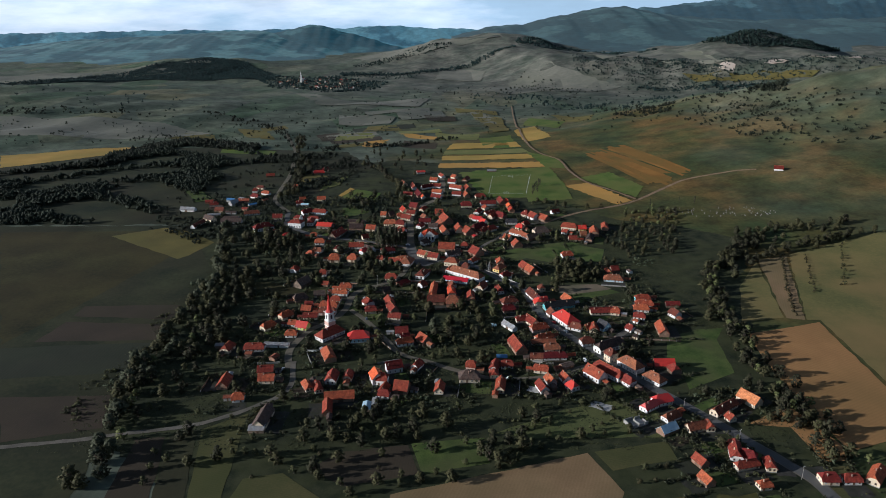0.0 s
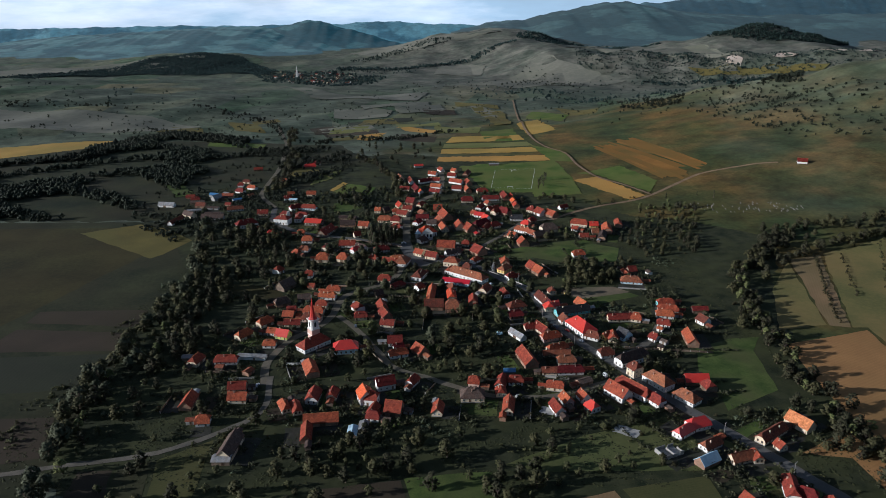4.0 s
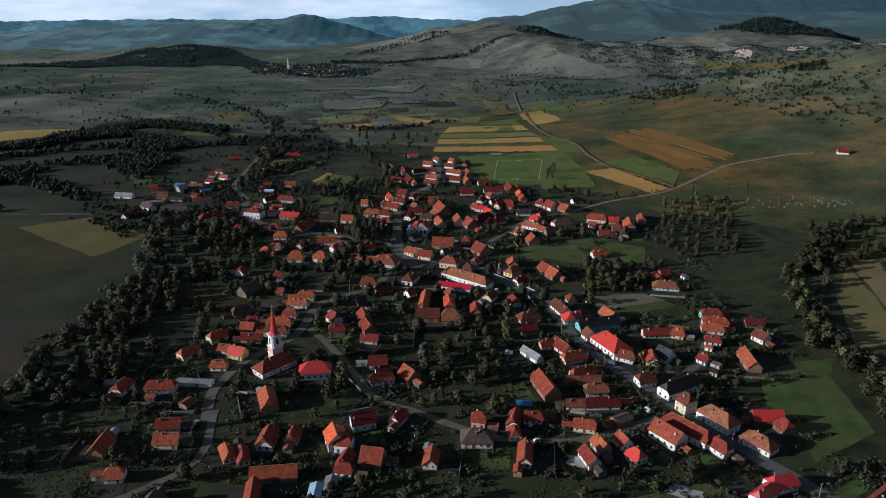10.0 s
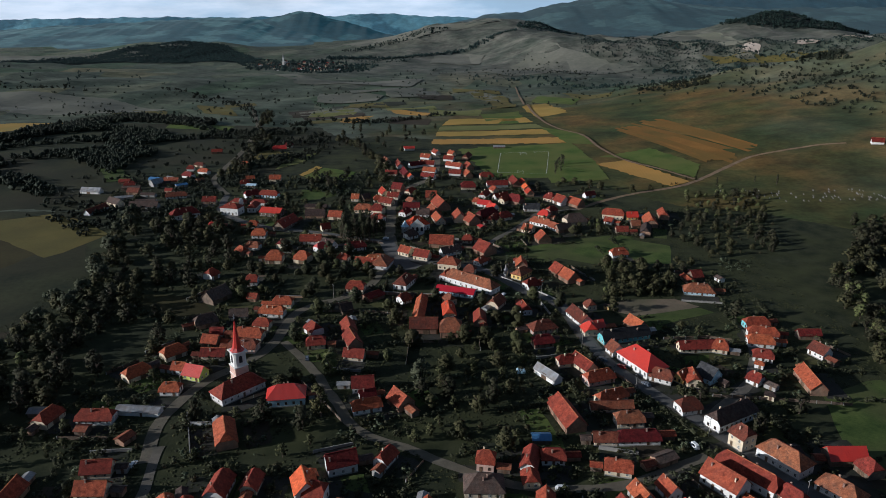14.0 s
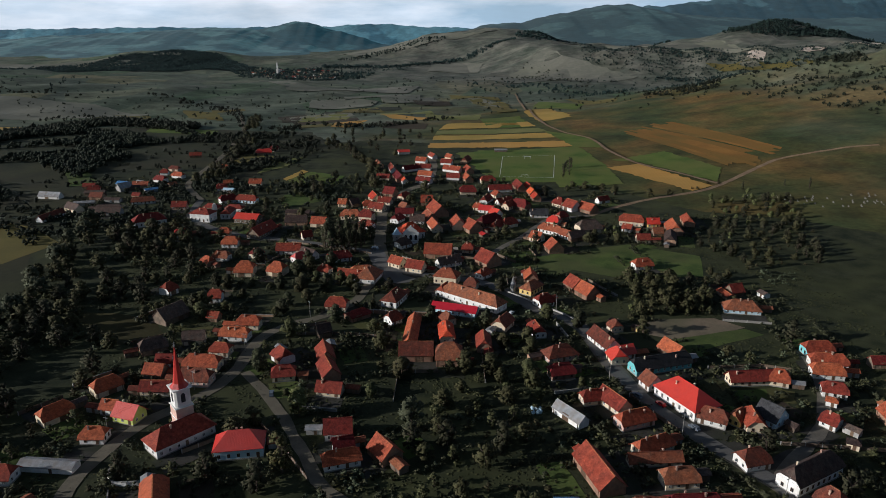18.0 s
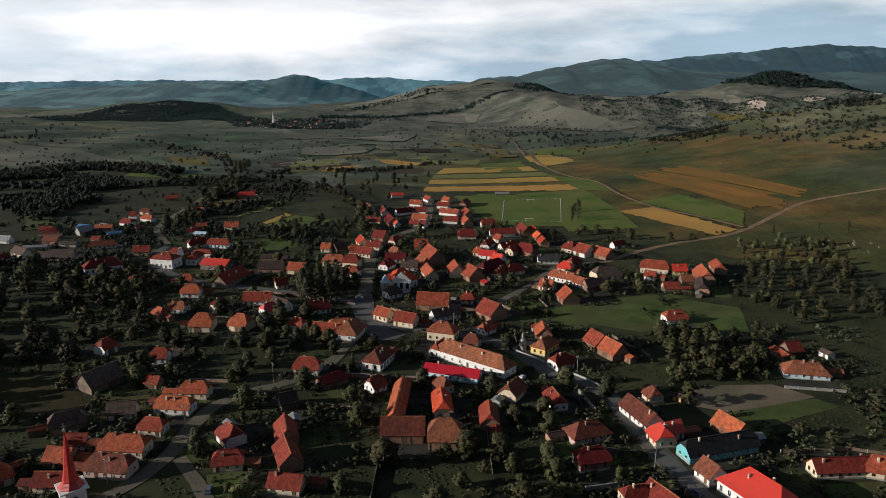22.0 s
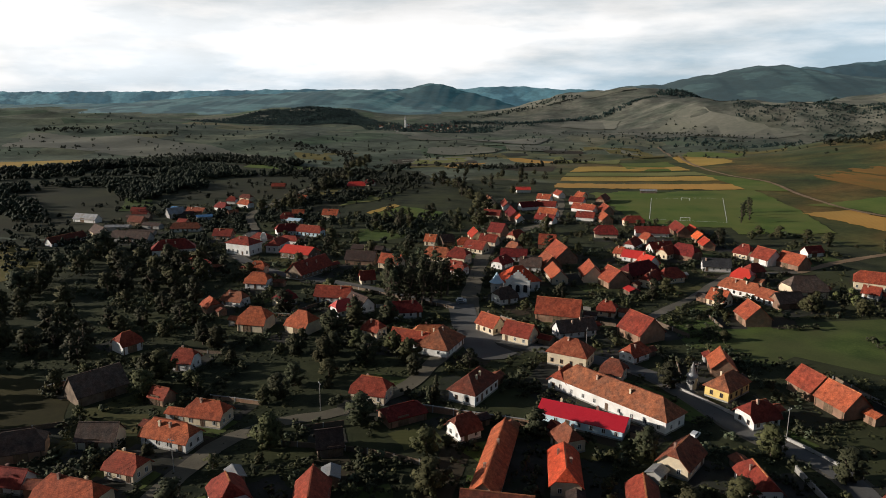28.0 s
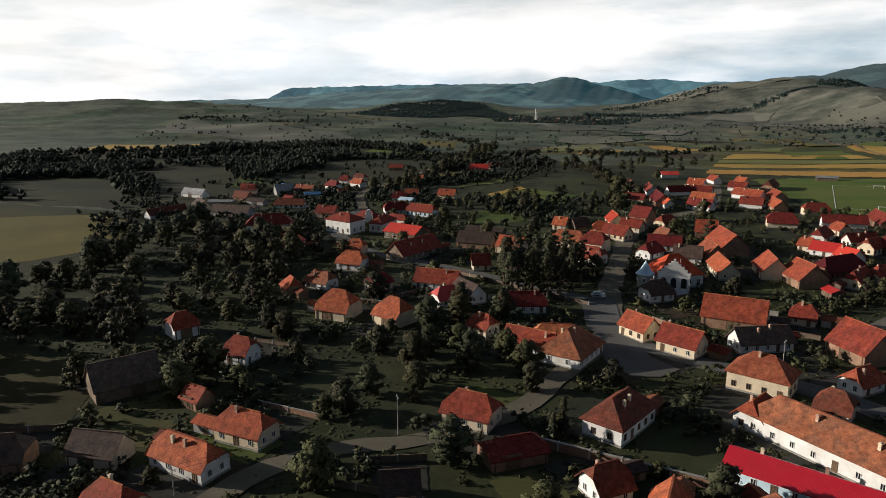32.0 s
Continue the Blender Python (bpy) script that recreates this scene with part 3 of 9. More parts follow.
def land(x, y):
    """The height of the ground."""
    z = -0.025 * max(0.0, min(y, 1950) - 950) * ease(900, 1300, y)
    h = hill(x, y, 950, 1330, 145, 480, 480) + hill(x, y, 520, 900, 9, 180, 200)
    h += hill(x, y, 130, 3720, 112, 420, 520) + hill(x, y, -1500, 1900, 66, 800, 480)
    h += hill(x, y, -1075, 3320, 46, 420, 230) + hill(x, y, -2600, 4600, 24, 2600, 1100)
    crest = 2700 - 0.45 * (x - 568)             # the grey eroded hills in front of the wooded ridge
    wall = ease(crest - 380, crest - 20, y) * ease(60, 480, x)
    gully = abs(math.sin(x / 41 + 1.6 * math.sin(x / 91) + 0.9 * math.sin(y / 95))) ** 0.6
    h += wall * (84 + 11 * gully * (0.55 + 0.45 * math.sin(x / 230 + y / 310 + 1.1)) * (1 - ease(crest + 40, crest + 500, y)) + 12 * math.sin(x / 170 + 0.6) - 22 * ease(crest + 100, crest + 700, y))
    h += hill(x, y, 1260, 2880, 88, 320, 190)
    k = ease(18, 80, h)
    h += k * (9 * math.sin(x / 83 + 2 * math.sin(y / 190)) * math.sin(y / 71 + 1.3 * math.sin(x / 140)) + 4.5 * math.sin(x / 31 + y / 47 + 1.5 * math.sin(y / 60)) * math.sin(y / 39 - x / 90))
    h += ease(1050, 1500, y) * (3.2 * math.sin(x / 61 + 1.7 * math.sin(y / 113)) * math.sin(y / 57 + 1.1 * math.sin(x / 97)) + 1.6 * math.sin(x / 27 - y / 41 + 1.4 * math.sin(y / 50)) + 5 * math.sin(x / 210 + 0.8) * math.sin(y / 170 + 1.2 * math.sin(x / 230)))
    return z + h


def part(name, bm, mat, parent, label="", at=None):
    """Links a bmesh, or a mesh already made, as one mesh object under a thing or a part."""
    if isinstance(bm, bpy.types.Mesh):
        me = bm
    else:
        me = bpy.data.meshes.new(name)
        bm.normal_update()
        bm.to_mesh(me)
        bm.free()
        for one in mat if isinstance(mat, (list, tuple)) else [mat]:
            me.materials.append(one)
    ob = new(name, me)
    ob.parent = parent
    if at is not None:
        ob.matrix_basis = at
    if label:
        ob["label"] = label
    return ob


def box(bm, x0, x1, y0, y1, z0, z1, mat=0):
    v = [bm.verts.new(p) for p in ((x0, y0, z0), (x1, y0, z0), (x1, y1, z0), (x0, y1, z0), (x0, y0, z1), (x1, y0, z1), (x1, y1, z1), (x0, y1, z1))]
    for q in ((3, 2, 1, 0), (4, 5, 6, 7), (0, 1, 5, 4), (1, 2, 6, 5), (2, 3, 7, 6), (3, 0, 4, 7)):
        bm.faces.new([v[i] for i in q]).material_index = mat


def prism(bm, ring, z0, z1, mat=0, top=1.0):
    """An upright prism over a ring of points, its top drawn in by a factor."""
    cx, cy = sum(p[0] for p in ring) / len(ring), sum(p[1] for p in ring) / len(ring)
    lo = [bm.verts.new((x, y, z0)) for x, y in ring]
    hi = [bm.verts.new((cx + (x - cx) * top, cy + (y - cy) * top, z1)) for x, y in ring]
    n = len(ring)
    for i in range(n):
        bm.faces.new((lo[i], lo[(i + 1) % n], hi[(i + 1) % n], hi[i])).material_index = mat
    bm.faces.new(hi).material_index = mat
    bm.faces.new(lo[::-1]).material_index = mat


def circle(r, n, cx=0.0, cy=0.0, turn=0.0):
    return [(cx + r * math.cos(turn + 2 * math.pi * i / n), cy + r * math.sin(turn + 2 * math.pi * i / n)) for i in range(n)]


def spread(lo, hi, fine_lo, fine_hi, step, grow):
    """Coordinates that stand close between fine_lo and fine_hi and widen outwards."""
    xs = list(np.arange(fine_lo, fine_hi + 0.1, step))
    d, x = step, xs[-1]
    while x < hi:
        d *= grow
        x += d
        xs.append(min(x, hi))
    d, x = step, xs[0]
    while x > lo:
        d *= grow
        x -= d
        xs.insert(0, max(x, lo))
    return xs


gx, gy = spread(-3900, 3900, -420, 460, 11, 1.03), spread(-900, 4990, 230, 1120, 11, 1.02)
verts = [(x, y, land(x, y)) for y in gy for x in gx]
nx = len(gx)
faces = [(j * nx + i, j * nx + i + 1, (j + 1) * nx + i + 1, (j + 1) * nx + i) for j in range(len(gy) - 1) for i in range(nx - 1)]
ground_mesh = bpy.data.meshes.new("ground")
ground_mesh.from_pydata(verts, [], faces)
ground_mesh.polygons.foreach_set("use_smooth", [True] * len(faces))
ground_mesh.materials.append(M["ground"])
tagged(new("ground", ground_mesh), "rolling olive-brown pasture and village ground", "ground", kind="structure")


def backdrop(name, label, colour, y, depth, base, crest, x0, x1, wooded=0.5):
    """A far slope that rises to its crest, the blue haze of distance put into its glowing colour: woods and pastures
    over it, more woods the higher wooded is.
    """
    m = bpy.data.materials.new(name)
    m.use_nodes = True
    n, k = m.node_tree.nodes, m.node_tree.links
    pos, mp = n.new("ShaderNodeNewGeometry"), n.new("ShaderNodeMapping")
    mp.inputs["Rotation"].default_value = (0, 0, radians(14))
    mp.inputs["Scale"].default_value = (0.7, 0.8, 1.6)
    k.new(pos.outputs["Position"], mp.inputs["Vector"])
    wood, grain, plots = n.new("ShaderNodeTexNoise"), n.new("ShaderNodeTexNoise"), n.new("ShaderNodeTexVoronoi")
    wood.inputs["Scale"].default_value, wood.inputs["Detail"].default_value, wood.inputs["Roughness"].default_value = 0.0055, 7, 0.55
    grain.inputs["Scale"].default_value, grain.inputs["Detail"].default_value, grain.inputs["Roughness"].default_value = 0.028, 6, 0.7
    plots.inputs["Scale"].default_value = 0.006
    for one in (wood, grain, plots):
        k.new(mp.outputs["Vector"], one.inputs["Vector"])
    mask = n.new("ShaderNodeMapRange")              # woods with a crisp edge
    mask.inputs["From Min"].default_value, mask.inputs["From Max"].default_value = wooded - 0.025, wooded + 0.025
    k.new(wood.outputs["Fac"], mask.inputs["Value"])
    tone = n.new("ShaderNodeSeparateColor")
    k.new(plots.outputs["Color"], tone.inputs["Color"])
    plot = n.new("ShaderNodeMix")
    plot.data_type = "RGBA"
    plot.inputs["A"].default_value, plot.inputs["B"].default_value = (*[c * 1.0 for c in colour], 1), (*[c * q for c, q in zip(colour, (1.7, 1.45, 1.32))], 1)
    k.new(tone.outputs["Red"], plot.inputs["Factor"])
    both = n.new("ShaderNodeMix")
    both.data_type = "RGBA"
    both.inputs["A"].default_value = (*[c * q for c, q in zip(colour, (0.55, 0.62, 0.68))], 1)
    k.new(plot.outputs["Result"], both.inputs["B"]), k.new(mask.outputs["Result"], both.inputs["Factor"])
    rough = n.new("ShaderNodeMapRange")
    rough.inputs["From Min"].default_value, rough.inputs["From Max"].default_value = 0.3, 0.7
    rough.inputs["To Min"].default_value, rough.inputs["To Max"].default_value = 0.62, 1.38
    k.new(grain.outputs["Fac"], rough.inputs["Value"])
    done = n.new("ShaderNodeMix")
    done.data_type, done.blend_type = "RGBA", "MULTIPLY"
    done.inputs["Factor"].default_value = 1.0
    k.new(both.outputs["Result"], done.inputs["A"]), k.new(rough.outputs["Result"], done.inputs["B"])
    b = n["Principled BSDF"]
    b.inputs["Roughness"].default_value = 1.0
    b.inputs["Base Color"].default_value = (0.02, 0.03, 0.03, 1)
    # the slope glows in its haze-tinted tones instead of taking them from the sun
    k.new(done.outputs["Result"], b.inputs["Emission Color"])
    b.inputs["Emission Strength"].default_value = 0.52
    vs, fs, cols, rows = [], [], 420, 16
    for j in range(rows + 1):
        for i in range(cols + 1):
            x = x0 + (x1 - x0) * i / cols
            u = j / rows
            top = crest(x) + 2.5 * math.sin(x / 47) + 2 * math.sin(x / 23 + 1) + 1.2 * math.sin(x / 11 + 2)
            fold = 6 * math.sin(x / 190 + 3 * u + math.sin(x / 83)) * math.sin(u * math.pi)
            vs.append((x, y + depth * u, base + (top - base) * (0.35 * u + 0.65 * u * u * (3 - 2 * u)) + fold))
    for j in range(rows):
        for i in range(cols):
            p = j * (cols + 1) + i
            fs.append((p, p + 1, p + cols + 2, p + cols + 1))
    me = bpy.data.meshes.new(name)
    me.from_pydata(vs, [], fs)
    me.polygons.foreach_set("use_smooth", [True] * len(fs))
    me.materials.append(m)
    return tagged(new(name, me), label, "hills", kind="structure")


def crest_line(xs, zs):
    return lambda x: float(np.interp(x, xs, zs))


# each colour below is a glow with the distance haze already in it
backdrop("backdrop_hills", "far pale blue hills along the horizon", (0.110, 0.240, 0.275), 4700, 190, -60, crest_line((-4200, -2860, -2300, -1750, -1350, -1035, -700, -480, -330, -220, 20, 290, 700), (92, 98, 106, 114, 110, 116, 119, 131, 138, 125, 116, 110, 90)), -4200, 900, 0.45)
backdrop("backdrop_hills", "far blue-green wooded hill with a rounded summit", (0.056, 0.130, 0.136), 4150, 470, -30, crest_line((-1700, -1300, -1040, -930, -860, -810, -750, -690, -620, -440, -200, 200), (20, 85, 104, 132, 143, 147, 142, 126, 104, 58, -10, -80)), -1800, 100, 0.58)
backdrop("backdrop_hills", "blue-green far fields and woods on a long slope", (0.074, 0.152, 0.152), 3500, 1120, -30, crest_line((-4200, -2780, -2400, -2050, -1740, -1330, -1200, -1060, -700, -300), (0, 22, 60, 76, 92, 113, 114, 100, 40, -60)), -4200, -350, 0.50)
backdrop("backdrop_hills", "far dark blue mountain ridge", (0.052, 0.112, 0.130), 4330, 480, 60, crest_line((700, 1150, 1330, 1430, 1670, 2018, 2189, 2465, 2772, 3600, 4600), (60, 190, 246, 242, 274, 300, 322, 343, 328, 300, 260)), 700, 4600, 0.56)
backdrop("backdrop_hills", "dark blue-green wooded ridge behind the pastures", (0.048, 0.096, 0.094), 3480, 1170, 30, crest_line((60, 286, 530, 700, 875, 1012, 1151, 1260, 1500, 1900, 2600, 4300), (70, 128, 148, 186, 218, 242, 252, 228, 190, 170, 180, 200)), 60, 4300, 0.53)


def inside(x, y, poly):
    hit, j = False, len(poly) - 1
    for i in range(len(poly)):
        (xi, yi), (xj, yj) = poly[i], poly[j]
        if (yi > y) != (yj > y) and x < (xj - xi) * (y - yi) / (yj - yi) + xi:
            hit = not hit
        j = i
    return hit


def gap_to(x, y, line):
    best = 1e9
    for (ax, ay), (bx, by) in zip(line, line[1:]):
        dx, dy = bx - ax, by - ay
        t = max(0, min(1, ((x - ax) * dx + (y - ay) * dy) / (dx * dx + dy * dy + 1e-9)))
        best = min(best, math.hypot(x - ax - t * dx, y - ay - t * dy))
    return best


LAYER = [0.0]
OPEN = (((60, 640), (68, 680), (126, 694), (166, 668), (155, 632), (102, 632)), ((-60, 560), (-50, 575), (-25, 572), (-20, 556)), ((100, 540), (100, 578), (150, 578), (158, 556)), ((140, 390), (158, 470), (215, 484), (205, 400)), ((-175, 500), (-172, 545), (-140, 545), (-138, 505)), ((-184, 592), (-155, 590), (-130, 577), (-118, 556), (-140, 548)), ((-12, 618), (4, 623), (2, 584), (-13, 588)), ((-60, 592), (-42, 590), (-50, 610), (-66, 612)))          # open grass, with no trees
PAVED = []


def field(name, mat, label, *ring):
    """A plot of land, laid a hand's width over the ground, with uneven edges."""
    ys = [p[1] for p in ring]
    far = max(ys)
    step = 11 if far < 1100 or name == "village_ground" else 24 if far < 1700 or name == "valley_meadow" else 60
    rng = random.Random(int(abs(ring[0][0]) * 10))
    pts = []
    for (ax, ay), (bx, by) in zip(ring, ring[1:] + ring[:1]):
        d = math.hypot(bx - ax, by - ay)
        n = max(1, int(d / (step * (0.8 if far < 880 else 0.4))))
        for i in range(n):
            w = (0.5 if name == "stubble_strip" else 0.4 + d * (0.004 if far < 880 else 0.014)) if i else 0.0
            pts.append((ax + (bx - ax) * i / n + rng.uniform(-w, w), ay + (by - ay) * i / n + rng.uniform(-w, w)))
    bm = bmesh.new()
    bm.faces.new([bm.verts.new((x, y, 0)) for x, y in pts])
    for axis in (0, 1):
        lo, hi = min(p[axis] for p in pts), max(p[axis] for p in pts)
        for c in np.arange(math.ceil(lo / step) * step, hi, step):
            co, no = [0, 0, 0], [0, 0, 0]
            co[axis], no[axis] = float(c), 1
            bmesh.ops.bisect_plane(bm, geom=bm.verts[:] + bm.edges[:] + bm.faces[:], plane_co=co, plane_no=no)
    LAYER[0] = (LAYER[0] + 0.012) % 0.06
    lift = (0.10 if far < 880 else 0.35 if far < 1700 else 1.4) + LAYER[0]
    if name == "village_ground":
        lift = 0.05
    elif name in ("rough_meadow", "field_margin"):
        lift = 0.07
    elif name == "plaza":
        lift = 0.3
    elif name == "valley_meadow":
        lift = 0.26
    for v in bm.verts:
        v.co.z = land(v.co.x, v.co.y) + lift
    bmesh.ops.recalc_face_normals(bm, faces=bm.faces[:])
    if sum(f.normal.z for f in bm.faces) < 0:
        bmesh.ops.reverse_faces(bm, faces=bm.faces[:])
    ob = part(name, bm, M[mat], None)
    if name == "plaza":
        PAVED.append(ring)
    return tagged(ob, label, "square" if name == "plaza" else "field", kind="structure")


ROADS = []


def smooth(line, step):
    """A polyline rounded off by a Catmull-Rom curve."""
    out = []
    pts = [line[0], *line, line[-1]]
    for p0, p1, p2, p3 in zip(pts, pts[1:], pts[2:], pts[3:]):
        n = max(1, int(math.hypot(p2[0] - p1[0], p2[1] - p1[1]) / step))
        for i in range(n):
            t = i / n
            out.append(tuple(0.5 * (2 * b + (c - a) * t + (2 * a - 5 * b + 4 * c - d) * t * t + (3 * b - a - 3 * c + d) * t ** 3) for a, b, c, d in zip(p0, p1, p2, p3)))
    out.append(line[-1])
    return out


def ribbon(name, mat, line, offset, width, lift, ragged=0.0, thick=0.0):
    """A strip along a line, set aside from it by offset, as one mesh; returns the object."""
    rng = random.Random(int(abs(line[0][0] * 7 + offset * 3)))
    bm, prev = bmesh.new(), None
    for i, (x, y) in enumerate(line):
        a, b = line[max(0, i - 1)], line[min(len(line) - 1, i + 1)]
        d = math.hypot(b[0] - a[0], b[1] - a[1]) or 1
        nx_, ny_ = -(b[1] - a[1]) / d, (b[0] - a[0]) / d
        row = []
        for s in (-1, -0.33, 0.33, 1):
            o = offset + s * width / 2 + (rng.uniform(-ragged, ragged) if abs(s) == 1 else 0)
            px, py = x + nx_ * o, y + ny_ * o
            row.append(bm.verts.new((px, py, land(px, py) + lift)))
        if prev:
            for k in range(3):
                bm.faces.new((prev[k + 1], prev[k], row[k], row[k + 1]))
        prev = row
    bmesh.ops.recalc_face_normals(bm, faces=bm.faces[:])
    if sum(f.normal.z for f in bm.faces) < 0:
        bmesh.ops.reverse_faces(bm, faces=bm.faces[:])
    if thick:
        r = bmesh.ops.extrude_face_region(bm, geom=bm.faces[:])
        bmesh.ops.translate(bm, verts=[v for v in r["geom"] if isinstance(v, bmesh.types.BMVert)], vec=(0, 0, thick))
        bmesh.ops.recalc_face_normals(bm, faces=bm.faces[:])
    return part(name, bm, M[mat], None)


def road(name, mat, label, width, *line):
    far = max(p[1] for p in line)
    line = smooth(list(line), 6)
    lift = 0.2 if far < 1100 else 0.5 if far < 1700 else 1.5
    ROADS.append((line, width))
    ragged = 0.12 if mat == "asphalt" else 0.45
    if mat == "asphalt":
        tagged(ribbon("road_verge", "gravel", line, 0, width + 1.8, lift - 0.05, 0.4), "dusty gravel verge along the road", "verge", kind="structure")
    LAYER[0] = (LAYER[0] + 0.01) % 0.05
    return tagged(ribbon(name, mat, line, 0, width, lift + LAYER[0], ragged), label, "road", kind="structure")



# ---------------------------------------------------------------- fields and roads
field("village_ground", "garden", "dark garden grass between the houses", (-197.6, 341.9), (-223.4, 472.9), (-274.4, 711.6), (-299.6, 775.1), (-289.4, 848.6), (-232.7, 1064.8), (-77.8, 1131.9), (59.4, 1072.2), (122.6, 874.8), (200.2, 767.7), (256.7, 739.7), (321.5, 684.4), (267.0, 575.8), (228.3, 447.9), (222.8, 360.6), (220.7, 289.2), (-128.5, 283.9))
field("field_margin", "grassdark", "dark rough grass between the strips of field", (-620, 225), (-640, 765), (-292, 765), (-222, 620), (-206, 420), (-185, 250))
field("crop_field", "grassolive", "dull olive-yellow mown field", (-497.4, 741.8), (-289.6, 746.4), (-259.1, 711.4), (-305.7, 543.6), (-329.3, 463))
field("ploughed_strip", "soil", "bare ploughed brown soil", (-300.8, 514.8), (-301, 534.1), (-221.2, 536.5), (-217.6, 507.2))
field("meadow_strip", "grassdark", "dark grassy field", (-294.8, 562.1), (-273.6, 683.5), (-247.1, 632.4), (-220.5, 541.2), (-295.5, 537.5))
field("ploughed_strip", "soil", "bare ploughed brown soil", (-307.1, 468.3), (-300.8, 504), (-216.3, 497.7), (-212.8, 470.9))
field("crop_field", "crop", "grey-green late crop in rows", (-326.6, 458.5), (-212.2, 467.1), (-220.8, 421.2), (-299.1, 412.8))
field("meadow_strip", "grassdark", "dark grassy field", (-298.1, 411.3), (-219.3, 415), (-214.8, 393.1), (-285.9, 391.1))
field("ploughed_field", "soil", "bare ploughed brown soil", (-285.1, 389.7), (-215.2, 391.7), (-203.5, 354.6), (-255.3, 340.3))
field("meadow_strip", "grassdark", "dark grassy field", (-250.1, 331.6), (-211.8, 337.7), (-198.5, 299.5), (-229, 296.7))
field("ploughed_field", "soil", "bare ploughed brown soil", (-172.8, 288.4), (-178.7, 343.4), (-162.2, 345), (-149.3, 288.2))
field("meadow_strip", "grassdark", "dark grassy field", (-148.2, 288.2), (-159.9, 344.9), (-146.1, 351.7), (-131.3, 288.1))
field("corn_field", "corn", "standing dry corn in rows", (-129.9, 288.1), (-143.4, 352.8), (-120.1, 369.6), (-113.4, 287.9))
field("corn_field", "corn", "standing dry corn in rows", (-109.9, 287.9), (-106.5, 306.5), (-86.5, 311.1), (-58.7, 287.5))
field("ploughed_field", "soil", "bare ploughed brown soil", (-72.7, 314.8), (-58.3, 329.8), (-20.6, 335.9), (-13.3, 309.5), (-51.8, 299.6))
field("garden_plot", "lawn", "dull green grass plot", (-19, 337.5), (23.5, 342), (25.2, 318.8), (-11.8, 309.4))
field("stubble_field", "stubble", "brown stubble field in rows", (-27.8, 293.2), (80, 327.4), (92.1, 293.9), (87.7, 284.1), (-27.3, 285.1))
field("corn_field", "corn", "standing dry corn in rows", (84, 328.4), (127.2, 337.6), (128.2, 320.8), (90.4, 311.3))
field("ploughed_field", "tan", "dry tan ploughed field", (229.6, 473.4), (294.4, 493.3), (287.9, 392.1), (254.3, 337.1), (226.1, 326.8), (223.8, 413.8))
field("meadow", "grassy", "yellow-green hillside grass", (263.4, 569.4), (302, 627.2), (271.2, 502.4), (234.1, 495.1))
field("stubble_field", "stubble", "brown stubble field in rows", (305.4, 629.9), (336.8, 639), (285.5, 497.7), (272.5, 501.3))
field("meadow", "grassy", "yellow-green hillside grass", (340.3, 641.7), (472.4, 698.7), (292.2, 399.1), (297.3, 497.3), (286.8, 497.7))
field("stubble_field", "tan", "dry tan ploughed field", (181.3, 355.2), (214.6, 375.8), (224.8, 333.2), (220, 318.8), (206.6, 317.9), (204.4, 350.8))
field("crop_strip", "yellow", "yellow strip of ripe crop", (17.8, 1274.5), (135.8, 1282.8), (139.7, 1221.9), (7, 1225.2))
field("crop_strip", "olive", "olive-green crop strip", (4.9, 1214.8), (141.5, 1202.3), (146.2, 1159.2), (0.9, 1175.9))
field("crop_strip", "yellow", "yellow strip of ripe crop", (0.9, 1164.5), (146.8, 1148.4), (151.2, 1109.1), (-2, 1121.9))
field("crop_strip", "ochre", "ochre strip of cut grain", (-4.7, 1097), (156.5, 1080.4), (158, 1041), (-7.2, 1060))
field("meadow", "grass", "green grass meadow", (23.5, 1023.3), (162.7, 1040), (168.5, 930.9), (166.6, 857.7), (108.8, 851), (109.6, 871.5), (55.2, 874.6))
field("crop_field", "ochre", "ochre strip of cut grain", (166.6, 923.5), (201.8, 934.8), (237, 839.9), (215.3, 825.9))
field("meadow", "grass", "green grass meadow", (177.9, 956.4), (241.2, 983.6), (267.7, 899.5), (246.1, 851), (205.6, 939.2))
field("crop_strip", "ochre", "ochre strip of cut grain", (-151, 1335.1), (-102.7, 1349.8), (-127.8, 1264.3), (-149.9, 1276.1))
field("crop_strip", "ochre", "ochre strip of cut grain", (-89.8, 1411.4), (-8.9, 1367.6), (-14.1, 1328.1), (-67.9, 1361.7))
field("crop_strip", "yellow", "yellow strip of ripe crop", (146, 1407), (197.9, 1497.5), (205.6, 1307), (153.3, 1270.3))
field("meadow", "grass", "green grass meadow", (203.4, 1646.7), (272.6, 1543.8), (239.6, 1453.3), (177.2, 1530.5))
field("crop_strip", "hay", "dull yellow cut hay field", (263.3, 1690.4), (347.2, 1602.7), (323.2, 1516.8), (269.8, 1526.7))
field("meadow", "yellow", "yellow strip of ripe crop", (-772.7, 1197.3), (-552.7, 1317.9), (-533.8, 1245.4), (-702.7, 1082.2))
field("crop_strip", "hay", "dull yellow cut hay field", (-556.7, 1507.7), (-478.6, 1454.6), (-442.2, 1353.6), (-550, 1392.4))
field("stubble_field", "hay", "dull yellow cut hay field", (111.1, 1775.5), (143.9, 1685.1), (133.9, 1400.2), (101.2, 1390))
field("forest_floor", "forest_floor", "dark blue-green ground under the far forest", (-1420, 3010), (-1250, 3200), (-1075, 3330), (-900, 3260), (-760, 3060), (-650, 2880), (-700, 2800), (-900, 2780), (-1150, 2830), (-1500, 2620), (-1750, 2540), (-1780, 2570), (-1540, 2760))
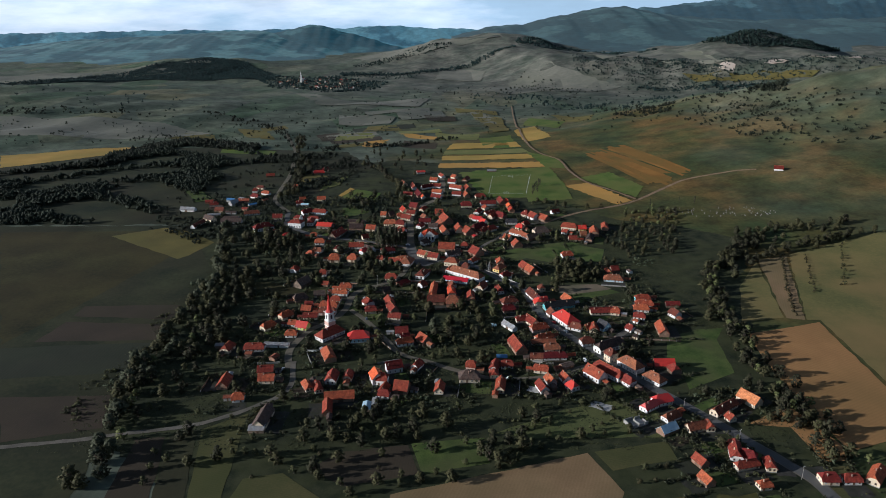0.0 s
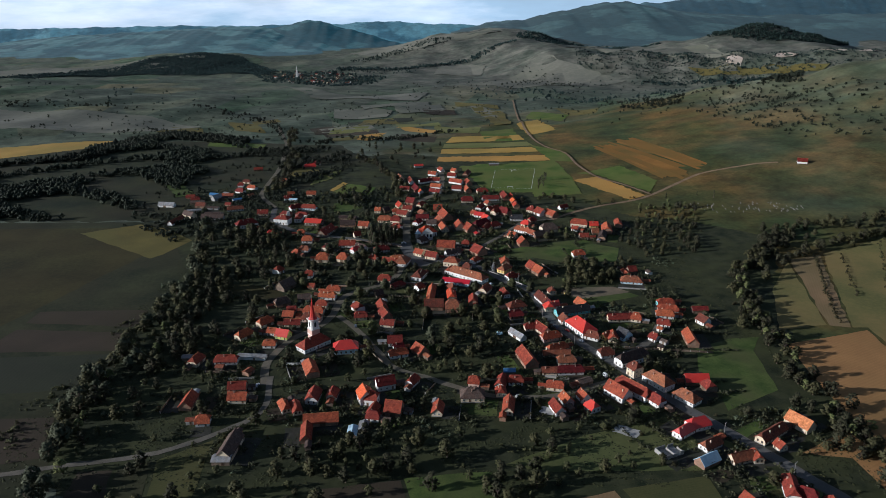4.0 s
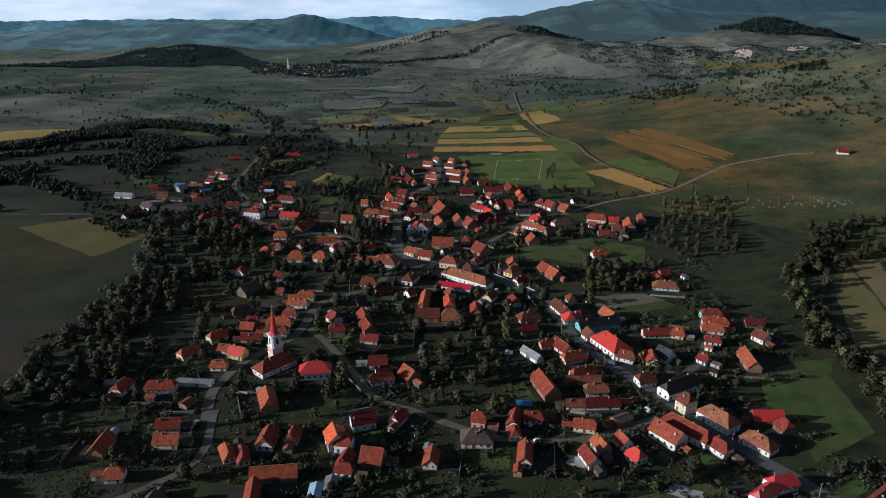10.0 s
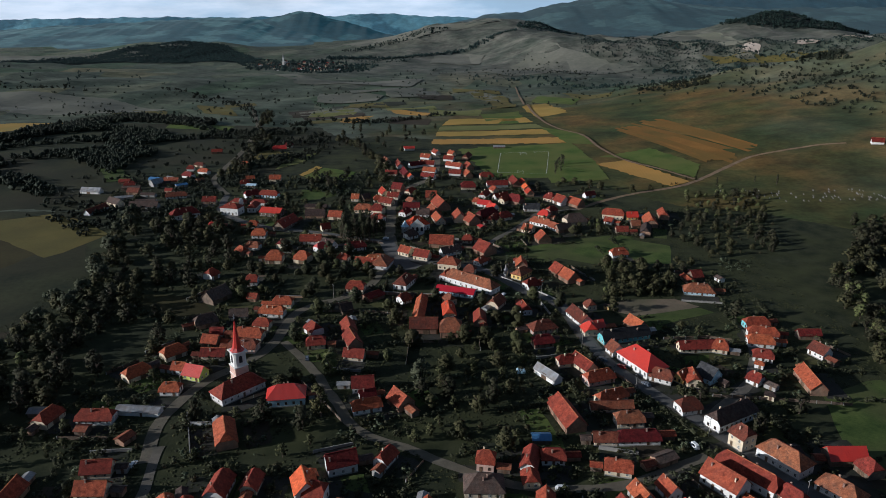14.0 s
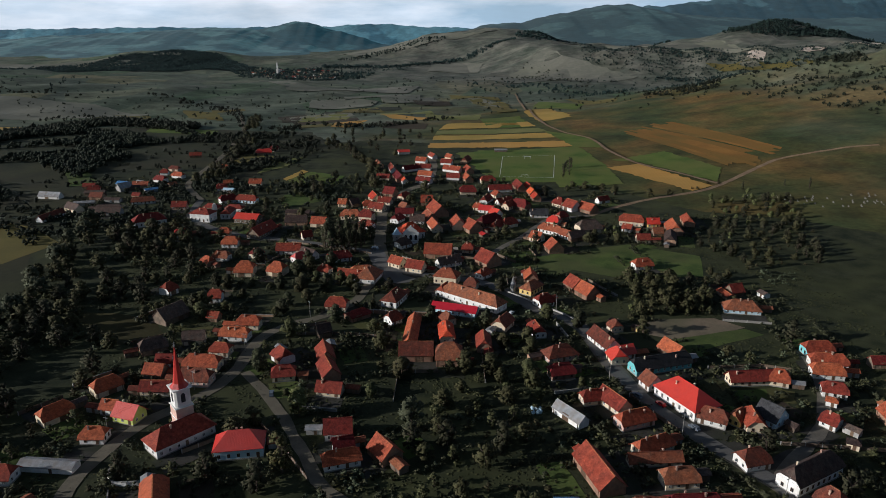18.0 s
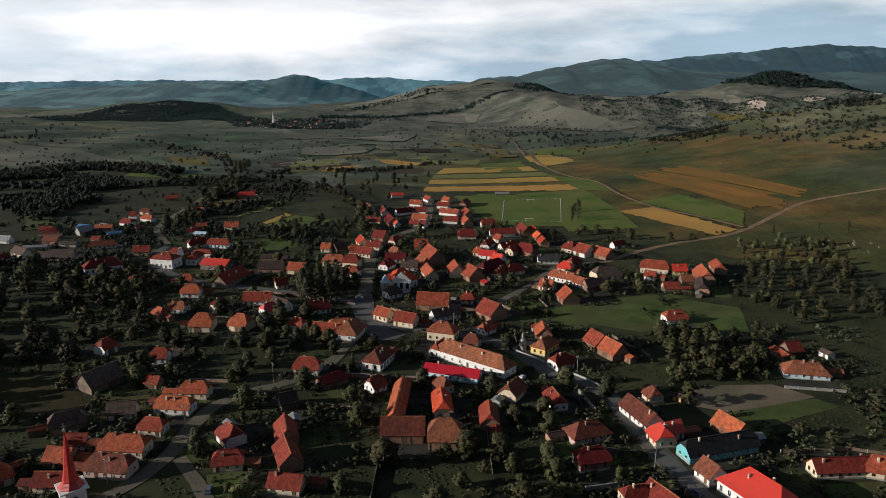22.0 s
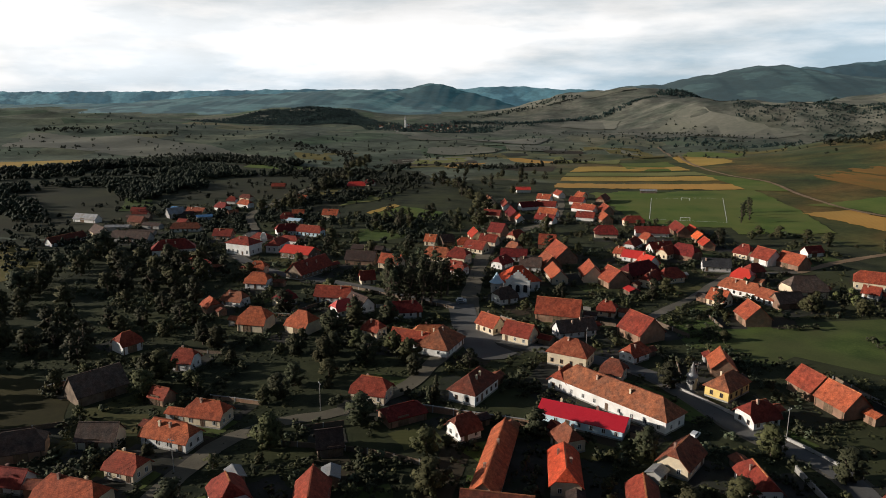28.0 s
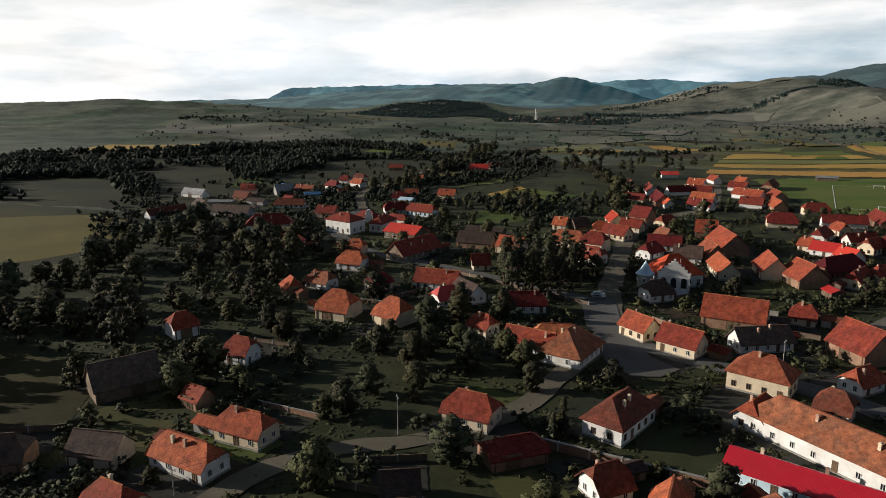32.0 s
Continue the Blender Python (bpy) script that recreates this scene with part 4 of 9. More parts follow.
field("stubble_field", "pale", "pale dry grassland", (-2250, 2620), (-1640, 2640), (-1280, 2930), (-1050, 3080), (-1030, 3230), (-1420, 3160), (-1850, 2960), (-2350, 2860))
field("meadow", "pale", "pale dry grassland", (-473.3, 3813.4), (-195.9, 4033.2), (151.2, 4029.1), (346.9, 3587), (48.4, 3443.8), (-337, 3337.8))
field("crop_strip", "olive", "olive-green crop strip", (-213.6, 1429.4), (-138.3, 1437.7), (-138.4, 1375.3), (-217.2, 1374.5))
field("ploughed_field", "loam", "dry brown harrowed plot", (102.8, 575.6), (137.8, 575.9), (148.3, 564.7), (115.2, 550.2), (101, 557.7))
field("meadow", "lawn", "dull green grass plot", (106.2, 551.5), (147.6, 563.3), (153.7, 556.8), (114.1, 540))
field("meadow", "lawn", "dull green grass plot", (171.2, 467.1), (204.9, 475.9), (197.1, 415.8), (159.3, 394.3))
field("football_pitch", "pitch", "mown green football pitch", (71.2, 992.1), (128.4, 982.7), (109.6, 875.8), (58.7, 887.8))
field("meadow", "lawn", "dull green grass plot", (167.9, 470), (194.2, 482.4), (215.8, 484.7), (177.7, 423.2), (161.2, 423.4), (158.2, 436.8))
field("meadow", "pale", "pale dry grassland", (-260.4, 1761), (-115.1, 1716.8), (-119.6, 1586.3), (-237.7, 1599.6))
field("stubble_field", "hay", "dull yellow cut hay field", (-170.5, 1577.1), (-105.1, 1561.4), (-85.5, 1479.5), (-167.7, 1438.3))
field("ploughed_strip", "soil", "bare ploughed brown soil", (-263.9, 1449.4), (-222.7, 1475.8), (-185.8, 1393.8), (-238.4, 1366.6))
field("meadow", "pale", "pale dry grassland", (-119.3, 1784.7), (-4.1, 1930.4), (10.3, 1741), (-94.2, 1640.8))
field("crop_strip", "olive", "olive-green crop strip", (-15, 1424), (75.8, 1382.3), (66.6, 1309.7), (-8.6, 1319.6))
field("meadow", "grass", "green grass meadow", (-404.1, 1267.3), (-297.9, 1235.3), (-296.2, 1193), (-394.8, 1219.7))
field("meadow", "grass", "green grass meadow", (141.9, 1171.7), (186.9, 1091.8), (186, 1023.2), (157.4, 1037))
field("meadow", "pale", "pale dry grassland", (89.1, 2340.2), (365.4, 2730.9), (604.9, 2380.5), (211.3, 2240.6))
field("crop_strip", "hay", "dull yellow cut hay field", (820.6, 2434.4), (1193.1, 2248.1), (1156.9, 2222.8), (843.3, 2348.3))
field("meadow", "pale", "pale dry grassland", (569.8, 3309.6), (965, 2672.5), (993.4, 2420.2), (801.7, 2531.6), (406.8, 3051.7))
field("meadow", "pale", "pale dry grassland", (-1001.5, 1581.8), (-647.3, 1586.8), (-492.1, 1482.4), (-553.7, 1402.6), (-881.6, 1379.6))
field("meadow", "pale", "pale dry grassland", (-477, 2266), (-268, 2049.1), (-38.6, 2128.7), (-67.6, 1967), (-349.7, 1950.6))
field("meadow", "pale", "pale dry grassland", (-5.9, 3129.7), (180.1, 2909.8), (144.7, 2679.2), (-27.1, 2732.7))
field("crop_strip", "pale", "pale dry grassland", (70.2, 1835.9), (118, 1769.9), (124.7, 1577.5), (94.5, 1544.5))
field("crop_strip", "hay", "dull yellow cut hay field", (-451.1, 1527.1), (-383, 1502.1), (-337.8, 1389.7), (-393.9, 1404.9))
field("ploughed_strip", "soil", "bare ploughed brown soil", (-74.5, 1338.8), (-8.4, 1287), (-13.3, 1236.2), (-74.2, 1271.6))
field("meadow", "grass", "green grass meadow", (48.8, 1034.6), (150.2, 1022.2), (149.3, 957.3), (158.8, 871), (89.2, 871.8), (52.4, 940.5))
field("meadow", "lawn", "dull green grass plot", (71.9, 675.1), (126.7, 692.7), (164.3, 668.1), (153.7, 633), (102.8, 634.2), (67.9, 653.8))
field("meadow", "lawn", "dull green grass plot", (43.1, 675.6), (67.7, 684.5), (93.3, 657.4), (69.5, 634.8), (48.4, 650.2))
for cx, cy, cw, cd in ((1105, 2360, 42, 26), (1240, 2330, 44, 22), (960, 2400, 26, 34), (1130, 2395, 30, 16), (1330, 2290, 30, 14), (1410, 2262, 22, 12)):
    field("clay_slip", "cliff", "bare pinkish clay slip on the hillside", (cx - cw, cy + 4), (cx - cw * 0.4, cy + cd), (cx + cw * 0.5, cy + cd * 0.7), (cx + cw, cy - 3), (cx + cw * 0.3, cy - cd), (cx - cw * 0.5, cy - cd * 0.5))
field("crop_strip", "hay", "dull yellow cut hay field", (73.6, 1785.6), (101.7, 1828), (129, 1464), (103.6, 1406.9))
field("meadow", "grass", "green grass meadow", (67.9, 1328.7), (134.9, 1364.9), (130.6, 1216.9), (76.7, 1225.6))
field("meadow", "grassolive", "rough olive grass in a clearing", (-184, 588), (-155, 586), (-132, 574), (-121, 557), (-140, 550), (-172, 562))
field("crop_strip", "hay", "dull yellow cut hay field", (-210, 986), (-199, 1035), (-169, 1009), (-167, 976), (-195, 967))
field("crop_strip", "olive", "olive-green crop strip", (-169, 921), (-166, 992), (-138, 1008), (-147, 955))
field("crop_strip", "yellow", "yellow strip of ripe crop", (-139, 896), (-128, 938), (-121, 929), (-134, 889))
field("meadow", "grass", "green grass meadow", (-133, 888), (-119, 928), (-83, 907), (-84, 873), (-120, 863))
field("meadow", "lawn", "dull green grass plot", (-118, 792), (-96, 808), (-77, 828), (-97, 853), (-125, 834))
field("meadow", "lawn", "dull green grass plot", (-356, 928), (-333, 928), (-298, 878), (-320, 868))


def strip_field(a, b, c, d, count, seed, *kinds):
    """Long narrow strips of stubble side by side between the edges a-d and b-c, their ends uneven and fading into the meadow."""
    rng_ = random.Random(seed)

    def along(u, w):
        p, q = (a[0] + (b[0] - a[0]) * u, a[1] + (b[1] - a[1]) * u), (d[0] + (c[0] - d[0]) * u, d[1] + (c[1] - d[1]) * u)
        return (p[0] + (q[0] - p[0]) * w, p[1] + (q[1] - p[1]) * w)

    for i in range(count):
        u0, u1 = (i + rng_.uniform(-0.2, 0.0)) / count, (i + 1 + rng_.uniform(0.0, 0.2)) / count
        edge = 1 - abs(2 * (i + 0.5) / count - 1)
        w0, w1 = rng_.uniform(0, 0.16) * (1.4 - edge), 1 - rng_.uniform(0, 0.14) * (1.4 - edge)
        kind = rng_.choice(kinds)
        field("stubble_strip", kind, {"rust": "rust-brown stubble strip", "sienna": "orange-brown stubble strip", "fallow": "brownish fallow strip"}[kind], along(u0, w0), along(u1, w0 + rng_.uniform(-0.03, 0.03)), along(u1, w1), along(u0, w1 + rng_.uniform(-0.03, 0.03)))


strip_field((228, 1122), (262, 1146), (328, 922), (281, 885), 9, 3, "rust", "rust", "rust", "sienna")
strip_field((268, 1150), (300, 1166), (352, 934), (331, 926), 5, 4, "sienna", "rust", "rust")
field("plaza", "asphalt", "worn asphalt of the market square", (-41.7, 682.3), (-31.1, 685.4), (-24, 656.7), (-16.3, 639.2), (-9, 633), (-13, 627), (-19, 625), (-25.5, 630), (-33.8, 650.7))
field("rough_meadow", "grassdark", "dark grassy field", (-690, 768), (-720, 1080), (-580, 1290), (-300, 1250), (-170, 1220), (-110, 1070), (-181.3, 877.9), (-248.1, 825.1), (-255.7, 768))
field("kitchen_garden", "valley", "wide green and ochre valley meadow", (76, 372.2), (128.8, 390.6), (141.2, 371.6), (157, 358.4), (129.4, 342.1), (54.3, 341.3), (30, 346.8))
field("crop_strip", "pale", "pale dry grassland", (-244.6, 1443.6), (-140, 1450.2), (-129.4, 1417), (-227.9, 1384.7))
field("ploughed_strip", "soil", "bare ploughed brown soil", (-225.2, 1374.5), (-125.7, 1400.5), (-115.2, 1351.9), (-210, 1326.7))
field("crop_strip", "hay", "dull yellow cut hay field", (-204.1, 1303.3), (-112.3, 1341.1), (-104.2, 1314.6), (-187.4, 1258.7))
field("crop_strip", "crop", "grey-green late crop in rows", (-201.9, 1549.9), (-65.3, 1568.5), (-56.4, 1518.4), (-179.5, 1434.9))
field("crop_strip", "pale", "pale dry grassland", (-202.9, 1826.4), (-35.7, 1956), (-30.3, 1893.1), (-185.3, 1708.1))
field("hay_field", "hay", "dull yellow cut hay field", (-365.5, 726.2), (-317.3, 756.7), (-282.8, 740.1), (-244.5, 702.7), (-257.2, 661.8), (-265.2, 650.9))
field("crop_strip", "hay", "dull yellow cut hay field", (34.4, 1954.1), (141.2, 1830.1), (141.6, 1768.4), (41, 1856.7))
field("ploughed_strip", "soil", "bare ploughed brown soil", (-48.1, 1776.6), (30.6, 1745.1), (37.1, 1687.5), (-35.1, 1665.1))
field("crop_strip", "olive", "olive-green crop strip", (-93.7, 1474.4), (-6.9, 1474.2), (-0.4, 1425.3), (-81.7, 1387.7))
field("crop_strip", "hay", "dull yellow cut hay field", (-404.8, 1541.2), (-363.7, 1605.8), (-338.8, 1530.5), (-384.2, 1490.4))
road("main_street", "asphalt", "grey worn asphalt street", 6.2, (197.5, 283.1), (193.4, 302.8), (187.3, 314.7), (174.7, 335.4), (162.9, 355.4), (142.5, 387.6), (124.7, 416.9), (108.5, 450.1), (92.8, 478.1), (79.8, 509.2), (70.4, 568.3), (61.7, 579.7), (51.1, 591.2), (42.9, 607), (32.8, 622.2), (15.9, 632.5), (-0.9, 638.4), (-17.2, 645.6), (-29.9, 667.1))
road("market_street", "lane", "pale dusty village lane", 7.5, (-28.6, 663.9), (-33.5, 689.3), (-35.2, 715.8), (-36.9, 753.6), (-38, 782.2), (-33.3, 819.9), (-18.4, 855), (-5.6, 873.2), (-1.1, 914.4), (-0.3, 968.3), (-5.1, 1021.7))
road("church_lane", "lane", "pale dusty village lane", 5.4, (-106.8, 425.7), (-111.8, 448.7), (-108.6, 471.7), (-101, 489.8), (-92, 499.5), (-84.8, 512.5), (-81.5, 523), (-80.1, 535.4), (-79, 549), (-75.9, 561.8), (-68.8, 571), (-57.5, 577.5), (-46.5, 588.5), (-38.3, 603.2), (-34.7, 622.6), (-28.6, 640.6))
road("field_road", "gravel", "pale gravel road out to the fields", 3.8, (-105.7, 435.9), (-101.6, 397.5), (-118.6, 377.2), (-132.9, 365.9), (-153.5, 355.8), (-187.4, 348.6), (-214, 342.1), (-252.7, 335.9), (-270, 332.9))
road("side_lane", "lane", "pale dusty village lane", 4.2, (-76.7, 524), (-59.1, 499.1), (-44.9, 472.1), (-31.4, 446.8), (-11.8, 434.4), (6.3, 423), (27.3, 412.3), (48.1, 409.8), (65.2, 411), (89.9, 422.2), (102, 428.4))
road("farm_track", "dirt", "pale dirt farm track", 3.5, (196.3, 1986.6), (165, 1582.4), (153.6, 1280.6), (160.3, 1151.7), (183.9, 1081.3), (187.1, 1001), (198.7, 932.9), (224.2, 883.5), (242.3, 842.4))
road("gravel_road", "dirt", "pale dirt farm track", 4.4, (116.4, 761.2), (140.6, 783), (174.7, 805.6), (217.7, 823.7), (244.2, 841.9), (294.7, 888.3), (331.9, 915.3), (393.5, 924.8), (424.3, 919.5))
road("yard_lane", "gravel", "pale gravel lane", 4.5, (109.4, 449.8), (121.1, 461.9), (135.3, 475.4), (144.9, 488.5), (154.6, 508.7), (162, 534.9))
road("valley_road", "lane", "pale dusty village lane", 5.6, (-189, 817), (-210, 854), (-220, 881), (-224, 939), (-230, 1027), (-245, 1127), (-262, 1225), (-323.8, 1445.8))
road("school_lane", "asphalt", "grey worn asphalt street", 5, (-32.1, 679.3), (-57.2, 691), (-93.9, 706.6), (-128.6, 717.8), (-160, 741), (-180, 768), (-186, 795), (-189, 817))
road("village_lane", "gravel", "pale gravel lane", 4, (42.6, 658.3), (37.3, 675.7), (59.4, 710.1), (75.2, 738.9), (86.5, 754.1), (116.4, 761.2))
# ---------------------------------------------------------------- buildings
SPOTS = []          # (x, y, heading, half length, half width) of all that stands


def grid_frame(bm, w, h, bar, mid, y0, y1):
    """A frame with a mullion, all of one piece, between the planes y0 and y1."""
    xs = [-w / 2, -w / 2 + bar, -mid / 2, mid / 2, w / 2 - bar, w / 2]
    zs = [0, bar, h - bar, h]
    solid = [(i, j) for i in range(5) for j in range(3) if i in (0, 2, 4) or j in (0, 2)]
    v = {}

    def at(i, j, k):
        if (i, j, k) not in v:
            v[i, j, k] = bm.verts.new((xs[i], (y0, y1)[k], zs[j]))
        return v[i, j, k]

    for i, j in solid:
        bm.faces.new((at(i, j, 0), at(i + 1, j, 0), at(i + 1, j + 1, 0), at(i, j + 1, 0)))
        for di, dj, p, q in ((-1, 0, (i, j + 1), (i, j)), (1, 0, (i + 1, j), (i + 1, j + 1)), (0, -1, (i, j), (i + 1, j)), (0, 1, (i + 1, j + 1), (i, j + 1))):
            if (i + di, j + dj) not in solid:
                bm.faces.new((at(*q, 0), at(*p, 0), at(*p, 1), at(*q, 1)))


def kept_mesh(name, bm, *mats):
    me = bpy.data.meshes.new(name)
    bmesh.ops.recalc_face_normals(bm, faces=bm.faces[:])
    bm.to_mesh(me)
    bm.free()
    for m in mats:
        me.materials.append(M[m])
    return me


def window_mesh(w, h, frame_mat):
    bm = bmesh.new()
    grid_frame(bm, w, h, 0.10, 0.09, -0.09, 0.0)
    frame_me = kept_mesh("window", bm, frame_mat)
    bm = bmesh.new()
    box(bm, -w / 2 + 0.06, w / 2 - 0.06, -0.04, -0.01, 0.06, h - 0.06)
    return frame_me, kept_mesh("pane", bm, "glass")


WIN = {"small": window_mesh(0.95, 1.3, "frame"), "tall": window_mesh(1.15, 1.9, "frame"), "brown": window_mesh(1.0, 1.35, "frame_brown")}


def window(kind, parent, at):
    """A casement with its pane."""
    part("pane", WIN[kind][1], None, part("window", WIN[kind][0], None, parent, "", at))


def door_mesh(w, h, leaf):
    bm = bmesh.new()
    grid_frame(bm, w, h, 0.12, 0.10, -0.10, 0.0)
    frame_me = kept_mesh("door", bm, "frame_brown")
    bm = bmesh.new()
    box(bm, -w / 2 + 0.06, w / 2 - 0.06, -0.06, -0.01, 0.03, h - 0.06)
    return frame_me, kept_mesh("leaf", bm, leaf)


def door(kind, parent, at, name="door"):
    part("leaf", DOOR[kind][1], None, part(name, DOOR[kind][0], None, parent, "", at))


DOOR = {"house": door_mesh(1.05, 2.1, "plank"), "barn": door_mesh(3.2, 2.9, "plank"), "red": door_mesh(2.4, 2.4, "red_paint")}


def roof_shape(a, b, z, rise, h, t):
    """A roof with half length a, half width b at its eaves z, of that rise; h: 0 gable, 1 hip, between: half-hip; t thick."""
    bm = bmesh.new()
    made = {}

    def v(x, y, q):
        key = (round(x, 3), round(y, 3), round(q, 3))
        if key not in made:
            made[key] = bm.verts.new(key)
        return made[key]

    c, zc, e = b * h, z + rise * (1 - h), a - b * h * 0.92
    tops = []
    for s in (-1, 1):
        tops.append([(-a, s * b, z), (a, s * b, z), (a, s * c, zc), (e, 0, z + rise), (-e, 0, z + rise), (-a, s * c, zc)])
        if h > 0:
            tops.append([(s * a, -c, zc), (s * a, c, zc), (s * e, 0, z + rise)])
    for ring in tops:
        for drop in (0, t):
            vs = []
            for x, y, q in ring:
                w = v(x, y, q - drop)
                if w not in vs:
                    vs.append(w)
            if len(vs) > 2:
                try:
                    bm.faces.new(vs)
                except ValueError:
                    pass
    rim = {}
    for ring in tops:
        for p, q in zip(ring, ring[1:] + ring[:1]):
            p, q = tuple(round(k, 3) for k in p), tuple(round(k, 3) for k in q)
            if p != q:
                key = tuple(sorted((p, q)))
                rim[key] = rim.get(key, 0) + 1
    for (p, q), n in rim.items():
        if n == 1:
            bm.faces.new((v(*p), v(*q), v(q[0], q[1], q[2] - t), v(p[0], p[1], p[2] - t)))
    bmesh.ops.recalc_face_normals(bm, faces=bm.faces[:])
    return bm, e


def wall_shape(a, b, ev, rise, h):
    """The walls of a house, closed up to the roof's underside."""
    bm = bmesh.new()
    c, top = b * h, ev + rise * (1 - h)
    prof = [(-b, -0.8), (b, -0.8), (b, ev)] + ([(c, top), (-c, top)] if 0 < h < 1 else [(0, top)] if h == 0 else []) + [(-b, ev)]
    ends = [[bm.verts.new((s * a, y, z)) for y, z in prof] for s in (-1, 1)]
    n = len(prof)
    for i in range(n):
        bm.faces.new((ends[0][i], ends[0][(i + 1) % n], ends[1][(i + 1) % n], ends[1][i]))
    bm.faces.new(ends[0][::-1])
    bm.faces.new(ends[1])
    bmesh.ops.recalc_face_normals(bm, faces=bm.faces[:])
    return bm


ROOF_WORDS = {"tl": "orange clay-tile roof", "to": "bright orange clay-tile roof", "lt": "pale orange tile roof", "br": "weathered brown tile roof", "rd": "dark red tile roof", "dk": "old dark tile roof", "bk": "black tile roof", "mt": "bright red sheet-metal roof", "cr": "crimson sheet-metal roof", "lm": "grey zinc sheet roof", "lu": "pale blue sheet roof", "bl": "blue sheet roof"}
WALL_WORDS = {"white": "white plastered", "cream": "cream plastered", "yellow": "yellow plastered", "lime": "lime-green plastered", "teal": "turquoise plastered", "blue": "pale blue plastered", "pink": "pink plastered", "grey": "grey rendered", "brick": "brick-walled", "wood": "board-walled", "arc": "white arcaded"}
SHAPE_WORDS = {"g": "gabled", "h": "half-hipped", "j": "clipped-gable", "H": "hipped"}
HIP = {"g": 0.0, "h": 0.62, "j": 0.38, "H": 1.0}
KIND_NAME = {"house": "house", "barn": "barn", "shed": "shed", "hall": "hall", "school": "school_building", "mansion": "mansion", "greenhouse": "greenhouse", "shelter": "field_shelter"}


def house(x, y, heading, length, width, eave, shape, roof, wall, kind="house", pitch=40):
    """One building: plinth, walls, roof with ridge tiles, chimneys, windows, doors and gutters."""
    rng = random.Random(int(x * 13.7 + y * 7.3))
    h = HIP[shape]
    over = 0.55 if kind in ("house", "school", "hall", "mansion") else 0.4
    a, b = length / 2, width / 2
    tan = math.tan(radians(pitch))
    t = 0.2
    ground_z = min(land(x, y), land(x + 4, y), land(x - 4, y), land(x, y + 4), land(x, y - 4))
    name = KIND_NAME[kind]
    top = new(name)
    top.matrix_basis = pose(x, y, ground_z + 0.1, 0, 0, heading)
    tagged(top, f"{WALL_WORDS[wall]} {'barn' if kind == 'barn' else kind} with a {SHAPE_WORDS[shape]} {ROOF_WORDS[roof]}", {"school": "building", "hall": "building", "mansion": "house", "greenhouse": "greenhouse", "shelter": "shelter"}.get(kind, kind), "buildings of the village")
    SPOTS.append((x, y, radians(heading), a + over, b + over))
    wmat = M["white" if wall == "arc" else "yellow_wall" if wall == "yellow" else wall]
    rise_w = b * tan
    hw = h if h < 1 else 1.0
    part("wall", wall_shape(a, b, eave, rise_w, hw), wmat, top)
    z0 = eave - over * tan + t
    rise = (b + over) * tan
    bm, e = roof_shape(a + over, b + over, z0, rise, h, t)
    for v in bm.verts:                       # old roofs sag a little
        v.co.z += 0.06 * math.sin(v.co.x * 0.9 + x) - 0.05 * rng.random()
    rf = part("roof", bm, M[roof], top)
    if roof in ("tl", "to", "lt", "br", "rd", "dk", "bk"):
        cap = bmesh.new()
        zr = z0 + rise
        box(cap, -e, e, -0.16, 0.16, zr - 0.08, zr + 0.09)
        part("ridge_cap", cap, M["lt" if roof in ("tl", "to", "lt") else roof], rf)
    if kind in ("house", "hall", "school", "mansion"):
        pl = bmesh.new()
        box(pl, -a - 0.06, a + 0.06, -b - 0.06, b + 0.06, -0.8, 0.45)
        part("plinth", pl, M["plinth"], top)
        for s in range(2 if length > 13 else 1):
            cx, cy = (rng.uniform(-0.75, -0.15) if s == 0 else rng.uniform(0.15, 0.75)) * max(e, 1.0), rng.choice((-1, 1)) * rng.uniform(0.1, 0.5) * b
            zc = z0 + rise - abs(cy) * tan
            ch = bmesh.new()
            box(ch, -0.27, 0.27, -0.27, 0.27, -0.9, 0.95)
            box(ch, -0.34, 0.34, -0.34, 0.34, 0.95, 1.07)
            box(ch, -0.17, 0.17, -0.17, 0.17, 1.07, 1.2)
            part("chimney", ch, M["chimney" if rng.random() < 0.75 else "cream"], rf, "", pose(cx, cy, zc))
    an = radians(heading)

    def open_side(lx, ly):
        """Whether a wall with that outward normal looks towards the valley's lower end, from where it can be seen."""
        nx_, ny_ = lx * math.cos(an) - ly * math.sin(an), lx * math.sin(an) + ly * math.cos(an)
        return nx_ * -x + ny_ * (60 - y) > -15 or nx_ * -x + ny_ * (450 - y) > -15

    win = "tall" if eave >= 4.6 and kind != "house" else rng.choice(("small", "small", "brown"))
    if kind in ("house", "hall", "school", "mansion") and y < 830:
        rows = [1.0] if eave < 5.4 else [1.0, 3.6] if eave >= 5.7 else [1.4]
        if kind == "mansion" or win == "tall":
            rows = [1.2]
        n = max(2, min(9, int(length / (2.7 if kind == "house" else 3.0))))
        blank = rng.randrange(n)
        for s in (-1, 1):
            if open_side(0, s):
                for q in rows:
                    for i in range(n):
                        wx = -a + (i + 0.5) * length / n
                        turn = Matrix.Rotation(0 if s < 0 else math.pi, 4, "Z")
                        if i == blank and q == rows[0]:
                            door("house", top, Matrix.Translation((wx, s * b, 0.25)) @ turn)
                        else:
                            window(win, top, Matrix.Translation((wx, s * b, q)) @ turn)
            if open_side(s, 0):
                for q in rows:
                    for wy in (-0.42 * b, 0.42 * b):
                        window(win, top, Matrix.Translation((s * a, wy, q)) @ Matrix.Rotation(s * math.pi / 2, 4, "Z"))
    elif kind == "barn":
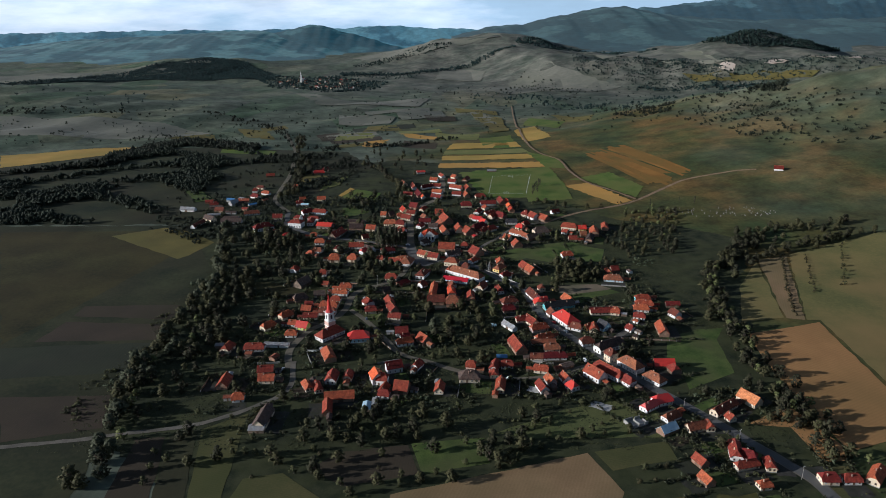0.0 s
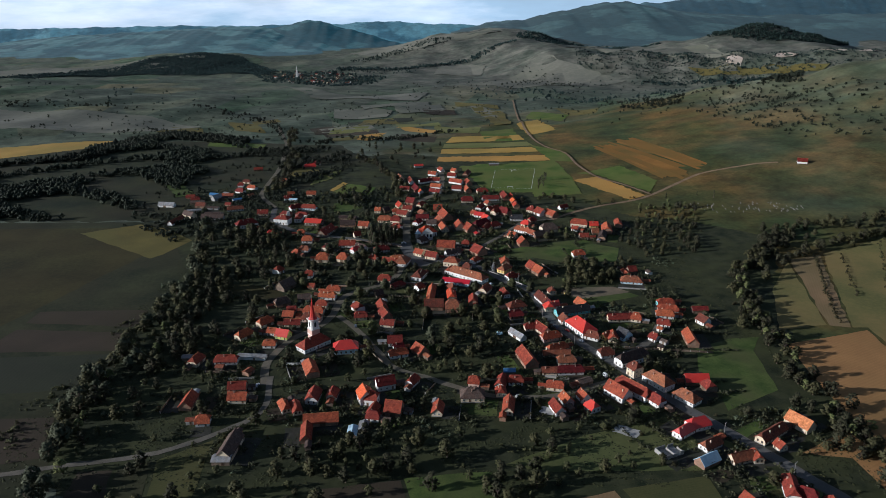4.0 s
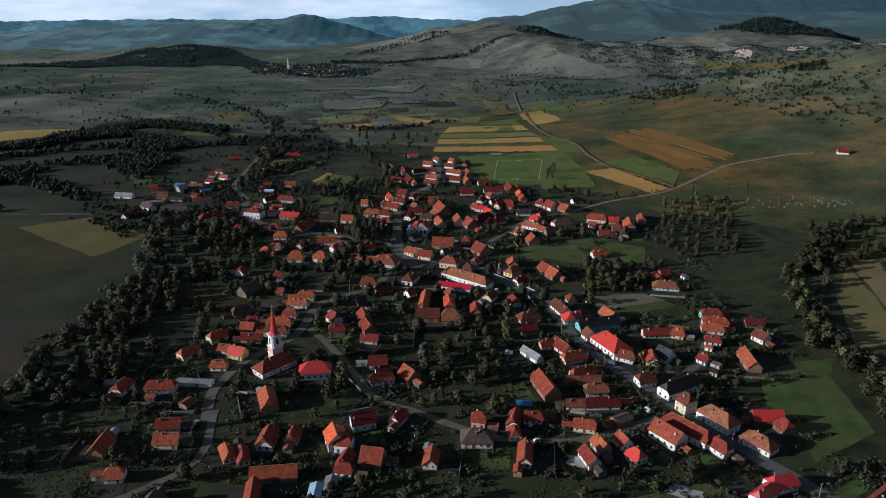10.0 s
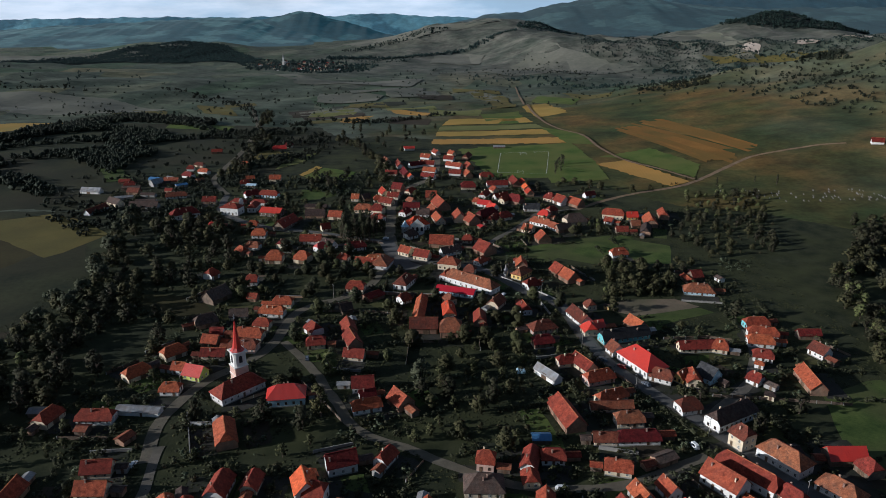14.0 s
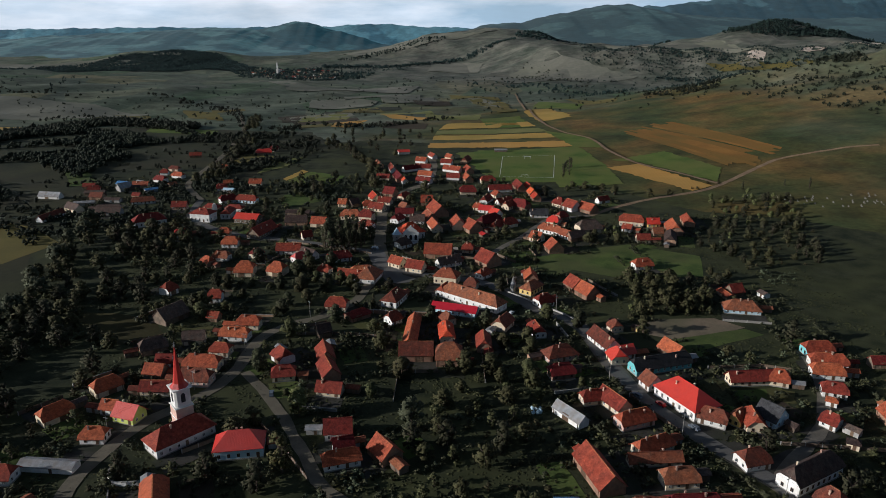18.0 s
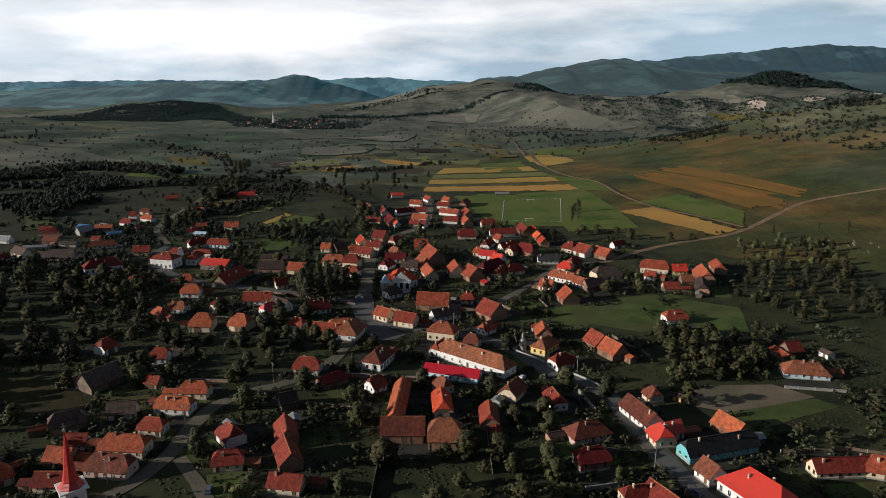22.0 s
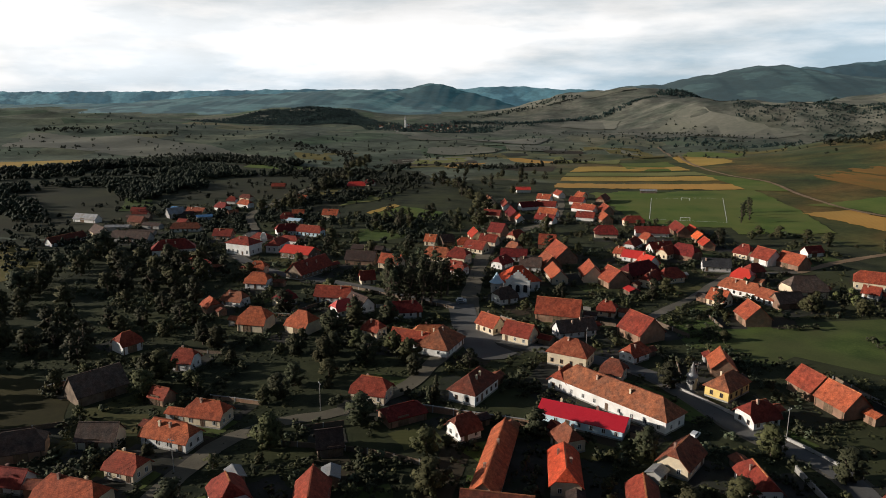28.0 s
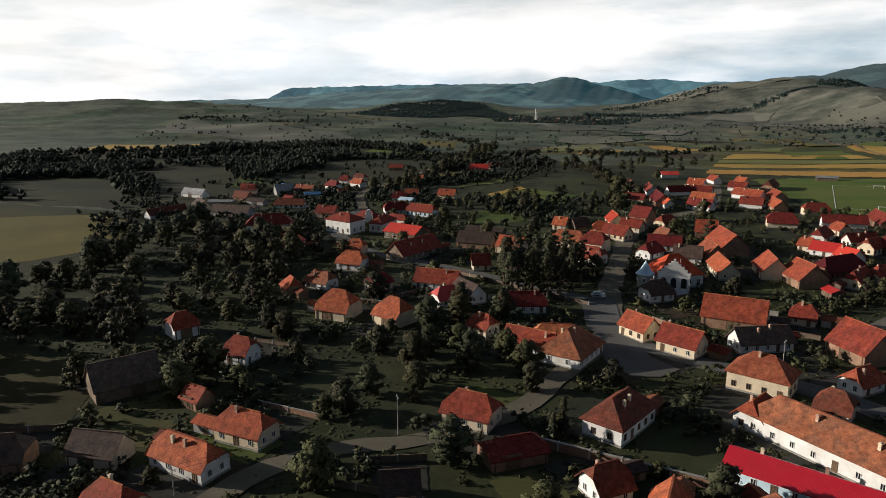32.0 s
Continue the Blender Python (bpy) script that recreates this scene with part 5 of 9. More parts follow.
        for s in (-1, 1):
            if open_side(0, s):
                door("barn", top, Matrix.Translation((rng.uniform(-0.3, 0.3) * a, s * b, 0)) @ Matrix.Rotation(0 if s < 0 else math.pi, 4, "Z"), "barn_door")
                for i in range(3):
                    br = bmesh.new()
                    px = (-0.9 + 0.9 * i) * a
                    box(br, px - 0.14, px + 0.14, s * b - 0.12, s * b + 0.12, -0.2, eave)
                    part("post", br, M["plank"], top)
    elif kind in ("shed", "greenhouse"):
        door("house", top, Matrix.Translation((0.2 * a, -b, 0)))
    return top


# ---------------------------------------------------------------- trees
ROUNDED = {}


def crown_mesh(name, seed, height, radius, clumps, blades, mat, shape="round", low=0.25, fine=0.085, puff=1.0):
    """A crown of many small bent leaf sprays round uneven boughs, with gaps between."""
    rng = np.random.RandomState(seed)
    vs, fs, hearts = [], [], []
    boughs = []
    for _ in range(clumps):
        u = rng.uniform(0, 1) ** 0.8
        z = low * height + u * height * (1 - low) * 0.92
        if shape == "poplar":
            prof = 0.55 + 0.45 * math.sin(math.pi * min(1, u * 1.05))
        elif shape == "conifer":
            prof = 1.02 - u
        else:
            prof = math.sin(math.pi * (0.12 + 0.84 * u)) ** 0.7
        ang = rng.uniform(0, 6.283)
        r = radius * prof * rng.uniform(0.2, 1.0)
        boughs.append((r * math.cos(ang), r * math.sin(ang), z, radius * puff * rng.uniform(0.15, 0.32)))
    gold = (1 + 5 ** 0.5) / 2
    ico = np.array([(-1, gold, 0), (1, gold, 0), (-1, -gold, 0), (1, -gold, 0), (0, -1, gold), (0, 1, gold), (0, -1, -gold), (0, 1, -gold), (gold, 0, -1), (gold, 0, 1), (-gold, 0, -1), (-gold, 0, 1)]) / 1.902
    hull = ((0, 11, 5), (0, 5, 1), (0, 1, 7), (0, 7, 10), (0, 10, 11), (1, 5, 9), (5, 11, 4), (11, 10, 2), (10, 7, 6), (7, 1, 8), (3, 9, 4), (3, 4, 2), (3, 2, 6), (3, 6, 8), (3, 8, 9), (4, 9, 5), (2, 4, 11), (6, 2, 10), (8, 6, 7), (9, 8, 1))
    for bx, by, bz, br in boughs:
        k, core = len(vs), np.array([bx, by, bz])
        if blades > 9:
            vs += [tuple(core + p * br * rng.uniform(0.5, 0.95) * np.array([1, 1, 0.8])) for p in ico]
            fs += [tuple(q + k for q in f) for f in hull]
        else:
            vs += [tuple(core + np.array(p) * br * rng.uniform(0.5, 0.95)) for p in ((1, 0, 0), (0, 1, 0), (-1, 0, 0), (0, -1, 0), (0, 0, 0.8), (0, 0, -0.8))]
            fs += [(k, k + 1, k + 4), (k + 1, k + 2, k + 4), (k + 2, k + 3, k + 4), (k + 3, k, k + 4), (k + 1, k, k + 5), (k + 2, k + 1, k + 5), (k + 3, k + 2, k + 5), (k, k + 3, k + 5)]
        hearts += [tuple(core)] * (len(vs) - k)
        for _ in range(blades):
            d = rng.normal(size=3)
            d[2] = d[2] * 0.8 + 0.25
            d /= np.linalg.norm(d) + 1e-6
            rr = br * rng.uniform(0.55, 1.28)
            c = core + d * rr * np.array([1, 1, 0.85])
            s = radius * fine * rng.uniform(0.55, 1.35)
            n = d * 0.9 + rng.normal(size=3) * 0.34 + np.array([0, 0, 0.25])
            n /= np.linalg.norm(n) + 1e-6
            t1 = np.cross(n, rng.normal(size=3))
            t1 /= np.linalg.norm(t1) + 1e-6
            t2 = np.cross(n, t1)
            k = len(vs)
            vs += [tuple(c - t1 * s), tuple(c + t2 * s * rng.uniform(0.4, 0.9) - n * s * 0.4), tuple(c + t1 * s * rng.uniform(0.6, 1.1)), tuple(c - t2 * s * rng.uniform(0.4, 0.9) - n * s * 0.15)]
            fs += [(k, k + 2, k + 1), (k, k + 3, k + 2)]
            hearts += [tuple(core)] * 4
    me = bpy.data.meshes.new(name)
    me.from_pydata(vs, [], fs, shade_flat=False)
    co = np.array(vs)                           # leaves shade as the rounded boughs that they stand on
    out = (co - np.array([0, 0, height * (low + 0.42 * (1 - low))])) / np.array([radius, radius, height * 0.5])
    bough = co - np.array(hearts)
    bough /= np.linalg.norm(bough, axis=1)[:, None] + 1e-6
    out = 0.85 * out + 0.4 * bough
    out /= np.linalg.norm(out, axis=1)[:, None] + 1e-6
    ROUNDED[me.name] = out
    me.normals_split_custom_set_from_vertices(out.tolist())
    me.materials.append(mat)
    return me


def trunk_mesh(seed, height, radius):
    """A tapered, slightly crooked trunk with four limbs."""
    rng = random.Random(seed)
    bm = bmesh.new()

    def limb(p, q, r0, r1):
        d = (q - p).normalized()
        a = d.orthogonal().normalized()
        b = d.cross(a)
        rings = []
        for c, r in ((p, r0), ((p + q) / 2 + a * r0 * 0.4, (r0 + r1) / 2), (q, r1)):
            rings.append([bm.verts.new(c + (a * math.cos(k * math.pi / 3) + b * math.sin(k * math.pi / 3)) * r) for k in range(6)])
        for lo, hi in zip(rings, rings[1:]):
            for k in range(6):
                bm.faces.new((lo[k], lo[(k + 1) % 6], hi[(k + 1) % 6], hi[k]))

    base, fork = Vector((0, 0, -0.5)), Vector((rng.uniform(-0.3, 0.3), rng.uniform(-0.3, 0.3), height * 0.4))
    limb(base, fork, height * 0.035, height * 0.024)
    for i in range(4):
        an = i * 1.57 + rng.uniform(-0.4, 0.4)
        limb(fork, fork + Vector((math.cos(an) * radius * 0.55, math.sin(an) * radius * 0.55, height * rng.uniform(0.25, 0.42))), height * 0.018, height * 0.006)
    bmesh.ops.recalc_face_normals(bm, faces=bm.faces[:])
    me = bpy.data.meshes.new("trunk")
    bm.to_mesh(me)
    bm.free()
    me.materials.append(M["bark"])
    return me


TREES, LIGHT = {}, {}
for key, (hgt, rad, cl, bl, mat, shp, low) in {
    "fruit": (5.5, 2.6, 26, 11, "leaf", "round", 0.12), "round": (9.5, 4.2, 34, 12, "leaf", "round", 0.10), "dark": (11.0, 4.3, 34, 12, "leaf_dark", "round", 0.08),
    "willow": (11.0, 4.6, 36, 12, "leaf_grey", "round", 0.12), "autumn": (8.5, 3.4, 30, 11, "leaf_yellow", "round", 0.15), "poplar": (17.0, 2.7, 40, 12, "leaf_dark", "poplar", 0.08),
    "spruce": (13.0, 2.8, 40, 11, "leaf_dark", "conifer", 0.08), "bush": (3.0, 2.0, 16, 10, "leaf", "round", 0.05), "tall": (14.0, 4.0, 40, 12, "leaf_yellow", "poplar", 0.1)}.items():
    TREES[key] = [(trunk_mesh(i + 3, hgt, rad), crown_mesh("crown", sum(map(ord, key)) + i, hgt, rad, int(cl * 2.0), 24, M[mat], shp, low, 0.085, 1.12)) for i in range(3)]
    LIGHT[key] = [crown_mesh("crown", sum(map(ord, key)) + i, hgt, rad, int(cl * 1.05), 8, M[mat], shp, low, 0.14, 1.3) for i in range(3)]
TREE_WORDS = {"fruit": "small round fruit tree in a garden", "round": "broad round leafy garden tree", "dark": "dense dark green leafy tree", "willow": "grey-green willow by the brook", "autumn": "small tree turning yellow", "poplar": "slim dark poplar beside the street", "spruce": "dark pointed spruce in a garden", "bush": "low round leafy garden bush", "tall": "tall yellow-green poplar by the lane"}
PLANTED = []
MASS = {}
TREE_RNG = random.Random(5)


def free(x, y, r):
    for hx, hy, an, a, b in SPOTS:
        dx, dy = x - hx, y - hy
        if abs(dx) + abs(dy) < 60:
            u, v = dx * math.cos(an) + dy * math.sin(an), -dx * math.sin(an) + dy * math.cos(an)
            if abs(u) < a + r and abs(v) < b + r:
                return False
    if any(inside(x, y, ring) for ring in PAVED) or (r > 1.2 and any(inside(x, y, ring) for ring in OPEN)):
        return False
    for line, w in ROADS:
        if min(p[0] for p in line) - 12 < x < max(p[0] for p in line) + 12 and gap_to(x, y, line) < w / 2 + r * 0.7:
            return False
    return True


def tree(kind, x, y, size=1.0, single=True):
    """One tree, with its trunk and crown; away from the middle of the village it joins the mass of trees."""
    i = TREE_RNG.randrange(3)
    trunk, crown = TREES[kind][i]
    s = size * TREE_RNG.uniform(0.82, 1.18)
    m = pose(x, y, land(x, y), 0, 0, TREE_RNG.uniform(0, 360)) @ Matrix.Diagonal((s, s, s * TREE_RNG.uniform(0.9, 1.12), 1))
    PLANTED.append((x, y))
    if not single or not (-125 < x < 80 and 490 < y < 700):
        MASS.setdefault(kind, []).append((i, m))
        return
    top = new("bush" if kind == "bush" else "tree")
    top.matrix_basis = m
    tagged(top, TREE_WORDS[kind], "bush" if kind == "bush" else "tree", "trees and bushes")
    part("trunk", trunk, None, top)
    part("crown", crown, None, top)


def grove(kinds, spacing, size, *ring):
    """Trees at random over a plot, kept off houses and roads and off one another."""
    xs, ys = [p[0] for p in ring], [p[1] for p in ring]
    n = int((max(xs) - min(xs)) * (max(ys) - min(ys)) / spacing ** 2 * 1.6) + 3
    for _ in range(n):
        x, y = TREE_RNG.uniform(min(xs), max(xs)), TREE_RNG.uniform(min(ys), max(ys))
        if inside(x, y, ring) and all(abs(x - p) + abs(y - q) > spacing * 1.0 for p, q in PLANTED[-400:]) and free(x, y, 2.2):
            tree(TREE_RNG.choice(kinds), x, y, size)


def row(kinds, spacing, size, wobble, *line):
    """Trees along a line."""
    for (ax, ay), (bx, by) in zip(line, line[1:]):
        d = math.hypot(bx - ax, by - ay)
        for i in range(max(1, int(d / spacing))):
            t = (i + TREE_RNG.random()) / max(1, int(d / spacing))
            x, y = ax + (bx - ax) * t + TREE_RNG.gauss(0, wobble), ay + (by - ay) * t + TREE_RNG.gauss(0, wobble)
            if free(x, y, 2.0):
                tree(TREE_RNG.choice(kinds), x, y, size)


def join_mass():
    """The trees beyond the middle of the village, one mesh for each kind."""
    for kind, rows in MASS.items():
        co, out, tri, mats, base = [], [], [], [], 0
        for i, m in rows:
            mat = np.array(m)
            for slot, me in enumerate((TREES[kind][i][0], LIGHT[kind][i])):
                v = np.empty(len(me.vertices) * 3)
                me.vertices.foreach_get("co", v)
                v = v.reshape(-1, 3) @ mat[:3, :3].T + mat[:3, 3]
                faces = [tuple(k + base for k in p.vertices) for p in me.polygons]
                co.append(v)
                out.append(ROUNDED[me.name] @ mat[:3, :3].T if slot else v - mat[:3, 3] * (1, 1, 0))
                tri += faces
                mats += [slot] * len(faces)
                base += len(v)
        me = bpy.data.meshes.new("trees")
        me.from_pydata(np.concatenate(co).tolist(), [], tri, shade_flat=False)
        out = np.concatenate(out)
        me.normals_split_custom_set_from_vertices((out / (np.linalg.norm(out, axis=1)[:, None] + 1e-6)).tolist())
        me.materials.append(M["bark"])
        me.materials.append(TREES[kind][0][1].materials[0])
        me.polygons.foreach_set("material_index", mats)
        tagged(new(kind + "_trees", me), "many trees: " + TREE_WORDS[kind], "trees", kind="stuff")


def woods(name, label, mat, count, size, seed, *ring, lobes=9, patchy=-2.0):
    """A wood, hedge or scrub whose trees nobody could count: one mesh of leafy sprays, tree by tree."""
    rng = np.random.RandomState(seed)
    xs, ys = [p[0] for p in ring], [p[1] for p in ring]
    vs, fs, made, tries = [], [], 0, 0
    while made < count and tries < count * 30:
        tries += 1
        x, y = rng.uniform(min(xs), max(xs)), rng.uniform(min(ys), max(ys))
        if not inside(x, y, ring) or math.sin(x / 41 + 2 * math.sin(y / 67)) * math.sin(y / 33 + 1.7 * math.sin(x / 57)) + rng.uniform(-0.3, 0.3) < patchy or (y < 1000 and not free(x, y, 2.0)):
            continue
        made += 1
        s = size * rng.uniform(0.55, 1.25)
        z = land(x, y)
        for _ in range(lobes):
            u = rng.uniform(0, 1)
            an, r = rng.uniform(0, 6.283), s * 0.42 * math.sin(math.pi * (0.15 + 0.75 * u)) * rng.uniform(0.3, 1)
            c = np.array([x + r * math.cos(an) * 1.2, y + r * math.sin(an) * 1.2, z + s * (0.12 + 0.62 * u)])
            q, k = s * rng.uniform(0.13, 0.26), len(vs)
            for d in ((1, 0, 0), (0, 1, 0), (-1, 0, 0), (0, -1, 0), (0, 0, 1), (0, 0, -1)):
                vs.append(tuple(c + (np.array(d) + rng.normal(size=3) * 0.22) * q * rng.uniform(0.75, 1.25)))
            fs += [(k + u, k + (u + 1) % 4, k + 4) for u in range(4)] + [(k + (u + 1) % 4, k + u, k + 5) for u in range(4)]
    me = bpy.data.meshes.new(name)
    me.from_pydata(vs, [], fs)
    me.polygons.foreach_set("use_smooth", [True] * len(fs))
    me.materials.append(M[mat])
    return tagged(new(name, me), label, "woods", kind="stuff")



# ---------------------------------------------------------------- the buildings of the village
house(191.4, 378.6, -59.6, 13.4, 8.0, 3.0, "g", "lt", "cream", "barn", 44)
house(171.8, 369.2, 34.7, 20.7, 5.8, 3.0, "j", "br", "cream", "house", 44)
house(171.8, 358.7, -72.8, 4.8, 5.0, 2.6, "g", "tl", "cream", "house", 44)
house(138.9, 316.9, -66.9, 7.7, 5.6, 2.6, "g", "tl", "brick", "barn", 44)
house(136.5, 301.1, -70.8, 7.9, 5.6, 2.6, "g", "tl", "brick", "barn", 44)
house(161.1, 325.3, 75.2, 15.1, 6.5, 3.3, "h", "rd", "white", "house", 44)
house(165.9, 320.5, -33.6, 8.5, 6.5, 3.3, "h", "rd", "white", "house", 44)
house(162.5, 313.5, 13.6, 12.9, 5.0, 2.6, "h", "rd", "cream", "house", 44)
house(175.1, 313.7, 80.9, 9.2, 5.0, 2.6, "h", "tl", "cream", "house", 44)
house(147.7, 349.2, 17.1, 11.6, 5.8, 2.6, "g", "br", "cream", "house", 44)
house(155.6, 349.9, -87.5, 7.0, 5.0, 2.6, "j", "tl", "cream", "house", 44)
house(130.4, 347.2, 29.8, 11.5, 6.4, 2.6, "g", "lu", "brick", "barn", 44)
house(136.7, 360.4, 30.8, 11.5, 5.8, 2.6, "h", "br", "white", "house", 44)
house(199.9, 301.2, -0.5, 8.8, 6.5, 3.0, "h", "rd", "cream", "house", 44)
house(211.7, 301.1, -0.5, 8.7, 5.8, 2.6, "h", "rd", "white", "house", 44)
house(226.2, 303.3, 46.7, 14.7, 6.5, 3.0, "j", "tl", "cream", "house", 44)
house(164.7, 297.0, 8.7, 6.4, 5.0, 2.6, "h", "tl", "cream", "house", 44)
house(136.3, 378.0, 18.4, 11.4, 7.2, 3.3, "h", "mt", "white", "house", 44)
house(126.7, 371.7, 36.2, 11.7, 5.8, 3.0, "h", "mt", "white", "house", 44)
house(139.6, 405.3, -54.1, 14.2, 8.0, 3.3, "H", "br", "white")
house(128.4, 422.8, -59.0, 17.2, 8.8, 4.6, "H", "br", "white")
house(117.5, 434.3, -63.9, 6.8, 7.2, 5.9, "h", "br", "cream", "house", 44)
house(119.8, 450.9, 29.3, 22.3, 7.9, 4.2, "h", "dk", "white", "house", 44)
house(105.1, 458.9, 13.8, 8.8, 7.2, 3.0, "h", "br", "white", "house", 44)
house(96.5, 496.4, -66.4, 21.6, 12.0, 4.6, "H", "mt", "arc", "hall", 40)
house(87.2, 510.1, -69.8, 6.4, 6.5, 3.0, "g", "br", "white", "house", 44)
house(77.2, 547.5, -72.4, 16.5, 7.2, 3.0, "g", "br", "white", "house", 44)
house(79.4, 531.9, -82.9, 7.1, 7.2, 3.0, "h", "mt", "cream", "house", 44)
house(84.3, 536.3, 20.6, 5.5, 5.8, 3.0, "g", "mt", "white", "house", 44)
house(95.4, 525.1, 16.3, 25.9, 7.2, 3.0, "j", "bk", "teal", "house", 44)
house(104.9, 538.0, -66.8, 10.9, 7.2, 2.6, "g", "tl", "brick", "barn", 44)
house(86.2, 563.1, -78.8, 5.5, 5.8, 2.6, "h", "br", "cream", "house", 44)
house(95.9, 563.1, -39.9, 3.0, 3.2, 1.9, "g", "dk", "yellow", "shed", 22)
house(69.0, 495.4, -64.2, 12.9, 6.5, 3.0, "g", "tl", "cream", "house", 44)
house(61.3, 499.0, 12.1, 7.8, 5.8, 2.6, "h", "tl", "cream", "house", 44)
house(51.2, 487.3, -57.6, 14.0, 4.8, 2.4, "g", "lm", "white", "barn", 44)
house(73.3, 483.3, 19.5, 13.2, 6.5, 3.0, "h", "tl", "pink", "house", 44)
house(75.3, 467.5, 23.3, 13.6, 5.8, 2.6, "h", "tl", "cream", "house", 44)
house(73.6, 460.2, 3.8, 17.4, 4.3, 2.2, "g", "br", "cream", "house", 44)
house(78.1, 449.7, 4.8, 10.8, 6.5, 3.0, "h", "br", "cream", "house", 44)
house(78.5, 437.6, 2.7, 16.1, 5.8, 2.6, "h", "rd", "white", "house", 44)
house(65.7, 437.1, -3.1, 8.7, 5.0, 2.4, "g", "br", "cream", "house", 44)
house(53.8, 453.1, -76.3, 19.3, 8.8, 3.0, "g", "tl", "brick", "barn", 44)
house(35.1, 423.5, 75.0, 11.3, 5.8, 3.0, "j", "rd", "white", "house", 44)
house(43.6, 425.5, -0.4, 8.4, 5.8, 3.0, "h", "rd", "white", "house", 44)
house(41.2, 438.2, -0.4, 6.9, 4.8, 2.1, "g", "bl", "wood", "shed", 22)
house(33.9, 413.0, -88.7, 6.7, 5.8, 2.6, "h", "tl", "cream", "house", 44)
house(18.7, 422.3, -9.7, 6.2, 6.5, 4.2, "h", "tl", "pink", "house", 44)
house(17.1, 409.2, -0.4, 13.4, 9.6, 3.3, "H", "dk", "cream")
house(36.9, 397.5, 81.2, 13.7, 5.8, 3.0, "g", "tl", "cream", "house", 44)
house(66.4, 418.9, -14.6, 9.4, 5.8, 2.8, "j", "tl", "cream", "house", 44)
house(70.5, 403.7, -73.9, 8.1, 5.8, 3.0, "g", "tl", "grey", "house", 44)
house(63.9, 395.0, -75.0, 10.3, 5.8, 3.0, "g", "tl", "white", "house", 44)
house(80.8, 406.6, -72.0, 7.0, 5.8, 3.0, "g", "tl", "white", "house", 44)
house(83.7, 395.9, -62.1, 6.5, 6.5, 3.0, "h", "mt", "white", "house", 44)
house(84.8, 424.9, 25.5, 8.6, 5.6, 2.2, "g", "dk", "brick", "shed", 22)
house(101.4, 409.9, -55.7, 14.1, 8.6, 4.2, "g", "tl", "white", "hall", 44)
house(111.4, 413.7, -53.7, 22.1, 7.2, 4.2, "h", "tl", "white", "hall", 44)
house(121.3, 401.7, -60.1, 9.1, 6.5, 3.3, "h", "rd", "white", "house", 44)
house(151.7, 424.8, -0.4, 13.7, 7.2, 2.8, "g", "mt", "wood", "barn", 44)
house(156.6, 417.1, -78.2, 6.8, 7.2, 2.8, "h", "rd", "wood", "barn", 44)
house(167.7, 537.7, 2.2, 11.9, 6.5, 3.0, "h", "tl", "teal", "house", 44)
house(166.0, 525.9, -11.0, 14.2, 6.5, 3.0, "h", "tl", "white", "house", 44)
house(161.1, 517.4, -10.1, 11.9, 6.5, 3.0, "h", "tl", "white", "house", 44)
house(155.8, 502.5, -18.8, 8.6, 5.8, 3.0, "h", "rd", "white", "house", 44)
house(151.5, 495.7, -34.4, 3.8, 4.0, 2.2, "h", "tl", "white", "shed", 22)
house(189.4, 525.7, -0.1, 11.2, 4.8, 2.4, "g", "rd", "wood", "barn", 44)
house(185.1, 506.1, -65.9, 8.4, 6.5, 3.3, "g", "br", "white", "house", 44)
house(166.7, 479.0, 85.4, 18.3, 7.2, 3.0, "g", "tl", "brick", "barn", 44)
house(143.1, 481.0, -53.6, 5.6, 5.8, 2.8, "j", "tl", "white", "house", 44)
house(127.7, 512.8, 3.7, 17.6, 5.8, 2.7, "g", "rd", "cream", "house", 44)
house(139.2, 512.4, -20.6, 6.8, 7.2, 2.8, "h", "tl", "cream", "house", 44)
house(115.1, 481.1, 83.1, 9.4, 6.5, 3.3, "j", "tl", "cream", "house", 44)
house(110.7, 483.8, 40.8, 6.3, 5.0, 3.0, "j", "br", "yellow", "house", 44)
house(123.2, 484.5, -55.8, 8.2, 8.6, 3.3, "g", "bk", "blue", "house", 44)
house(102.1, 484.0, -31.7, 9.5, 6.5, 3.0, "h", "br", "white", "house", 44)
house(143.9, 468.4, -31.9, 3.8, 4.0, 2.2, "h", "dk", "cream", "shed", 22)
house(154.3, 584.1, -11.1, 16.9, 8.8, 2.6, "H", "br", "blue")
house(154.3, 603.1, -83.4, 10.4, 4.8, 2.2, "g", "tl", "wood", "shed", 22)
house(160.0, 606.2, 15.2, 7.1, 7.2, 2.6, "g", "rd", "wood", "barn", 44)
house(173.9, 602.7, -74.4, 5.0, 4.0, 2.2, "g", "dk", "white", "shed", 22)
house(-63.6, 468.4, 8.3, 15.7, 9.6, 4.2, "H", "mt", "blue")
house(-31.9, 477.6, 6.3, 9.1, 7.2, 3.3, "g", "rd", "white", "house", 44)
house(-28.7, 460.6, 17.1, 11.9, 5.8, 3.0, "h", "tl", "white", "house", 44)
house(-28.9, 467.5, 17.5, 6.4, 5.8, 3.3, "g", "rd", "white", "house", 44)
house(-14.7, 465.0, -54.4, 9.7, 8.0, 2.8, "g", "tl", "brick", "barn", 44)
house(-81.9, 441.2, -69.6, 16.4, 8.0, 2.8, "h", "tl", "brick", "barn", 44)
house(-74.6, 408.9, 86.7, 11.8, 7.2, 3.1, "j", "rd", "white", "house", 44)
house(-64.0, 411.5, 86.0, 8.7, 5.8, 2.7, "j", "rd", "cream", "house", 44)
house(-44.6, 407.2, -70.6, 9.6, 7.9, 5.0, "g", "to", "white", "house", 44)
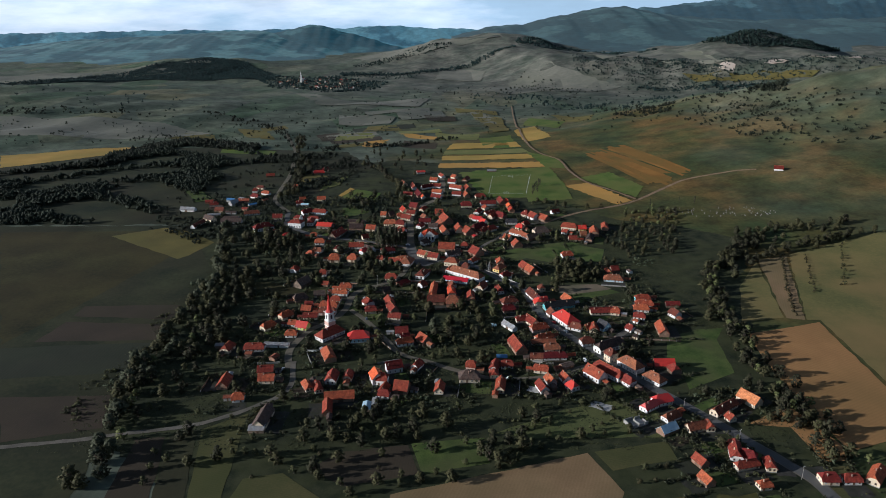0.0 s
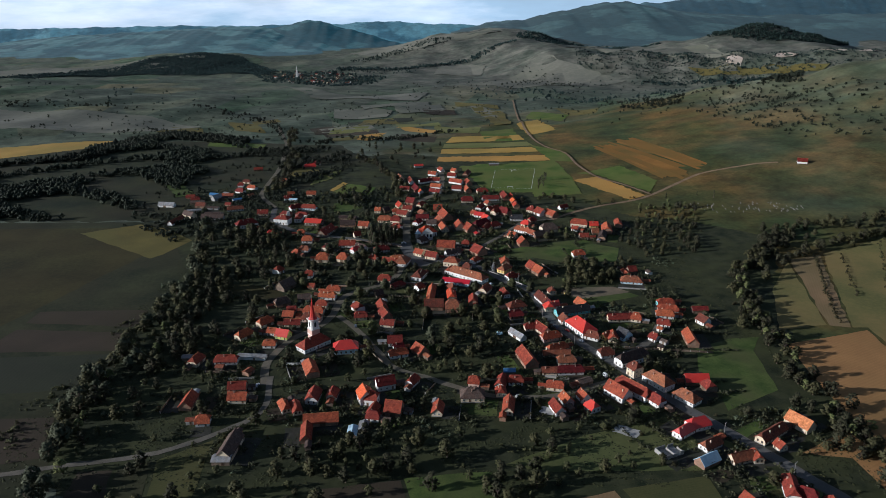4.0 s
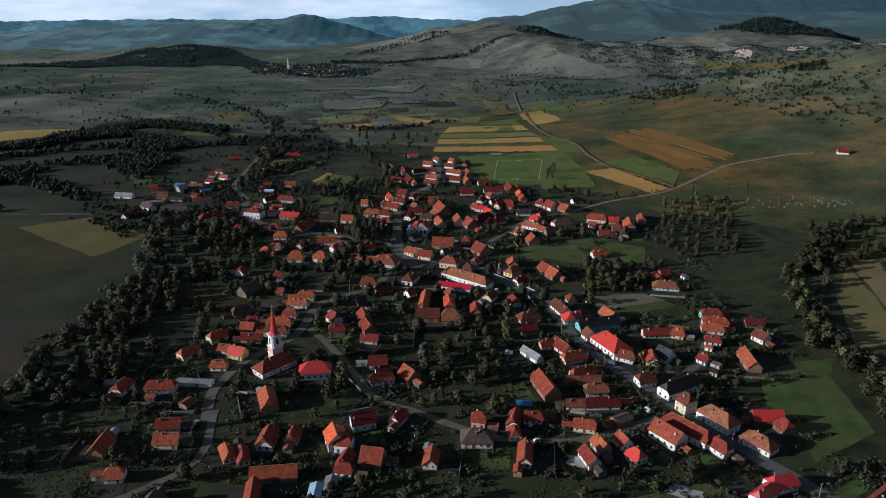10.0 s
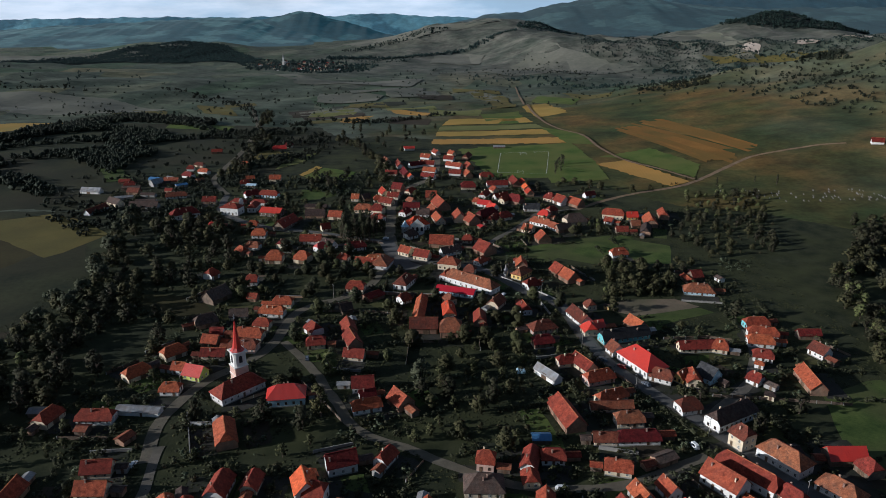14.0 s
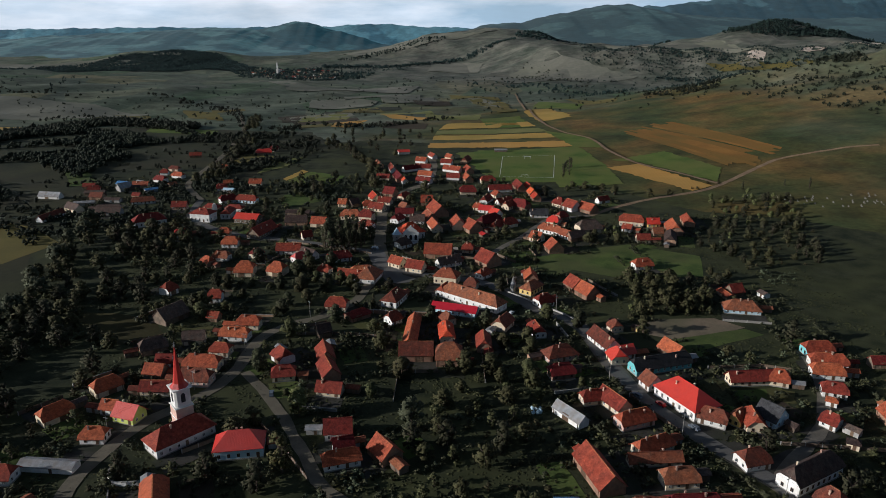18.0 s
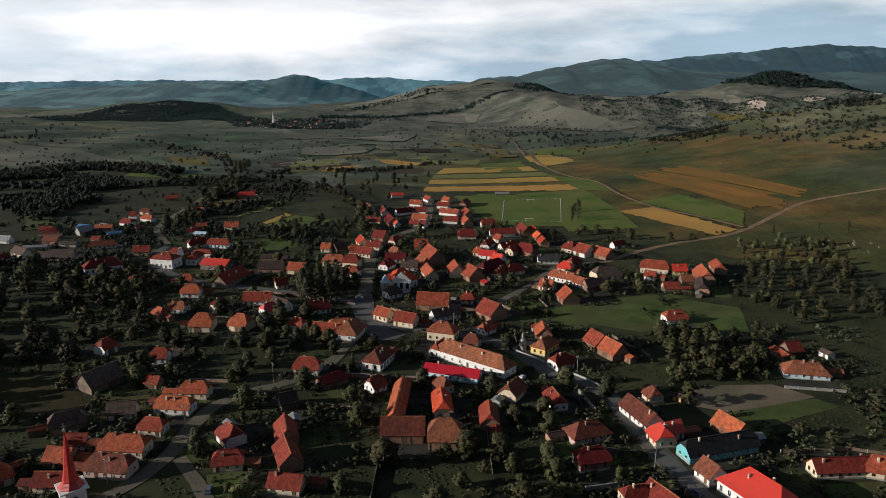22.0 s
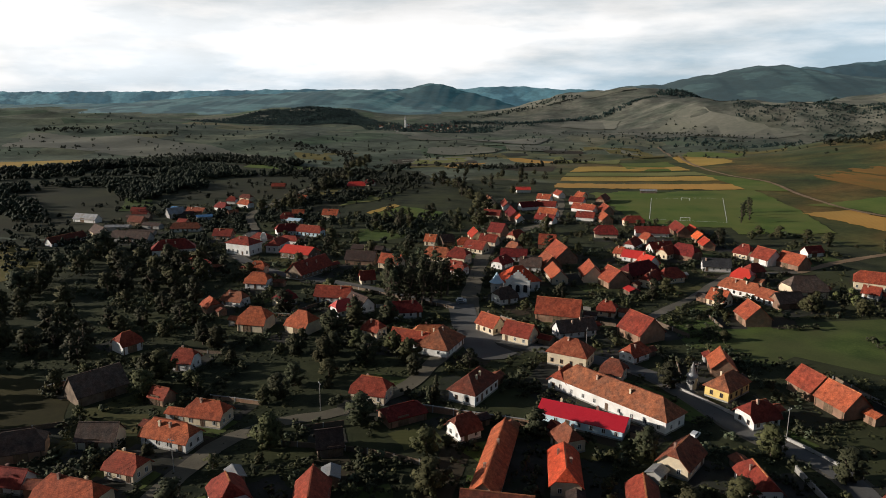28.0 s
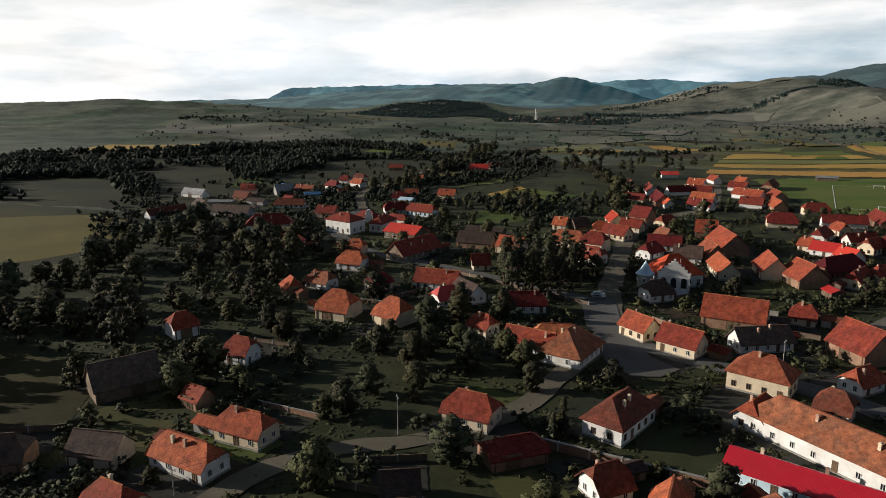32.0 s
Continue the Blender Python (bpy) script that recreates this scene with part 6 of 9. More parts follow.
house(-40.4, 404.5, -10.6, 6.8, 7.2, 4.6, "h", "rd", "white", "house", 44)
house(-34.1, 421.5, 20.0, 10.6, 7.2, 4.2, "g", "rd", "white", "house", 44)
house(-18.2, 425.6, 62.5, 8.2, 5.8, 2.8, "j", "rd", "white", "house", 44)
house(-27.2, 395.0, -11.7, 9.2, 9.6, 3.1, "g", "tl", "brick", "barn", 44)
house(-38.7, 394.8, 75.4, 8.3, 5.6, 2.4, "g", "tl", "brick", "barn", 44)
house(-2.8, 395.1, 84.0, 10.0, 5.8, 2.6, "g", "tl", "cream", "house", 44)
house(-66.3, 384.9, 7.2, 18.4, 7.2, 2.7, "g", "tl", "brick", "barn", 44)
house(-72.1, 372.8, -82.1, 14.0, 5.6, 2.4, "g", "tl", "brick", "barn", 44)
house(-48.0, 374.8, 89.5, 8.4, 4.8, 1.8, "g", "lu", "wood", "greenhouse", 22)
house(-42.8, 379.4, 84.9, 8.4, 4.8, 1.8, "g", "lm", "wood", "greenhouse", 22)
house(-38.0, 387.9, -11.6, 7.0, 5.8, 2.7, "h", "rd", "white", "house", 44)
house(-82.4, 397.4, -68.9, 10.8, 5.0, 2.5, "h", "tl", "cream", "house", 44)
house(-89.3, 399.1, -63.2, 10.4, 5.0, 2.5, "h", "tl", "cream", "house", 44)
house(-108.8, 360.4, 85.8, 19.2, 8.0, 3.0, "g", "dk", "cream", "barn", 44)
house(-110.1, 351.3, -0.6, 9.0, 6.4, 2.2, "g", "lm", "wood", "shed", 22)
house(-130.4, 384.8, 7.1, 7.2, 6.5, 2.7, "h", "tl", "white", "house", 44)
house(-145.0, 404.2, 89.9, 13.4, 7.2, 2.7, "g", "tl", "brick", "barn", 44)
house(-121.4, 419.7, 5.3, 10.1, 6.5, 2.8, "g", "tl", "cream", "house", 44)
house(-117.9, 407.9, -0.2, 10.3, 6.5, 2.8, "g", "tl", "cream", "house", 44)
house(-137.6, 453.4, -0.2, 14.2, 6.5, 2.8, "h", "tl", "white", "house", 44)
house(-122.8, 459.4, -5.8, 18.3, 4.8, 2.1, "g", "lm", "white", "shed", 22)
house(-157.2, 453.2, 78.1, 10.7, 7.2, 2.7, "h", "tl", "cream", "barn", 44)
house(-164.4, 458.6, -0.2, 6.0, 4.8, 2.1, "g", "lm", "wood", "shed", 22)
house(-136.2, 489.4, 50.1, 11.1, 7.2, 2.7, "h", "tl", "cream", "barn", 44)
house(-126.7, 509.2, 47.4, 10.5, 7.2, 2.7, "h", "tl", "cream", "barn", 44)
house(-120.2, 439.5, 65.2, 5.9, 4.8, 2.2, "g", "br", "brick", "shed", 22)
house(-109.1, 488.7, -18.8, 8.9, 7.2, 3.1, "g", "mt", "lime", "house", 44)
house(-117.8, 493.5, -11.5, 6.0, 5.0, 3.0, "g", "tl", "white", "house", 44)
house(-115.4, 475.4, -0.4, 8.1, 5.8, 2.7, "h", "tl", "white", "house", 44)
house(-139.4, 445.4, -5.9, 4.6, 4.8, 2.2, "g", "br", "wood", "shed", 22)
house(-94.8, 527.7, -6.7, 14.5, 7.2, 3.1, "h", "tl", "cream", "house", 44)
house(-91.1, 540.8, -8.7, 8.2, 5.8, 2.8, "h", "tl", "cream", "house", 44)
house(-86.1, 568.6, -4.3, 10.5, 6.5, 3.1, "h", "tl", "cream", "house", 44)
house(-89.3, 556.1, -8.6, 13.3, 6.5, 3.1, "h", "tl", "white", "house", 44)
house(-94.1, 515.6, -8.7, 13.5, 7.2, 3.1, "h", "br", "pink", "house", 44)
house(-112.0, 531.3, -0.6, 6.3, 5.0, 2.5, "g", "rd", "white", "house", 44)
house(-121.9, 544.2, 30.0, 11.0, 7.6, 2.7, "h", "dk", "brick", "barn", 44)
house(-112.0, 521.1, -10.3, 8.0, 6.4, 2.7, "g", "tl", "wood", "barn", 44)
house(-106.6, 507.9, -0.6, 11.1, 5.8, 2.5, "g", "tl", "cream", "house", 44)
house(-63.1, 534.5, -50.5, 8.4, 7.2, 2.8, "h", "tl", "white", "barn", 44)
house(-59.4, 519.0, 8.5, 8.8, 6.5, 2.8, "h", "rd", "cream", "house", 44)
house(-45.3, 536.2, -74.3, 12.1, 7.2, 2.8, "g", "tl", "brick", "barn", 44)
house(-41.7, 521.5, -68.4, 12.8, 7.2, 2.8, "g", "tl", "brick", "barn", 44)
house(-38.9, 506.4, -10.3, 9.6, 5.8, 2.5, "g", "rd", "cream", "house", 44)
house(-6.2, 536.6, -0.4, 14.3, 8.8, 3.3, "g", "br", "brick", "barn", 44)
house(7.8, 533.4, -2.8, 10.6, 11.2, 3.3, "h", "br", "brick", "barn", 44)
house(-8.8, 557.9, 86.5, 29.8, 5.8, 3.0, "g", "tl", "cream", "house", 44)
house(7.1, 556.7, -86.6, 14.8, 6.5, 3.1, "h", "to", "cream", "house", 44)
house(7.8, 571.7, -58.3, 6.6, 5.8, 3.0, "h", "br", "cream", "house", 44)
house(23.5, 547.1, 88.9, 12.5, 6.4, 2.7, "j", "tl", "brick", "barn", 44)
house(33.9, 567.1, 60.3, 10.4, 7.2, 3.0, "j", "br", "cream", "house", 44)
house(-18.4, 573.2, 43.4, 6.2, 6.5, 2.8, "j", "br", "white", "house", 44)
house(55.5, 535.4, 18.2, 13.8, 8.0, 3.0, "H", "br", "pink")
house(49.0, 559.6, -79.7, 10.7, 5.8, 2.8, "h", "tl", "white", "house", 44)
house(53.2, 518.9, 11.7, 9.8, 6.5, 3.0, "h", "rd", "brick", "house", 44)
house(21.0, 597.4, -39.8, 36.8, 8.8, 4.2, "H", "br", "white", "hall", 40)
house(6.5, 608.9, 62.5, 8.6, 5.8, 3.3, "h", "tl", "white", "house", 44)
house(11.9, 584.6, -19.1, 22.5, 7.8, 3.0, "g", "cr", "blue", "hall", 26)
house(-19.2, 598.3, 69.6, 14.5, 8.4, 3.9, "H", "br", "white")
house(-35.3, 632.6, 76.7, 14.9, 11.3, 3.2, "H", "br", "white")
house(-46.0, 633.9, -12.9, 13.2, 5.8, 3.0, "g", "tl", "white", "house", 44)
house(-40.3, 639.0, 10.7, 11.1, 6.5, 3.0, "h", "lt", "pink", "house", 44)
house(-20.5, 653.8, -38.6, 8.8, 6.5, 3.3, "g", "tl", "cream", "house", 44)
house(-9.2, 645.7, -25.5, 10.4, 7.2, 3.3, "g", "tl", "cream", "house", 44)
house(8.5, 628.0, -18.6, 12.8, 8.8, 4.6, "H", "lt", "cream")
house(3.9, 672.5, -7.9, 16.5, 10.4, 3.3, "g", "tl", "brick", "barn", 44)
house(9.7, 654.7, 28.8, 14.4, 6.5, 3.0, "g", "dk", "white", "house", 44)
house(-14.8, 713.0, 26.2, 15.5, 12.8, 5.0, "H", "to", "white", "mansion", 40)
house(-18.8, 691.0, 38.9, 8.4, 7.2, 3.0, "h", "dk", "white", "house", 44)
house(33.2, 656.8, -54.5, 12.1, 11.2, 3.3, "g", "tl", "brick", "barn", 44)
house(29.1, 634.7, 47.4, 7.9, 5.8, 2.8, "h", "tl", "white", "house", 44)
house(21.5, 617.4, -20.9, 6.2, 6.5, 3.1, "h", "br", "cream", "house", 44)
house(53.3, 612.0, 50.6, 12.1, 7.2, 3.6, "H", "br", "yellow")
house(55.1, 629.0, 87.8, 10.2, 7.2, 2.8, "g", "tl", "brick", "barn", 44)
house(57.1, 593.7, 28.0, 8.4, 7.2, 3.0, "h", "tl", "white", "house", 44)
house(77.4, 616.0, -67.5, 9.5, 8.8, 3.0, "g", "tl", "brick", "barn", 44)
house(82.0, 605.6, -64.9, 10.5, 8.8, 3.0, "g", "tl", "brick", "barn", 44)
house(123.0, 648.1, 9.7, 10.6, 7.2, 2.7, "h", "tl", "white", "house", 44)
house(98.5, 789.0, -46.8, 8.2, 8.6, 3.3, "h", "tl", "cream", "house", 44)
house(106.1, 778.6, -58.2, 11.2, 9.6, 3.3, "g", "tl", "white", "barn", 44)
house(117.1, 772.0, -56.2, 13.4, 8.8, 3.0, "g", "tl", "brick", "barn", 44)
house(134.3, 799.0, 26.5, 10.3, 5.6, 2.4, "g", "rd", "white", "barn", 44)
house(86.2, 738.9, -37.0, 8.1, 7.2, 3.3, "h", "mt", "cream", "house", 44)
house(80.9, 718.3, -41.2, 17.3, 6.5, 3.3, "h", "lt", "white", "house", 44)
house(89.4, 707.5, -54.7, 8.3, 5.8, 3.0, "g", "lt", "white", "house", 44)
house(106.8, 721.7, 14.7, 15.6, 11.2, 3.3, "h", "dk", "cream", "barn", 44)
house(68.9, 702.5, -41.0, 7.5, 7.2, 3.0, "g", "tl", "cream", "house", 44)
house(76.6, 680.6, -80.1, 10.8, 9.6, 3.1, "g", "tl", "brick", "barn", 44)
house(95.2, 704.0, 22.9, 11.7, 7.2, 2.6, "g", "dk", "brick", "barn", 44)
house(78.4, 760.1, 0.1, 12.6, 6.5, 3.0, "g", "bk", "white", "house", 44)
house(94.0, 752.3, 30.1, 7.7, 6.4, 3.0, "h", "rd", "brick", "barn", 44)
house(140.2, 735.2, -20.8, 16.3, 7.9, 4.2, "h", "tl", "cream", "house", 44)
house(153.8, 731.3, -0.1, 8.3, 6.5, 3.3, "g", "mt", "yellow", "house", 44)
house(164.5, 718.8, 81.4, 19.7, 9.6, 3.0, "j", "tl", "brick", "barn", 44)
house(180.2, 736.8, 80.8, 17.3, 7.2, 2.8, "h", "tl", "brick", "barn", 44)
house(133.5, 720.8, -36.1, 6.2, 5.0, 3.0, "g", "tl", "white", "house", 44)
house(137.7, 697.8, -0.1, 8.6, 6.4, 2.5, "g", "rd", "cream", "barn", 44)
house(151.4, 711.6, -0.1, 6.4, 6.4, 2.5, "g", "br", "wood", "barn", 44)
house(155.8, 698.7, 72.1, 19.5, 7.2, 2.7, "h", "dk", "brick", "barn", 44)
house(29.2, 833.9, 2.1, 13.0, 8.6, 3.0, "h", "rd", "cream", "house", 44)
house(48.6, 873.3, 11.1, 12.2, 7.2, 3.0, "h", "rd", "cream", "house", 44)
house(56.6, 839.9, 5.6, 19.1, 6.5, 3.0, "g", "rd", "white", "house", 44)
house(52.1, 820.3, -62.7, 7.5, 5.8, 3.1, "j", "tl", "cream", "house", 44)
house(74.0, 848.0, -82.6, 20.7, 8.0, 3.0, "g", "tl", "brick", "barn", 44)
house(81.3, 845.3, -80.2, 10.9, 6.4, 2.8, "g", "to", "brick", "barn", 44)
house(82.1, 826.3, -81.8, 10.0, 6.4, 2.8, "g", "to", "brick", "barn", 44)
house(82.9, 809.6, -84.3, 10.8, 6.4, 2.8, "g", "to", "brick", "barn", 44)
house(58.5, 784.3, 53.0, 11.0, 6.5, 3.3, "j", "tl", "cream", "house", 44)
house(67.5, 784.7, -40.2, 14.0, 9.6, 3.0, "h", "rd", "brick", "barn", 44)
house(56.3, 797.3, 30.3, 13.3, 5.8, 3.0, "g", "rd", "white", "house", 44)
house(34.6, 780.9, -30.1, 5.5, 5.8, 3.1, "j", "tl", "cream", "house", 44)
house(40.6, 773.1, -27.2, 10.7, 5.8, 3.1, "g", "mt", "white", "house", 44)
house(46.5, 761.4, -54.4, 8.2, 7.2, 3.1, "g", "mt", "white", "house", 44)
house(40.0, 742.6, 45.4, 19.2, 8.6, 3.1, "h", "rd", "brick", "house", 44)
house(44.3, 729.7, 61.8, 14.1, 6.5, 2.8, "h", "tl", "cream", "house", 44)
house(53.8, 736.1, 30.4, 10.5, 7.2, 3.0, "h", "rd", "cream", "house", 44)
house(42.4, 804.1, 67.4, 14.0, 6.5, 3.0, "h", "tl", "white", "house", 44)
house(-4.6, 799.3, -2.3, 9.1, 9.6, 3.1, "g", "tl", "brick", "barn", 44)
house(3.5, 772.0, -73.2, 21.1, 11.2, 3.3, "g", "tl", "brick", "barn", 44)
house(-2.6, 751.3, -70.2, 12.6, 9.6, 3.0, "g", "lt", "brick", "barn", 44)
house(1.7, 731.2, -76.7, 17.4, 7.2, 3.0, "g", "tl", "cream", "house", 44)
house(17.9, 735.9, -82.0, 15.6, 9.6, 3.0, "g", "tl", "cream", "barn", 44)
house(27.6, 726.1, -65.7, 11.8, 10.4, 3.1, "g", "tl", "brick", "barn", 44)
house(34.6, 712.1, -66.5, 5.5, 4.8, 2.2, "g", "mt", "wood", "shed", 22)
house(22.6, 680.6, -13.7, 6.5, 6.5, 2.7, "h", "tl", "cream", "house", 44)
house(-12.2, 968.5, -24.0, 11.0, 6.5, 3.0, "g", "tl", "white", "house", 44)
house(-9.3, 932.8, -12.4, 13.9, 6.5, 3.0, "g", "tl", "white", "house", 44)
house(-7.2, 900.2, -22.3, 13.4, 6.5, 3.0, "g", "tl", "white", "house", 44)
house(-8.2, 875.3, -28.5, 13.9, 6.5, 3.0, "g", "rd", "white", "house", 44)
house(-22.8, 927.8, 33.6, 14.5, 6.5, 3.0, "g", "rd", "white", "house", 44)
house(13.5, 956.6, -21.4, 11.1, 6.5, 3.0, "g", "tl", "white", "house", 44)
house(18.3, 922.1, -34.5, 18.4, 6.5, 3.0, "g", "tl", "white", "house", 44)
house(18.5, 888.6, -12.3, 11.6, 6.5, 3.0, "g", "rd", "white", "house", 44)
house(33.4, 918.2, -77.9, 15.5, 7.2, 3.0, "g", "tl", "brick", "barn", 44)
house(31.0, 882.9, -79.0, 15.7, 7.2, 3.0, "g", "tl", "brick", "barn", 44)
house(33.3, 967.9, 73.2, 18.6, 7.2, 3.0, "h", "br", "brick", "barn", 44)
house(-32.8, 1022.0, 11.4, 12.0, 7.2, 3.0, "g", "mt", "white", "hall", 28)
house(-54.5, 950.5, -71.9, 15.4, 6.5, 3.0, "g", "br", "cream", "house", 44)
house(-39.9, 931.8, -80.1, 25.4, 5.8, 3.0, "g", "tl", "white", "house", 44)
house(-45.6, 891.5, -13.1, 11.7, 5.8, 2.7, "g", "rd", "cream", "house", 44)
house(-31.3, 890.7, -76.1, 24.3, 8.0, 3.0, "g", "rd", "brick", "barn", 44)
house(-35.5, 830.0, -25.0, 9.7, 9.6, 3.0, "g", "rd", "brick", "barn", 44)
house(-26.0, 877.6, -74.3, 11.3, 5.0, 3.0, "g", "to", "white", "house", 44)
house(-70.6, 795.8, -10.1, 6.2, 6.5, 3.0, "g", "tl", "cream", "house", 44)
house(-59.9, 759.3, -7.8, 13.9, 7.9, 3.3, "h", "lt", "cream", "house", 44)
house(-47.9, 754.6, -17.5, 9.7, 8.6, 4.2, "h", "tl", "cream", "house", 44)
house(-50.6, 790.5, 11.0, 7.3, 6.5, 3.0, "h", "tl", "cream", "house", 44)
house(-42.5, 781.8, -27.3, 12.1, 7.2, 3.0, "g", "tl", "cream", "house", 44)
house(-37.8, 801.7, -18.4, 10.0, 6.5, 3.0, "g", "tl", "cream", "house", 44)
house(-47.2, 812.8, -71.5, 14.1, 7.2, 3.3, "g", "to", "cream", "barn", 44)
house(-23.5, 816.3, 57.8, 10.5, 6.5, 3.1, "h", "tl", "cream", "house", 44)
house(-21.8, 783.2, -47.2, 7.5, 5.8, 3.3, "j", "br", "cream", "house", 44)
house(-20.8, 766.4, -1.0, 13.0, 6.5, 3.0, "g", "rd", "white", "house", 44)
house(-25.4, 749.9, 62.9, 10.4, 6.5, 3.0, "h", "rd", "white", "house", 44)
house(-10.9, 745.7, -3.0, 10.0, 7.2, 3.3, "g", "dk", "white", "house", 44)
house(-46.1, 733.1, -19.9, 10.1, 7.2, 3.1, "h", "rd", "white", "house", 44)
house(-1.0, 993.4, -69.5, 13.8, 5.8, 3.0, "g", "tl", "white", "house", 44)
house(16.7, 985.4, -43.7, 8.0, 5.8, 3.0, "g", "tl", "cream", "house", 44)
house(-61.9, 796.3, 37.4, 7.3, 7.2, 2.7, "g", "dk", "wood", "barn", 44)
house(-167.3, 756.8, -13.7, 15.6, 10.6, 6.4, "H", "rd", "white", "school", 28)
house(-152.1, 766.7, 88.6, 15.0, 7.0, 4.6, "H", "rd", "white", "school", 34)
house(-133.8, 753.6, -14.1, 17.4, 10.8, 3.3, "g", "mt", "wood", "hall", 28)
house(-116.0, 721.0, 70.9, 23.1, 9.4, 3.0, "g", "rd", "wood", "hall", 44)
house(-202.1, 745.0, 31.3, 21.6, 9.6, 4.6, "H", "rd", "white", "school", 40)
house(-195.9, 789.3, 0.0, 11.2, 6.5, 3.1, "g", "tl", "brick", "house", 44)
house(-185.0, 731.4, -21.5, 7.6, 5.0, 2.5, "h", "tl", "cream", "house", 44)
house(-169.7, 716.3, 20.5, 7.6, 6.5, 2.7, "h", "mt", "white", "house", 44)
house(-140.4, 716.9, -0.1, 7.3, 6.5, 3.1, "h", "tl", "cream", "house", 44)
house(-130.0, 694.4, -0.1, 9.8, 7.9, 3.1, "h", "tl", "white", "house", 44)
house(-107.0, 642.4, -0.2, 10.3, 10.4, 3.0, "h", "tl", "cream", "barn", 44)
house(-88.5, 642.2, -18.0, 9.2, 9.6, 3.0, "h", "tl", "cream", "barn", 44)
house(-133.2, 657.8, -40.9, 7.5, 6.4, 2.7, "h", "tl", "brick", "barn", 44)
house(-108.3, 672.0, 64.9, 8.0, 5.8, 2.7, "h", "rd", "cream", "house", 44)
house(-127.9, 667.8, -12.7, 9.4, 6.5, 2.7, "h", "br", "white", "house", 44)
house(-181.9, 852.1, 17.2, 8.2, 6.5, 3.0, "h", "tl", "white", "house", 44)
house(-157.2, 870.5, 0.2, 10.5, 6.5, 3.0, "g", "tl", "cream", "house", 44)
house(-149.0, 808.7, -12.6, 17.2, 6.5, 3.3, "h", "tl", "blue", "house", 44)
house(-164.1, 809.0, 35.7, 13.4, 7.2, 3.3, "h", "rd", "white", "house", 44)
house(-246.3, 774.2, 0.0, 23.7, 7.2, 2.6, "g", "dk", "grey", "barn", 44)
house(-274.6, 783.7, -36.4, 16.2, 7.2, 3.0, "g", "dk", "cream", "barn", 44)
house(-266.2, 853.7, 50.2, 11.1, 8.0, 3.0, "g", "lm", "grey", "barn", 44)
house(-247, 886, -25.8, 11.5, 6.5, 3.0, "h", "rd", "white", "house", 44)
house(-237, 903, -25, 12.0, 5.8, 3.0, "h", "tl", "white", "house", 44)
house(-255, 917, 0.2, 6.9, 5.8, 3.0, "h", "tl", "white", "house", 44)
house(-289.8, 848.8, 13.8, 9.6, 5.8, 2.7, "h", "rd", "cream", "house", 44)
house(-274.6, 822.0, -9.6, 11.1, 6.4, 2.7, "g", "br", "brick", "barn", 44)
house(-255.7, 863.7, -8.8, 14.1, 5.8, 2.7, "g", "lt", "cream", "house", 44)
house(-89.6, 680.1, -0.2, 14.7, 7.2, 3.1, "g", "tl", "white", "house", 44)
house(-80.2, 663.4, 48.1, 8.1, 6.5, 3.1, "h", "mt", "white", "house", 44)
house(-75.5, 670.7, -40.6, 11.4, 6.5, 3.1, "g", "dk", "white", "house", 44)
house(-186.9, 1026.4, 14.6, 16.1, 6.5, 3.0, "h", "mt", "brick", "house", 44)
house(-180.2, 1047.6, 0.5, 9.5, 5.8, 3.0, "h", "rd", "cream", "house", 44)
house(-140.0, 612.6, 62.9, 6.9, 7.2, 3.0, "h", "tl", "white", "barn", 44)
house(-111.7, 601.7, -0.3, 6.2, 6.5, 3.3, "j", "tl", "white", "house", 44)
house(-105.3, 577.5, -13.5, 5.6, 4.6, 2.3, "g", "tl", "brick", "barn", 44)
house(-126.5, 578.3, 59.3, 14.0, 9.6, 3.0, "g", "dk", "wood", "barn", 44)
house(-36.0, 579.5, 40, 11, 7, 2.2, "h", "rd", "brick", "barn", 32)
house(-47.5, 590.5, -7.5, 10.1, 7.2, 3.1, "h", "tl", "cream", "house", 44)
house(-61.4, 642.3, -23.7, 6.8, 5.8, 2.8, "h", "tl", "cream", "house", 44)
house(-56.2, 665.0, 20.8, 13.5, 6.5, 3.0, "h", "rd", "white", "house", 44)
house(-83.8, 709.5, 25.3, 6.2, 6.5, 2.8, "g", "tl", "cream", "house", 44)
house(-80.2, 740.7, -14.2, 10.9, 8.0, 3.0, "g", "tl", "cream", "barn", 44)
house(-97.5, 746.2, -0.0, 15.3, 8.0, 2.6, "g", "dk", "brick", "barn", 44)
house(-106.8, 553.0, 10.0, 9.5, 6.5, 2.4, "g", "dk", "cream", "barn", 44)
house(-49.6, 559.6, 26.3, 6.1, 6.4, 2.7, "g", "dk", "wood", "barn", 44)
house(133.1, 428.8, 7.8, 7.4, 6.4, 2.2, "g", "dk", "wood", "shed", 22)
house(-231.2, 807.5, 16.4, 17.4, 5.8, 2.7, "h", "br", "white", "house", 44)
house(-315.0, 826.2, -9.1, 18.7, 6.4, 2.2, "g", "lm", "white", "barn", 44)
house(-281.7, 763.1, 76.0, 23.0, 5.6, 2.2, "g", "br", "white", "barn", 44)
house(447.5, 905.2, -20.8, 10.9, 7.2, 3.0, "g", "tl", "white", "house", 44)
house(73.8, 1023.4, -1.4, 13.6, 5.6, 2.5, "g", "lm", "wood", "shelter", 22)
house(-86.0, 474.9, 47.1, 21.3, 9.6, 3.9, "H", "rd", "white", "hall", 40)
house(-284, 838, 8, 16, 5.5, 2.4, "g", "dk", "wood", "shed", 26)
